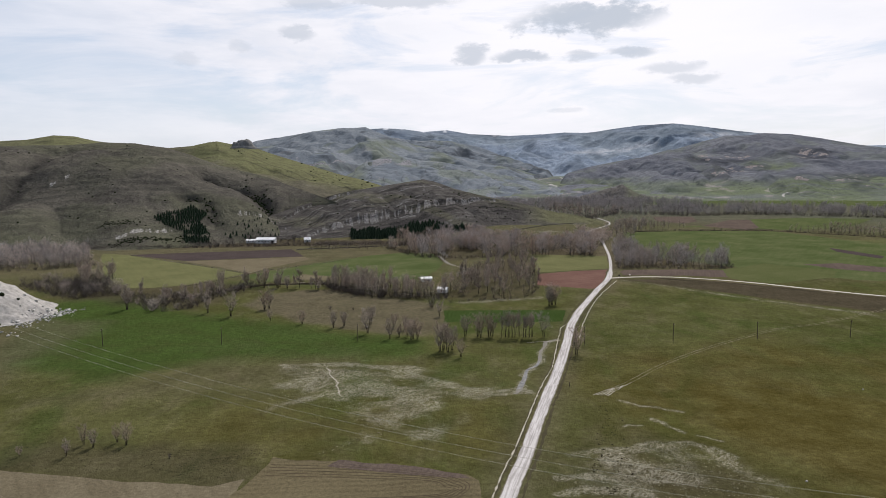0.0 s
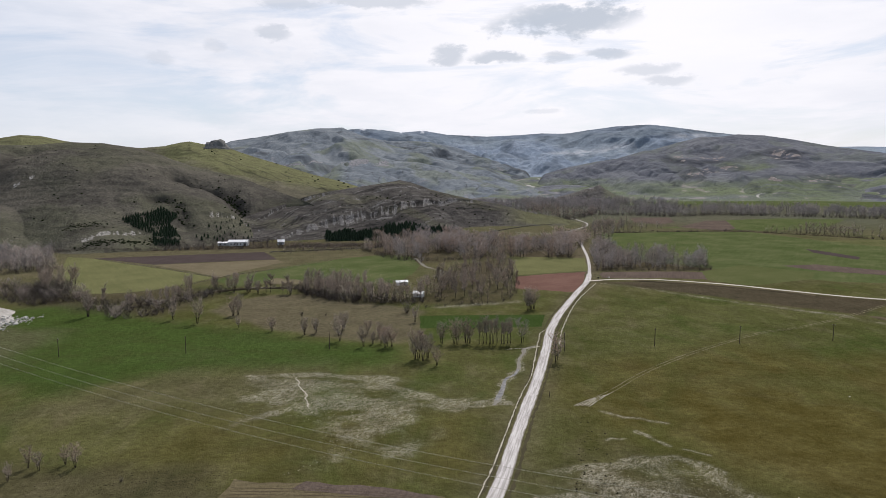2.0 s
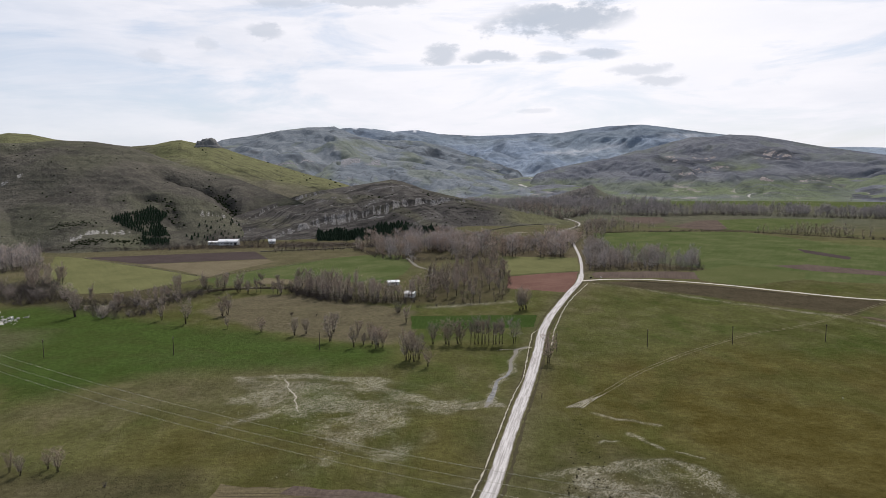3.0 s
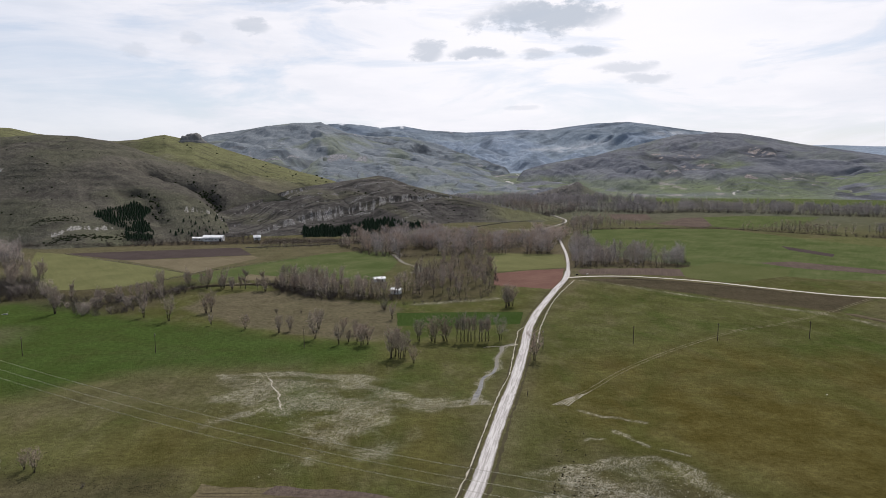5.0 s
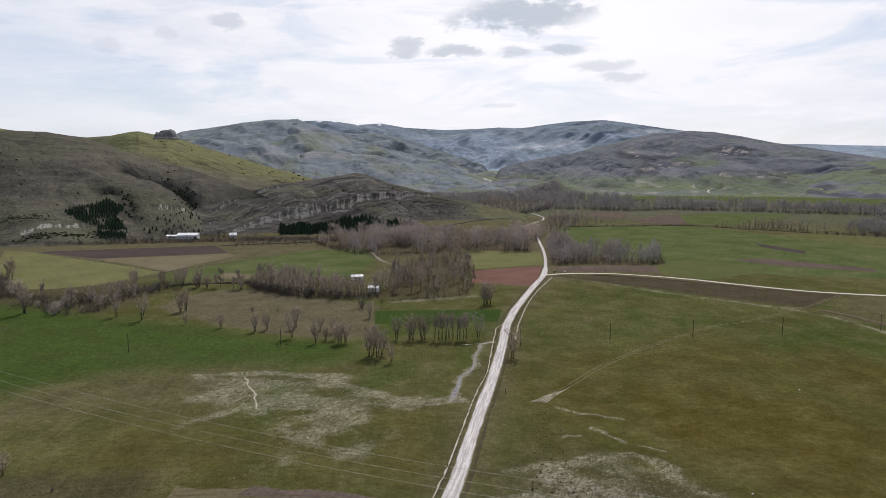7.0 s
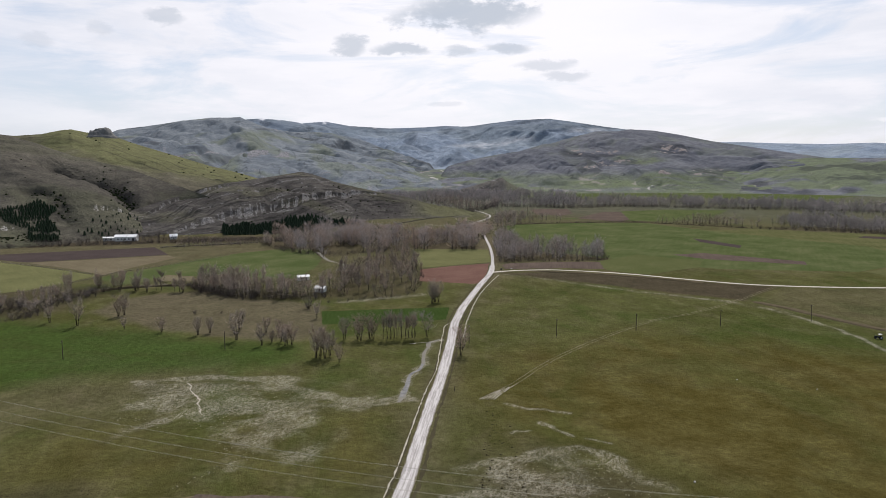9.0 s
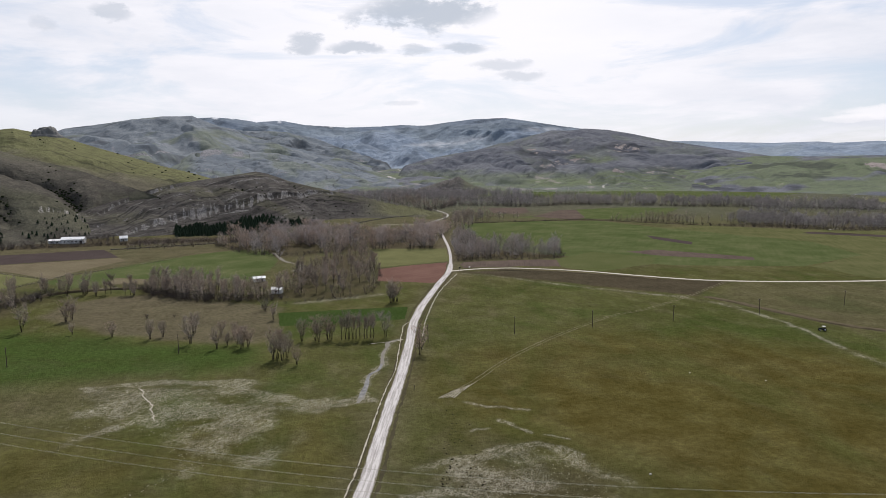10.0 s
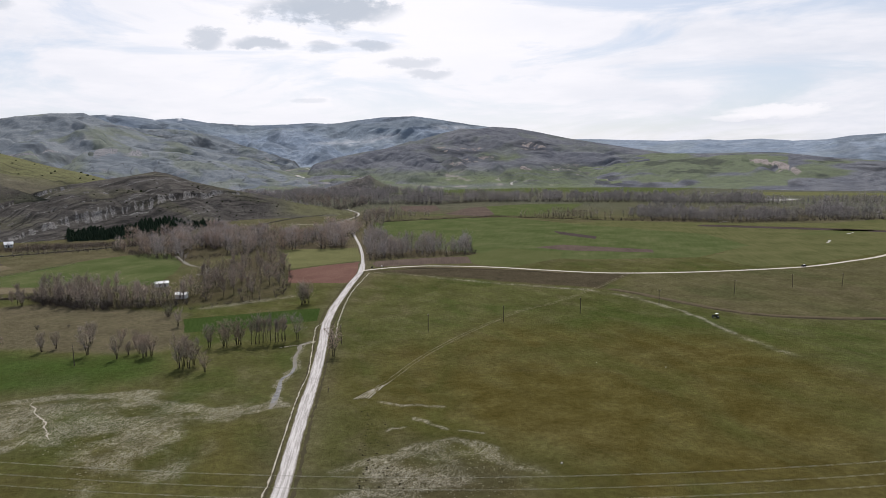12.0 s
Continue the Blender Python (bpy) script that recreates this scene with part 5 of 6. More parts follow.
# thickets and groves near the stream
THICKET = [(-310, 485), (-237, 427), (-215, 447), (-255, 508), (-290, 505)]
for x, y in scatter(rnd, THICKET, 22, 6):
    plant(shrubs, x, y, rnd.uniform(5, 9), rnd, "shrubs of the stream thicket")
for x, y in scatter(rnd, [(-275, 500), (-240, 455), (-228, 465), (-250, 510)], 8, 5):
    plant(poplars, x, y, rnd.uniform(13, 18), rnd, "poplars along the stream")
HEDGE = [(-208, 426), (-172, 386), (-151, 391), (-141, 432), (-130, 458), (-139, 475), (-170, 440)]
for x, y in scatter(rnd, HEDGE, 22, 5):
    plant(shrubs, x, y, rnd.uniform(3.5, 7.5), rnd, "shrubs of the stream thicket")
for x, y in scatter(rnd, HEDGE, 12, 6):
    plant(poplars, x, y, rnd.uniform(8, 14), rnd, "poplars along the stream")
for k in range(22):
    t = k / 21
    plant(willows + poplars, -140 + 75 * t + rnd.uniform(-3, 3), 472 - 24 * t + rnd.uniform(-6, 6), rnd.uniform(7, 14), rnd, "poplars along the stream")
GROVE = [(-84, 470), (-60, 438), (-40, 423), (-16, 418), (5, 418), (8, 446), (-22, 444), (-48, 462), (-70, 488)]
for x, y in scatter(rnd, GROVE, 40, 4.5):
    plant(poplars + row_poplars, x, y, rnd.uniform(9, 14.5), rnd, "trees of the stream grove")
for x, y in scatter(rnd, [(-82, 458), (-53, 424), (-16, 415), (5, 417), (5, 424), (-16, 422), (-50, 432), (-75, 462)], 12, 5):
    plant(shrubs[:1], x, y, rnd.uniform(3, 5), rnd, "shrubs of the stream thicket")
GROVE_EAST = [(8, 408), (33, 408), (56, 424), (71, 500), (75, 615), (37, 590), (6, 504)]
for x, y in scatter(rnd, GROVE_EAST, 46, 6.5):
    plant(poplars + row_poplars, x, y, rnd.uniform(8, 14.5), rnd, "trees of the stream grove")
for spare in willows + poplars + row_poplars + pales + shrubs:
    if spare.name not in used:
        for ob in (*spare.children_recursive, spare):
            bpy.data.objects.remove(ob)


def wood(name, spots, label, twig_mats, seed, twigs=110, stems=1, spread=0.32, thick=0.05, category="woods"):
    """Many trees joined into one mesh, for woods that nobody could count. spots: x, y, z, height."""
    r = random.Random(seed)
    models = []
    for k in range(5):
        trunk, crown = grow(r, 10, stems, spread, twigs, thick, 0.15, 0.8 if stems == 1 else 0.3, 3)
        models.append((np.array(trunk.v + crown.v), trunk.f, crown.f, len(trunk.v)))
    verts, faces, slots, base = [], [], [], 0
    for x, y, z, h in spots:
        v, tf, cf, n = r.choice(models)
        t, s = r.uniform(0, 6.28), h / 10
        w = s * r.uniform(0.9, 1.5)
        verts.append(np.stack([x + w * (v[:, 0] * math.cos(t) - v[:, 1] * math.sin(t)), y + w * (v[:, 0] * math.sin(t) + v[:, 1] * math.cos(t)), z + s * v[:, 2]], 1))
        pick = 1 + r.randrange(len(twig_mats))
        faces += [tuple(i + base for i in f) for f in tf] + [tuple(i + n + base for i in f) for f in cf]
        slots += [0] * len(tf) + [pick] * len(cf)
        base += len(v)
    me = mesh_of(name, np.concatenate(verts), faces, WOOD_BARK)
    for mt in twig_mats:
        me.materials.append(mt)
    me.polygons.foreach_set("material_index", np.array(slots, np.int32))
    return tagged(new(name, me), label, category, kind="stuff")


def spots(seed, poly, count, gap, lo, hi, hill=None, open_part=-1.0, clump=40.0):
    """Places in a polygon with heights that swell and sink from clump to clump; open_part (-1 to 0) leaves glades."""
    r = random.Random(seed)
    out = []
    for x, y in scatter(r, poly, count, gap):
        v = float(fbm(x / clump, y / clump, 3, seed))
        if v > open_part:
            out.append((x, y, float(hill.at(np.array(x), np.array(y))) - 0.2 if hill else 0.0, lo + (hi - lo) * min(1.0, max(0.0, 0.5 + 0.9 * v + r.gauss(0, 0.22)))))
    return out


wood("stream_grove", spots(34, GROVE, 120, 3.0, 6, 13, None, 0.0, 12), "dense mauve-grey thicket of bare poplars by the stream", (TWIG, TWIG_RED, TWIG), 34, 170, 2, 0.3, 0.035)
wood("east_grove", spots(35, GROVE_EAST, 230, 3.6, 5, 11, None, 0.1, 12), "dense reddish-grey thicket of bare young trees", (TWIG_RED, TWIG, TWIG_RED), 35, 170, 2, 0.3, 0.035)
wood("stream_thicket", spots(36, THICKET, 110, 3.4, 4.5, 8), "dense grey leafless bushes along the stream", (SHRUB_DARK, BRUSH, SHRUB_DARK), 36, 220, 6, 0.6, 0.035)
wood("hedge_thicket", spots(37, HEDGE, 90, 3.0, 3, 6), "dense leafless hedge along the stream", (SHRUB_DARK, BRUSH, SHRUB_DARK), 37, 200, 6, 0.6, 0.035)
def along(seed, line, step, spread, lo, hi):
    """Places strewn along a line."""
    r = random.Random(seed)
    return [(q.x + r.gauss(0, spread), q.y + r.gauss(0, spread), 0.0, r.uniform(lo, hi)) for q in spline(line, step)]


wood("bank_brush", along(45, [(-305, 480), (-240, 432), (-205, 440), (-172, 392), (-152, 394), (-150, 430), (-140, 466), (-107, 480), (-83, 474), (-53, 428), (-16, 419), (3, 421)], 1.6, 1.6, 1.6, 3.6)
     + along(48, [(-84, 470), (-70, 448), (-53, 432), (-30, 424)], 1.0, 2.5, 2.5, 5.0) + along(49, [(-60, 700), (-30, 640), (-5, 610), (30, 614), (70, 632)], 1.8, 2.5, 2, 4) + along(46, [(-380, 712), (-295, 716), (-166, 728), (-100, 735), (-60, 736)], 0.9, 3.0, 2.5, 5.0), "low dark leafless brush along the banks", (BRUSH, BRUSH, SHRUB_DARK), 45, 130, 6, 0.8, 0.05, "bushes")
BIG_GROVE = [(-58, 693), (-3, 594), (33, 606), (76, 627), (111, 618), (140, 621), (152, 680), (120, 722), (90, 748), (40, 790), (22, 790), (-41, 770)]
wood("poplar_wood", spots(21, BIG_GROVE, 950, 3.6, 8, 17, None, 0.06, 15), "grey-brown leafless poplar wood in the valley", (TWIG, TWIG_FAR, TWIG_RED), 21, 330, 1, 0.45, 0.05)
wood("roadside_wood", spots(22, [(140, 541), (224, 535), (250, 592), (204, 620), (182, 700), (160, 640)], 280, 3.2, 6, 13, None, -0.15, 14), "leafless poplars beside the road junction", (TWIG, TWIG_FAR), 22, 300, 1, 0.45, 0.05)
wood("road_bend_wood", spots(50, [(146, 690), (160, 688), (196, 775), (190, 835), (168, 835), (150, 770)], 110, 3.6, 8, 14, None, -0.3, 20), "leafless poplars hiding the road bend", (TWIG, TWIG_RED), 50, 260, 1, 0.45, 0.05)
wood("west_wood", spots(23, [(-440, 655), (-363, 684), (-305, 588), (-330, 570), (-390, 560)], 300, 3.6, 8, 16, None, -0.3, 25), "rows of bare poplars below the hill", (TWIG, TWIG_GREY), 23, 180, 1, 0.4, 0.045)
wood("hill_foot_scrub", spots(24, [(-380, 715), (-295, 722), (-166, 742), (-150, 760), (-174, 795), (-319, 775), (-390, 766)], 190, 5, 4, 9), "dark leafless scrub along the hill foot", (SHRUB_DARK, BRUSH), 24, 130, 5, 0.5, 0.06)
wood("reddish_scrub", spots(25, [(-139, 676), (-50, 693), (-28, 745), (-140, 744)], 150, 4, 4, 8), "reddish leafless scrub before the pines", (TWIG_RED, TWIG), 25, 60, 4, 0.3)
wood("far_poplar_belt", spots(26, [(217, 1433), (298, 1190), (421, 1119), (505, 1139), (634, 1062), (660, 1120), (704, 1178), (552, 1394), (362, 1665)], 1300, 5.5, 5, 19, None, 0.0, 60), "far belts of leafless poplars across the valley", (TWIG_FAR, TWIG_GREY, TWIG_FAR), 26, 170, 1, 0.45, 0.085)
wood("east_poplar_belt", spots(27, [(503, 736), (609, 648), (803, 595), (904, 668), (753, 787), (640, 800), (560, 790)], 950, 4.5, 4, 15, None, -0.05, 40), "belt of leafless poplars at the foot of the east fields", (TWIG_FAR, TWIG_GREY, TWIG_GREY), 27, 150, 1, 0.45, 0.07)
wood("valley_trees", spots(28, [(196, 800), (222, 880), (262, 985), (300, 980), (245, 850), (205, 740)], 60, 7, 8, 15) + spots(29, [(260, 990), (330, 900), (300, 890), (215, 850), (210, 880)], 70, 5, 7, 13)
     + spots(30, [(419, 838), (446, 823), (520, 750), (482, 816)], 40, 4, 8, 14) + spots(33, [(225, 1050), (330, 1160), (300, 1200), (215, 1430), (190, 1200)], 120, 8, 12, 22),
     "leafless trees scattered along the valley stream", (TWIG, TWIG_RED), 28, 80, thick=0.08)
wood("east_end_belt", spots(47, [(640, 1062), (674, 1036), (800, 960), (900, 880), (980, 960), (860, 1100), (704, 1200)], 520, 5, 6, 18, None, -0.05, 55), "far belt of leafless poplars before the green slopes", (TWIG_GREY, TWIG_FAR, TWIG_GREY), 47, 160, 1, 0.45, 0.085)
wood("far_hedges", spots(31, [(700, 911), (1000, 760), (1250, 640), (1300, 700), (1030, 850), (760, 990)], 460, 6, 7, 15, None, -0.15, 50), "far hedges and tree rows", (TWIG_GREY, TWIG_FAR), 31, 130, 1, 0.45, 0.09)


wood("upper_valley_wood", spots(44, [(60, 1180), (150, 1060), (215, 1040), (230, 1200), (300, 1420), (330, 1800), (150, 1700), (60, 1400)], 1000, 6.5, 5, 16, None, 0.06, 70), "far leafless woods filling the upper valley", (TWIG_FAR, TWIG_GREY, TWIG_FAR), 44, 140, 1, 0.45, 0.095)


wood("belt_undergrowth", along(61, [(298, 1186), (421, 1114), (505, 1134), (634, 1056), (674, 1030), (800, 955), (900, 875)], 2.2, 3.0, 3, 6.5) + along(62, [(503, 732), (560, 690), (609, 645), (700, 620), (803, 590)], 1.8, 2.5, 2.5, 5)
     + along(63, [(230, 844), (300, 848), (386, 846), (420, 822), (500, 738)], 2.0, 2.0, 1.8, 4.0) + along(64, [(142, 538), (180, 534), (224, 533), (246, 590)], 1.5, 1.5, 1.5, 3.2) + along(65, [(-440, 650), (-392, 556), (-330, 566), (-303, 590)], 1.8, 2.0, 2, 4.5)
     + along(66, [(3, 402), (28, 412), (50, 418), (66, 470), (72, 520)], 1.6, 1.6, 1.0, 2.4) + along(67, [(215, 1040), (298, 1190), (362, 1330), (552, 1394)], 3.0, 6.0, 4, 8),
     "dark undergrowth at the feet of the tree belts", (BRUSH, BRUSH, SHRUB_DARK), 61, 120, 6, 0.8, 0.06, "bushes")


def conifers(name, places, label, seed):
    """A stand of dark pines joined into one mesh: stacked ragged skirts of needles on short trunks."""
    r = random.Random(seed)
    st = Sticks()
    for x, y, z, h in places:
        st.limb(Vector((x, y, z - 0.5)), Vector((x, y, z + 0.3 * h)), 0.02 * h, 0.015 * h, 4)
        for k in range(5):
            low, wide = 0.10 + 0.17 * k, 0.36 * (1 - 0.17 * k)
            tip = len(st.v)
            st.v.append((x + r.uniform(-.02, .02) * h, y + r.uniform(-.02, .02) * h, z + min(1.0, low + 0.32) * h))
            for j in range(8):
                t = 2 * math.pi * j / 8 + r.random() * 0.5
                w = wide * h * r.uniform(0.6, 1.25)
                st.v.append((x + w * math.cos(t), y + w * math.sin(t), z + (low + r.uniform(-0.05, 0.05)) * h))
            st.f += [(tip, tip + 1 + j, tip + 1 + (j + 1) % 8) for j in range(8)]
    return tagged(new(name, mesh_of(name, st.v, st.f, NEEDLE, flat=True)), label, "woods", kind="stuff")


PINE_SLOPE = [(-352, 820), (-338, 838), (-322, 869), (-297, 851), (-297, 823), (-270, 782), (-261, 749), (-283, 738), (-302, 784), (-328, 796)]
conifers("pine_stand", spots(41, PINE_SLOPE, 420, 2.6, 2.5, 5.5, west_hill, -0.35, 16), "dense dark green pine plantation on the scrub hillside", 41)
conifers("pine_belt", spots(42, [(-106, 790), (-56, 790), (0, 815), (45, 868), (48, 915), (-30, 878), (-60, 840), (-113, 828)], 560, 2.2, 7, 13, rock_hill, -0.6, 18), "belt of dark green pines at the rocky hill's foot", 42)
conifers("scattered_pines", spots(43, [(-262, 785), (-225, 780), (-190, 810), (-190, 880), (-240, 880)], 46, 6, 3, 6, west_hill), "scattered small pines on the gullied slope", 43)


def bushes(name, places, label, seed):
    """Low dark bushes joined into one mesh: lumpy clumps."""
    r = random.Random(seed)
    bm = bmesh.new()
    bmesh.ops.create_icosphere(bm, subdivisions=2, radius=1.0)
    bm.verts.ensure_lookup_table()
    ball = np.array([v.co for v in bm.verts])
    tris = np.array([[v.index for v in f.verts] for f in bm.faces])
    bm.free()
    verts, faces = [], []
    for k, (x, y, z, s) in enumerate(places):
        t = r.uniform(0, 50)
        lump = 1 + 0.5 * fbm(ball[:, 0] * 1.7 + t, ball[:, 1] * 1.7 + ball[:, 2] * 2.3, 3, 5)
        verts.append(ball * lump[:, None] * np.array([s, s * r.uniform(0.7, 1.1), s * r.uniform(0.55, 0.9)]) + np.array([x, y, z + 0.35 * s]))
        faces.append(tris + k * len(ball))
    return tagged(new(name, mesh_of(name, np.concatenate(verts), np.concatenate(faces), BUSH_LEAF, flat=True)), label, "bushes", kind="stuff")


bushes("hill_bushes", spots(51, [(-780, 980), (-520, 640), (-420, 720), (-330, 800), (-200, 900), (-330, 1130), (-600, 1100)], 90, 12, 0.6, 1.5, west_hill), "scattered dark bushes on the scrub hillside", 51)
def strewn(seed, hill, line, count, spread, lo, hi):
    """Places along a line of azimuth and slope on a hill."""
    r = random.Random(seed)
    way, out = spline(hill.plan(line), 4.0), []
    for _ in range(count):
        q = r.choice(way)
        x, y = q.x + r.gauss(0, spread), q.y + r.gauss(0, spread)
        out.append((x, y, float(hill.at(np.array(x), np.array(y))), r.uniform(lo, hi)))
    return out


bushes("ravine_scrub", strewn(54, west_hill, RAVINE[1:], 240, 7, 0.5, 1.7) + strewn(55, west_hill, SIDE_RAVINE, 40, 4, 0.6, 1.6), "dark scrub filling the ravine between the hills", 54)
bushes("slope_scrub", strewn(56, west_hill, [(-26.8, -0.0750), (-25.6, -0.0720), (-24.6, -0.0690)], 110, 5, 0.3, 0.9) + strewn(57, west_hill, [(-26.0, -0.097), (-24.5, -0.094), (-22.6, -0.092), (-20.5, -0.093)], 220, 6, 0.4, 1.2), "dark scrub along the foot of the slope", 56)
bushes("ridge_bushes", spots(52, [(-560, 1560), (-330, 1330), (-120, 1250), (-160, 1420), (-420, 1600)], 30, 20, 0.8, 2.2, pasture), "scattered dark bushes on the green ridge", 52)
bushes("rocky_hill_bushes", spots(53, [(-190, 860), (-60, 850), (60, 950), (160, 1010), (120, 1100), (-40, 1120), (-190, 960)], 120, 8, 0.5, 1.4, rock_hill), "scattered dark bushes among the rock ledges", 53)


# ---- water, rubble heap, buildings, poles ----
def surface(name, points, mat, label, category, lift=0.06, rag=0.8, seed=0, kind="structure"):
    ob = field(name, points, mat, label, lift, rag, seed)
    ob["category"], ob["kind"] = category, kind
    return ob


m, n, shader = material("grey_water", 0.3)
shader.inputs["Specular IOR Level"].default_value = 0.1
p = place(n)
n.feed(shader.inputs["Base Color"], n.mix(n.ramp(n.noise(p, 0.5, 5.0), 0.4, 0.65), (0.07, 0.074, 0.076), (0.13, 0.128, 0.118)))
n.feed(shader.inputs["Roughness"], n.ramp(n.noise(p, 0.8, 4.0), 0.35, 0.7, 0.3, 0.8))
bump(n, shader, n.noise(p, 1.5, 3.0), 0.1, 0.05)
WATER = m
MUD = plain("pale_mud", (0.16, 0.152, 0.13), 0.7, 0.35, 0.5)
SNOWMELT = plain("pale_crust", (0.32, 0.315, 0.29), 0.8, 0.3, 0.4)
CHALK = plain("chalk", (0.27, 0.26, 0.24), 0.95, 0.75, 0.35)
CHALK_BLOCK = plain("chalk_block", (0.42, 0.405, 0.375), 0.9, 0.2, 0.8, by_object=0.2)
OUTCROP = plain("outcrop_rock", (0.150, 0.150, 0.142), 0.95, 0.6, 0.12)


def bank(points, half, seed):
    """The outline of a winding strip of that half width."""
    pts = spline(points, 2.0)
    left, right = [], []
    for i, q in enumerate(pts):
        d = (pts[min(i + 1, len(pts) - 1)] - pts[max(i - 1, 0)]).normalized()
        w = half * (1 + 0.75 * float(fbm(i * 0.35, 2.0, 3, seed)))
        left.append((q.x + d.y * w, q.y - d.x * w))
        right.append((q.x - d.y * w, q.y + d.x * w))
    return left + right[::-1]


surface("mud_bank", bank(POOL, 0.75, 5), MUD, "pale mud along a shallow meadow stream", "mud", 0.06, 0.5, 31)
surface("pool", bank(POOL[4:9], 0.7, 6), WATER, "shallow grey water in a muddy meadow channel", "water", 0.10, 0.3, 32)
strip("mud_bank", [(38, 307), (44, 308), (50, 308.5), (54, 311)], 0.4, PALE_EARTH, "pale mud in a ditch below the poplar row", 0.07, 33)
surface("stream", bank([(9, 520), (16, 530), (17, 547), (9, 562), (3, 579), (-1, 605), (-5, 629)], 1.3, 8), MUD, "pale stony stream bed among bare trees", "water", 0.07, 0.4, 34)
surface("far_pond", [(955, 935), (990, 946), (1025, 938), (1036, 920), (1000, 910), (965, 905)], SNOWMELT, "pale flooded flat below the far hill", "water", 0.08, 3.0, 35)


def drape(name, line, half, mat, label, category, hills, lift=0.8, seed=0):
    """A strip that follows the slopes it lies on."""
    pts = spline(line, 8.0)
    verts = []
    for i, q in enumerate(pts):
        d = (pts[min(i + 1, len(pts) - 1)] - pts[max(i - 1, 0)]).normalized()
        w = half * (1 + 0.6 * float(fbm(i * 0.4, 4.0, 3, seed)))
        for s in (-w, -w / 3, w / 3, w):
            x, y = q.x + d.y * s, q.y - d.x * s
            verts.append((x, y, max(0.0, *(float(h.at(np.array(x), np.array(y))) for h in hills)) + lift))
    return tagged(new(name, mesh_of(name, verts, grid_faces(len(pts), 4)[:, ::-1], mat)), label, category, kind="structure")


BOTH = (far_west, far_east, valley_foot)
drape("far_river", [(292, 1981), (308, 1998), (335, 2098), (356, 2169), (358, 2216), (353, 2265)], 7, SNOWMELT, "bright bend of a far river", "water", BOTH, 1.5, 36)
for line, seed in (([(144, 2712), (196, 2686), (253, 2684)], 71), ([(446, 2617), (444, 2505)], 73), ([(825, 1645), (840, 1680), (874, 1711)], 74)):
    drape("far_track", line, 2.5, SNOWMELT, "pale dirt track on a far slope", "track", BOTH, 1.0, seed)

for pts, seed in (([(545, 462), (556, 469), (562, 474)], 37), ([(622, 503), (640, 510)], 38), ([(600, 652), (618, 660)], 39)):
    surface("salt_patch", bank(pts, 1.0, seed), SNOWMELT, "small pale crust in the far meadow", "ground", 0.10, 0.8, seed)


def chalk_mound():
    """A spoil heap of pale rock with a flat bench on top and a broken foot."""
    xs, ys = np.meshgrid(np.linspace(-345, -205, 120), np.linspace(300, 470, 130))
    d = inside(xs, ys, [(-345, 325), (-262, 322), (-236, 338), (-226, 360), (-223, 384), (-238, 412), (-270, 440), (-345, 450)]) + 3.5 * fbm(xs / 14, ys / 14, 4, 101)
    z = 20 * smooth(d, -1, 34) + np.clip(d, -3, 0) * 1.0 + 1.7 * fbm(xs / 7, ys / 7, 5, 102, 0.65) * smooth(d, -2, 8) + 0.5 * np.abs(fbm(xs / 2.5, ys / 2.5, 3, 103)) * smooth(d, 0, 6)
    z = z - 2.2 * np.exp(-((d - 26) / 5) ** 2)
    return xs, ys, z - 0.3


hx, hy, hz = chalk_mound()
tagged(new("chalk_mound", mesh_of("chalk_mound", np.stack([hx.ravel(), hy.ravel(), hz.ravel()], 1), grid_faces(*hx.shape), CHALK)), "large pale heap of broken chalky rock at the meadow edge", "mound")


def boulder_mesh(seed):
    r = random.Random(seed)
    bm = bmesh.new()
    bmesh.ops.create_cube(bm, size=1.0)
    bmesh.ops.bevel(bm, geom=bm.edges[:], offset=0.18, segments=1, affect="EDGES")
    for v in bm.verts:
        v.co += Vector((r.uniform(-1, 1), r.uniform(-1, 1), r.uniform(-1, 1))) * 0.09
    me = bpy.data.meshes.new("boulder")
    bm.to_mesh(me)
    bm.free()
    me.materials.append(CHALK_BLOCK)
    return me


blocks = [boulder_mesh(600 + k) for k in range(5)]
r = random.Random(61)
for k in range(290):
    t = r.random()
    x, y = (-229 + 10 * t + r.gauss(0, 4.5), 352 + 42 * t + r.gauss(0, 5))
    if k > 205:
        x, y = r.uniform(-262, -210), r.uniform(322, 392)
    i, j = int(round((y - 300) / 170 * 129)), int(round((x + 345) / 140 * 119))
    z = max(0.0, float(hz[i, j])) if 0 <= i < 130 and 0 <= j < 120 else 0.0
    s = r.uniform(0.3, 1.1) if r.random() < 0.9 else r.uniform(1.2, 1.9)
    ob = new("boulder", r.choice(blocks))
    ob.matrix_basis = pose(x, y, z + 0.15 * s, r.uniform(-25, 25), r.uniform(-25, 25), r.uniform(0, 360))
    ob.scale = (s * r.uniform(0.7, 1.4), s, s * r.uniform(0.5, 0.9))
    tagged(ob, "pale angular boulder below the rubble heap", "boulder", "boulders of the rubble heap")
bushes("heap_weeds", [(x, y, float(hz[int(round((y - 300) / 170 * 129)), int(round((x + 345) / 140 * 119))]), s) for x, y, s in
                      ((-246, 372, 1.3), (-240, 376, 0.9), (-236, 352, 1.1), (-241, 346, 1.2), (-238, 343, 0.8), (-244, 343, 0.9))], "small dark bushes on the rubble heap", 62)

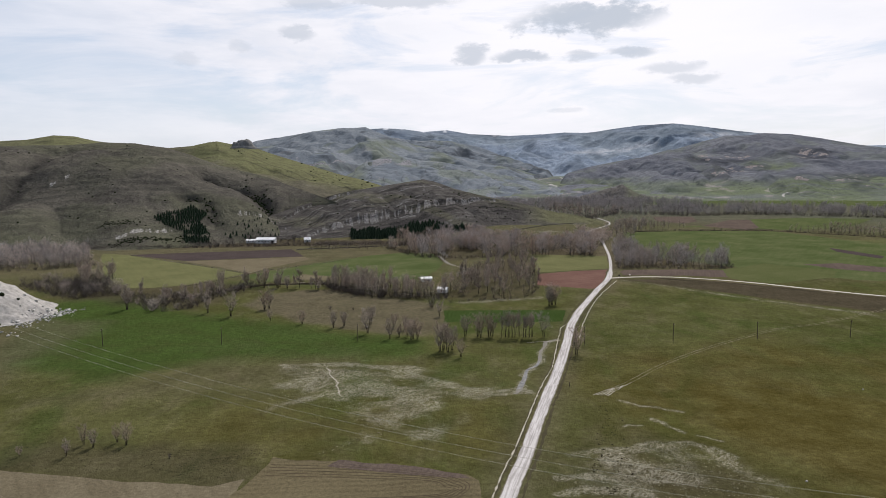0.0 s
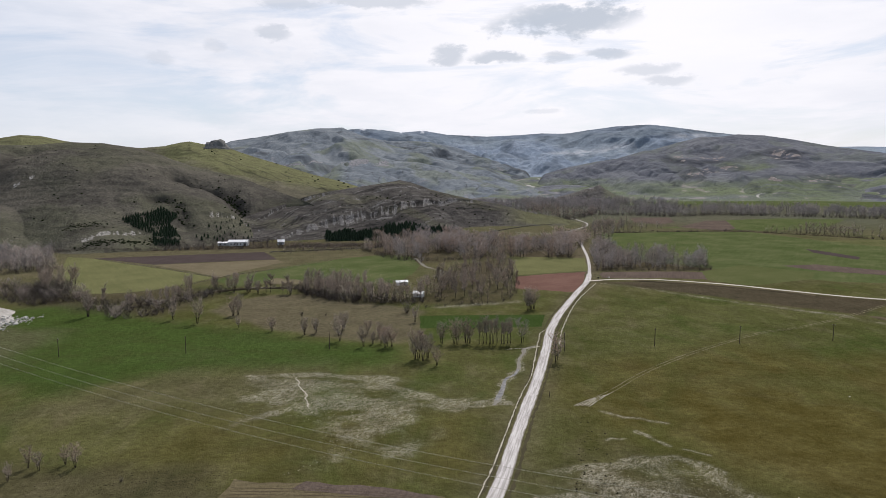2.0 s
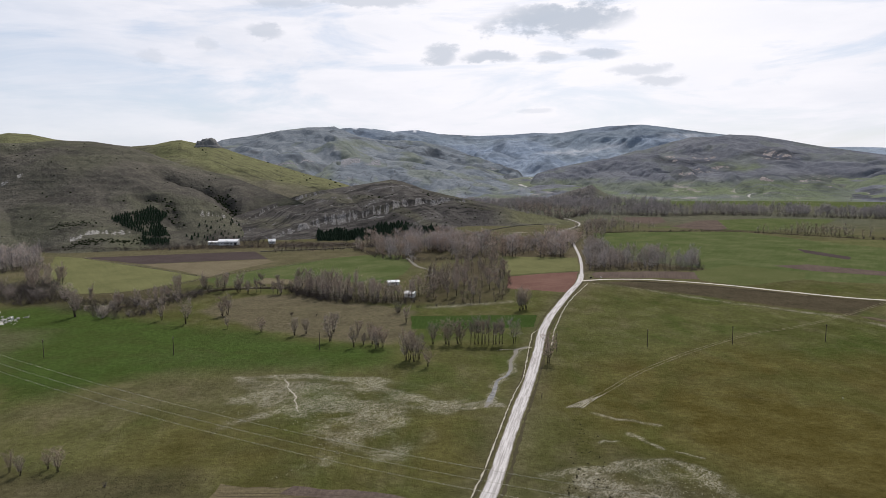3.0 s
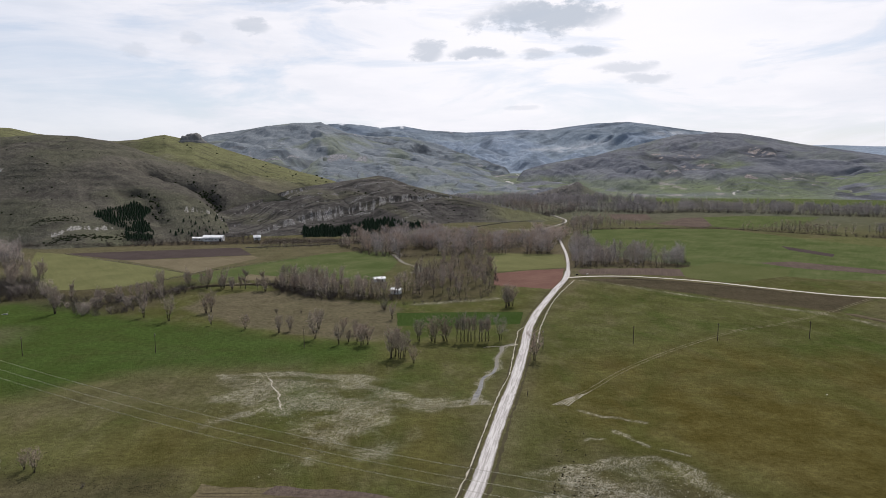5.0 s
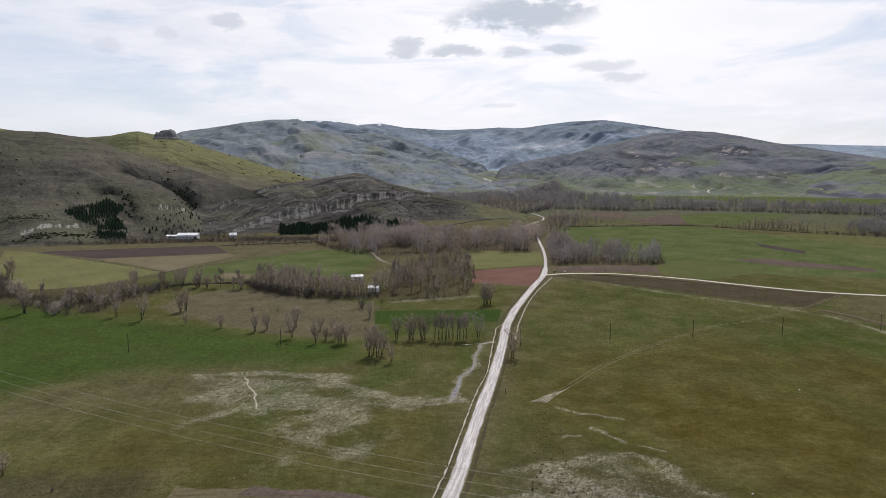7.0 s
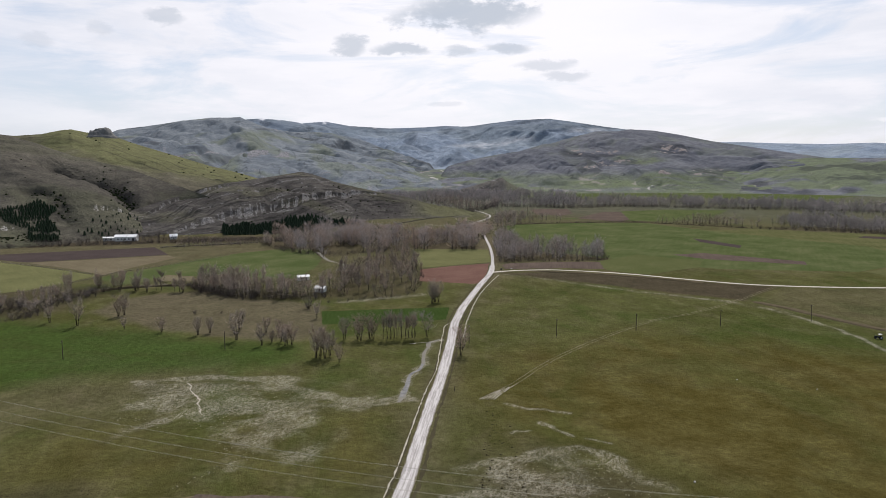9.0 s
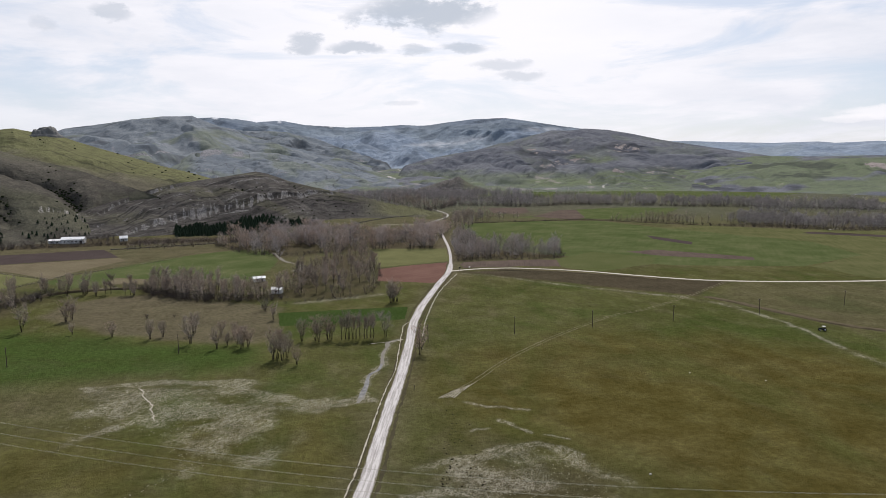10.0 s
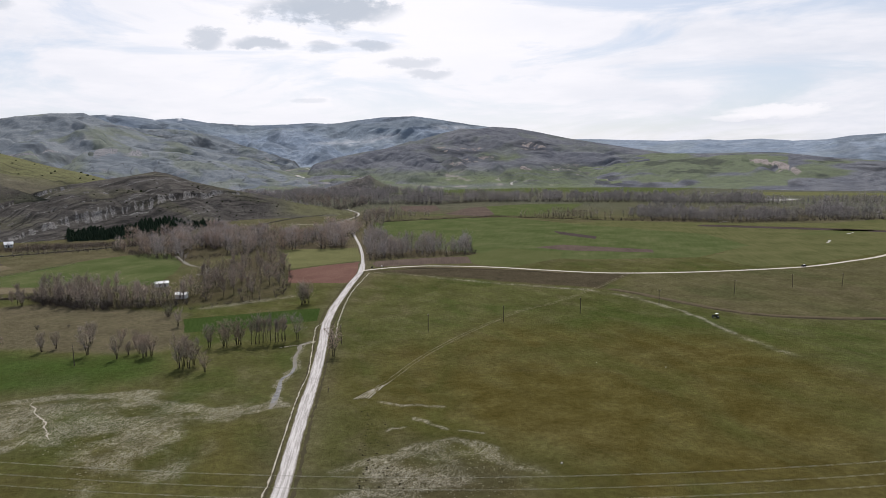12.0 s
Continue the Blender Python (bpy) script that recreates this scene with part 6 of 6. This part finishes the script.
# rock crown on the green ridge
rx, ry = -449.0, 1536.0
gx, gy = np.meshgrid(np.linspace(-34, 34, 60), np.linspace(-30, 30, 46))
top = 1 - (np.abs(gx - 3) / 24) ** 3 - (gy / 22) ** 2 + 0.45 * fbm(gx / 9, gy / 9, 4, 111)
gz = float(pasture.at(np.array(rx), np.array(ry))) - 3 + 14 * smooth(top, -0.3, 1.0) + 3.5 * np.exp(-((gx - 12) / 9) ** 2) * smooth(top, 0.0, 0.5) + 3.0 * fbm(gx / 6, gy / 6, 5, 112) * smooth(top, -0.3, 0.4) - 10 * smooth(-top, 0.5, 1.4)
tagged(new("rock_outcrop", mesh_of("rock_outcrop", np.stack([gx.ravel() + rx, gy.ravel() + ry, gz.ravel()], 1), grid_faces(*gx.shape), OUTCROP)), "dark craggy rock outcrop crowning the green ridge", "rock")

# ---- farm buildings ----
WHITE_WALL = plain("whitewash", (0.66, 0.65, 0.62), 0.85, 0.12, 0.6)
WHITE_ROOF = plain("pale_sheet_roof", (0.80, 0.80, 0.79), 0.5, 0.08, 0.5)
DARK_GAP = plain("dark_opening", (0.03, 0.03, 0.032), 0.6, 0.1, 1.0)
TIMBER = plain("grey_timber", (0.105, 0.085, 0.065), 0.9, 0.3, 2.0)
CERAMIC = plain("insulator", (0.35, 0.33, 0.30), 0.3, 0.1, 3.0)
ALUMINIUM = plain("conductor", (0.38, 0.38, 0.31), 0.8, 0.05, 1.0)


def box(bm, x0, x1, y0, y1, z0, z1, bevel=0.0):
    got = bmesh.ops.create_cube(bm, size=1.0, matrix=Matrix.Translation(((x0 + x1) / 2, (y0 + y1) / 2, (z0 + z1) / 2)) @ Matrix.Diagonal((x1 - x0, y1 - y0, z1 - z0, 1)))
    if bevel:
        bmesh.ops.bevel(bm, geom=list({e for v in got["verts"] for e in v.link_edges}), offset=bevel, segments=1, affect="EDGES")
    return bm


def boxed(*sizes, bevel=0.0):
    return box(bmesh.new(), *sizes, bevel)


def gable(length, width, low, high, over, thick=0.18):
    """A pitched roof along x."""
    bm = bmesh.new()
    l, w = length / 2 + over, width / 2 + over
    prof = [(-w, low), (0, high), (w, low), (w, low - thick), (0, high - thick), (-w, low - thick)]
    rings = [[bm.verts.new((x, y, z)) for y, z in prof] for x in (-l, l)]
    for k in range(6):
        bm.faces.new((rings[0][k], rings[0][(k + 1) % 6], rings[1][(k + 1) % 6], rings[1][k]))
    bm.faces.new(rings[0][::-1])
    bm.faces.new(rings[1])
    bmesh.ops.recalc_face_normals(bm, faces=bm.faces)
    return bm


def barn(name, x, y, turn, length, width, wall, ridge, label, openings, category="shed"):
    base = new(name)
    base.matrix_basis = pose(x, y, 0, 0, 0, turn)
    l, w, t = length / 2, width / 2, 0.25
    part("wall", boxed(-l, l, -w, -w + t, -0.2, wall), WHITE_WALL, base)
    part("wall", boxed(-l, l, w - t, w, -0.2, wall), WHITE_WALL, base)
    for sx0, sx1 in ((-l, -l + t), (l - t, l)):
        bm = boxed(sx0, sx1, -w + t, w - t, -0.2, wall)
        a = [bm.verts.new((px, py, pz)) for px in (sx0, sx1) for py, pz in ((-w + t, wall), (w - t, wall), (0, ridge - 0.25))]
        bm.faces.new((a[0], a[1], a[2]))
        bm.faces.new((a[3], a[5], a[4]))
        part("gable_wall", bm, WHITE_WALL, base)
    part("roof", gable(length, width, wall + 0.15, ridge, 0.5), WHITE_ROOF, base, "pale sheet metal roof")
    for ox, wide, low, high, kind in openings:
        part(kind, boxed(ox - wide / 2, ox + wide / 2, -w - 0.06, -w + 0.02, low, high, bevel=0.02), DARK_GAP, base, "dark opening" if kind == "door" else "")
    return tagged(base, label, category)


barn("long_shed", -199, 757, -4, 21, 8, 4.2, 6.6, "long white farm shed with a pale sheet roof", [(-7 + 3.5 * k, 1.6, 1.6, 2.8, "window") for k in range(4)] + [(8, 2.6, 0, 3.0, "door")])
barn("low_shed", -216, 761, -4, 12, 6, 3.0, 4.2, "low white annex shed beside the long shed", [(-3, 1.4, 1.0, 2.0, "window"), (2, 1.4, 1.0, 2.0, "window")])
barn("farm_house", -154.5, 765, 12, 7, 6, 2.9, 5.4, "small house with a pale pitched roof below the hill", [(-2, 1.1, 1.0, 2.3, "window"), (2, 1.1, 1.0, 2.3, "window"), (0, 1.1, 0, 2.1, "door")], "house")
# two made-up huts in place of the rough white tarps among the trees
barn("grove_hut", -13, 484, 15, 7.5, 4.5, 2.2, 3.4, "small white hut standing in for tarps half hidden in the grove", [(-1.5, 1.0, 0.9, 1.8, "window"), (1.5, 0.9, 0, 1.9, "door")], "hut")
barn("grove_hut", -1, 438, -20, 6, 4.5, 2.4, 3.8, "small pale hut standing in for tarps among bare trees", [(0, 1.0, 0.9, 1.8, "window")], "hut")


def stones(name, line, step, size, label, seed, mat):
    """A low dry wall or row of field stones, each a block of its own in one joined mesh."""
    r = random.Random(seed)
    st_v, st_f = [], []
    ball = [(-1, -1, -1), (1, -1, -1), (1, 1, -1), (-1, 1, -1), (-.7, -.7, 1), (.7, -.7, 1), (.7, .7, 1), (-.7, .7, 1)]
    for q in spline(line, step):
        n0, s = len(st_v), size * r.uniform(0.6, 1.3)
        x, y, t = q.x + r.gauss(0, 0.4), q.y + r.gauss(0, 0.4), r.uniform(0, 3.14)
        for a, b, c in ball:
            a, b = a * s * r.uniform(0.8, 1.2), b * s * r.uniform(0.8, 1.2)
            st_v.append((x + a * math.cos(t) - b * math.sin(t), y + a * math.sin(t) + b * math.cos(t), 0.3 * s + c * s * 0.6))
        st_f += [tuple(n0 + i for i in f) for f in ((4, 5, 6, 7), (0, 1, 5, 4), (1, 2, 6, 5), (2, 3, 7, 6), (3, 0, 4, 7))]
    return tagged(new(name, mesh_of(name, st_v, st_f, mat, flat=True)), label, "stones", kind="stuff")


PALE_STONE = plain("dry_bank_stone", (0.19, 0.172, 0.12), 0.95, 0.35, 0.6)
DARK_STONE = plain("field_stone", (0.12, 0.11, 0.088), 0.95, 0.35, 0.6)
stones("field_wall", [(-182, 473), (-170, 493), (-157, 520), (-147, 543), (-126, 564), (-101, 593), (-80, 620)], 1.6, 0.5, "low dry stone wall between the fields", 71, PALE_STONE)
stones("field_wall", [(-309, 660), (-262, 620), (-209, 577), (-157, 531)], 1.6, 0.45, "low earth and stone wall beside the grain field", 72, PALE_STONE)
stones("field_wall", [(-150, 690), (-60, 716), (20, 770), (60, 830), (140, 950), (200, 990)], 1.2, 0.9, "low embankment of stones along the hill foot", 73, DARK_STONE)
stones("ditch_bank", [(-166, 424), (-150, 452), (-133, 470), (-107, 478), (-83, 476)], 0.6, 0.9, "dark eroded bank of the stream", 74, DARK_STONE)


def earth_bank(line, tall, seed):
    """A low eroded step in the ground: sloping up to a lip, then level with the field behind."""
    pts = spline(line, 2.0)
    verts = []
    for i, q in enumerate(pts):
        d = (pts[min(i + 1, len(pts) - 1)] - pts[max(i - 1, 0)]).normalized()
        h = tall * (0.7 + 0.5 * float(fbm(i * 0.3, 1.0, 3, seed))) * min(1, i / 4, (len(pts) - 1 - i) / 4)
        o = 0.6 * float(fbm(i * 0.5, 7.0, 3, seed + 1))
        for s, z in ((-1.2, -0.05), (-0.5, 0.75 * h), (0.1, h), (1.4, 0.8 * h), (6.0, -0.05)):
            verts.append((q.x - d.y * (s + o), q.y + d.x * (s + o), z))
    ob = new("earth_bank", mesh_of("earth_bank", verts, grid_faces(len(pts), 5), EARTH))
    return tagged(ob, "low dark eroded earth bank between fields", "earth bank", kind="structure")


EARTH = plain("bank_earth", (0.075, 0.063, 0.040), 0.95, 0.35, 0.3)
earth_bank([(240, 360), (247, 340), (252, 318), (262, 284), (280, 262), (318, 241), (380, 225)], 0.7, 91)
earth_bank([(150, 486), (185, 470), (214, 449), (246, 420)], 1.0, 92)
earth_bank([(-175, 415), (-150, 448), (-133, 468), (-107, 476), (-80, 474)], 1.6, 93)
earth_bank([(230, 846), (300, 850), (386, 850), (420, 826), (500, 740)], 1.2, 94)
earth_bank([(560, 640), (610, 590), (650, 545), (690, 497)], 0.8, 97)


def clods(name, poly, count, lo, hi, label, seed, mat):
    """Loose clods and tussocks."""
    r = random.Random(seed)
    v, f = [], []
    for x, y in scatter(r, poly, count, 0.3):
        n0, s = len(v), r.uniform(lo, hi)
        for k in range(5):
            t = 2 * math.pi * k / 5 + r.random()
            v.append((x + s * math.cos(t), y + s * math.sin(t), 0.0))
        v.append((x + r.uniform(-.3, .3) * s, y + r.uniform(-.3, .3) * s, s * r.uniform(0.5, 1.0)))
        f += [(n0 + k, n0 + (k + 1) % 5, n0 + 5) for k in range(5)]
    return tagged(new(name, mesh_of(name, v, f, mat, flat=True)), label, "clods", kind="stuff")


TUFT = plain("dark_tuft", (0.032, 0.029, 0.018), 0.95, 0.3, 1.0)
PALE_TUFT = plain("pale_tuft", (0.20, 0.185, 0.125), 0.95, 0.3, 1.0)
clods("roadside_tufts", [(33, 150), (46, 150), (58, 215), (52, 222)], 110, 0.15, 0.4, "dark tussocks beside the road", 81, TUFT)
clods("meadow_clods", [(-85, 178), (-88, 190), (-50, 188), (-55, 172), (-64, 167)], 420, 0.07, 0.22, "dark clods of earth in the rough meadow", 82, TUFT)
clods("meadow_clods", [(-130, 175), (-130, 215), (-90, 205), (-88, 172)], 200, 0.07, 0.22, "dark clods of earth in the rough meadow", 83, TUFT)
clods("dead_grass", SALT_WEST, 600, 0.1, 0.3, "pale dead grass tufts on the salty meadow", 84, PALE_TUFT)
clods("dead_grass", SALT_EAST, 500, 0.1, 0.3, "pale dead grass tufts on the salty meadow", 85, PALE_TUFT)

# ---- power poles and the overhead line ----
def tube(points, radius, sides=8, taper=1.0):
    bm = bmesh.new()
    rings = []
    for i, q in enumerate(points):
        d = (points[min(i + 1, len(points) - 1)] - points[max(i - 1, 0)]).normalized()
        e = d.orthogonal().normalized()
        g = d.cross(e)
        rad = radius * (1 + (taper - 1) * i / (len(points) - 1))
        rings.append([bm.verts.new(q + e * (rad * math.cos(2 * math.pi * k / sides)) + g * (rad * math.sin(2 * math.pi * k / sides))) for k in range(sides)])
    for a, b in zip(rings, rings[1:]):
        for k in range(sides):
            bm.faces.new((a[k], a[(k + 1) % sides], b[(k + 1) % sides], b[k]))
    bm.faces.new(rings[0][::-1])
    bm.faces.new(rings[-1])
    return bm


def power_pole():
    base = new("power_pole")
    part("pole", tube([Vector((0, 0, -0.6)), Vector((0.02, 0, 4)), Vector((0, 0.03, 8.2))], 0.17, 8, 0.65), TIMBER, base)
    part("crossarm", boxed(-0.06, 0.06, -0.9, 0.9, 7.55, 7.68, bevel=0.015), TIMBER, base)
    for y in (-0.75, 0.75):
        part("insulator", tube([Vector((0, y, 7.66)), Vector((0, y, 7.78)), Vector((0, y, 7.92))], 0.07, 8, 0.6), CERAMIC, base)
    part("insulator", tube([Vector((0, 0, 8.15)), Vector((0, 0, 8.3)), Vector((0, 0, 8.42))], 0.07, 8, 0.6), CERAMIC, base)
    return tagged(base, "weathered wooden power pole with a short crossarm", "power pole", "poles across the meadow")


first = power_pole()
spread_poles = [(-159, 308, 0), (-104, 309, 1), (-41, 313, 0), (64, 303, -1), (106, 308, 1), (146, 310, 0), (190, 311, 1), (241, 313, -1), (299, 319, 1.5), (344, 319, -1.5), (373, 309, 2)]
first.matrix_basis = pose(-159, 308, 0, 0.5, 0, 4)
for k, (x, y, tilt) in enumerate(spread_poles[1:]):
    copy_thing(first, pose(x, y, 0, tilt, tilt * 0.6, 3 * k))


def line_at(x, drop):
    return Vector((x, 173.0 - 0.416 * x, 10.7 - drop - 0.0438 * x + 0.000455 * x * x))


line = tagged(new("overhead_line"), "thin overhead power line of paired conductors", "power line")
for drop in (0.0, 2.9, 5.6):
    for gap in (0.0, 0.45):
        part("wire", tube([line_at(x, drop) + Vector((0, gap, -0.1 * gap)) for x in range(-230, 241, 10)], 0.016, 4), ALUMINIUM, line)
for x in (-230, 240):
    foot = line_at(x, 0)
    part("mast", tube([Vector((foot.x, foot.y, -1)), Vector((foot.x, foot.y, foot.z / 2)), Vector((foot.x, foot.y, foot.z + 1))], 0.35, 8, 0.5), TIMBER, line)

# ---- vehicles ----
PAINT_DARK = plain("dark_paint", (0.03, 0.032, 0.035), 0.4, 0.1, 2.0)
PAINT_WHITE = plain("white_paint", (0.75, 0.75, 0.74), 0.4, 0.06, 2.0)
RUBBER = plain("rubber", (0.018, 0.018, 0.018), 0.9, 0.2, 4.0)
STEEL = plain("steel", (0.30, 0.30, 0.30), 0.5, 0.15, 3.0, metal=0.8)


def disc(r, width, x, y, z, hole=0.0):
    bm = bmesh.new()
    bmesh.ops.create_cone(bm, cap_ends=True, segments=20, radius1=r, radius2=r, depth=width, matrix=pose(x, y, z, 0, 90, 0))
    bmesh.ops.bevel(bm, geom=[e for e in bm.edges if abs((e.verts[0].co - e.verts[1].co).x) < 1e-5], offset=min(0.06, r * 0.15), segments=2, affect="EDGES")
    return bm


def tractor(x, y, turn):
    base = new("tractor")
    base.matrix_basis = pose(x, y, 0.04, 0, 0, turn) @ Matrix.Scale(0.85, 4)
    part("bonnet", boxed(-0.42, 0.42, 0.5, 2.3, 0.9, 1.6, bevel=0.1), PAINT_DARK, base)
    part("body", boxed(-0.5, 0.5, -1.2, 0.6, 0.6, 1.3, bevel=0.08), PAINT_DARK, base)
    for px in (-0.62, 0.62):
        for py in (-1.0, 0.4):
            part("cab_post", boxed(px - 0.04, px + 0.04, py - 0.04, py + 0.04, 1.25, 2.45, bevel=0.01), PAINT_DARK, base)
    part("cab_roof", boxed(-0.75, 0.75, -1.15, 0.55, 2.45, 2.62, bevel=0.06), PAINT_WHITE, base, "white cab roof")
    part("seat", boxed(-0.25, 0.25, -0.85, -0.35, 1.3, 1.75, bevel=0.06), RUBBER, base)
    part("exhaust", tube([Vector((0.25, 1.6, 1.55)), Vector((0.25, 1.6, 2.0)), Vector((0.25, 1.6, 2.4))], 0.04), STEEL, base)
    for px in (-0.85, 0.85):
        w = part("rear_wheel", disc(0.8, 0.42, px, -0.7, 0.8), RUBBER, base)
        part("rim", disc(0.42, 0.46, px, -0.7, 0.8), PAINT_WHITE, w)
        w = part("front_wheel", disc(0.48, 0.28, px * 0.85, 1.75, 0.48), RUBBER, base)
        part("rim", disc(0.24, 0.31, px * 0.85, 1.75, 0.48), PAINT_WHITE, w)
    return tagged(base, "dark tractor with a white cab roof standing in the meadow", "tractor")


tractor(246, 276, 70)


def small_car(x, y, turn):
    base = new("car")
    base.matrix_basis = pose(x, y, 0.2, 0, 0, turn)
    part("body", boxed(-0.85, 0.85, -2.0, 2.0, 0.35, 0.95, bevel=0.14), PAINT_DARK, base)
    bm = boxed(-0.78, 0.78, -1.4, 0.8, 0.93, 1.5)
    for v in bm.verts:
        if v.co.z > 1.2:
            v.co.x *= 0.82
            v.co.y = v.co.y * 0.72 - 0.1
    bmesh.ops.bevel(bm, geom=bm.edges[:], offset=0.06, segments=2, affect="EDGES")
    part("cabin", bm, DARK_GAP, base)
    part("roof", boxed(-0.60, 0.60, -1.05, 0.42, 1.49, 1.55, bevel=0.02), PAINT_WHITE, base, "pale roof panel")
    for px in (-0.8, 0.8):
        for py in (-1.25, 1.25):
            w = part("wheel", disc(0.32, 0.2, px, py, 0.32), RUBBER, base)
            part("rim", disc(0.19, 0.22, px, py, 0.32), STEEL, w)
    return tagged(base, "small dark car standing on the gravel side road", "car")


small_car(414, 372.3, 95)


# ---- road sign, post and stones ----
def road_sign(x, y, turn):
    base = new("road_sign")
    base.matrix_basis = pose(x, y, 0, 0, 0, turn)
    part("post", tube([Vector((0, 0, -0.4)), Vector((0, 0, 1.6)), Vector((0, 0, 3.2))], 0.05), STEEL, base)
    part("plate", boxed(-0.75, 0.75, -0.08, -0.05, 2.2, 3.1, bevel=0.01), PAINT_DARK, base, "dark back of a sign plate")
    return tagged(base, "road sign on a steel post at the junction", "road sign")


road_sign(127, 486, 15)
post = new("marker_post")
post.matrix_basis = pose(45.9, 243, 0, 2, 3, 0)
part("stake", tube([Vector((0, 0, -0.3)), Vector((0, 0, 0.9)), Vector((0.03, 0, 1.9))], 0.13, 8, 0.8), TIMBER, post)
tagged(post, "short dark wooden post beside the road", "post")
for x, y, s in ((139, 502, 1.1), (-217, 330, 1.2), (92, 165, 0.5), (171, 221, 0.4), (150, 236, 0.4)):
    ob = new("pale_stone", blocks[0])
    ob.matrix_basis = pose(x, y, 0.2 * s, 8, 5, 40)
    ob.scale = (1.2 * s, s, 0.7 * s)
    tagged(ob, "single pale stone lying in the meadow", "stone")
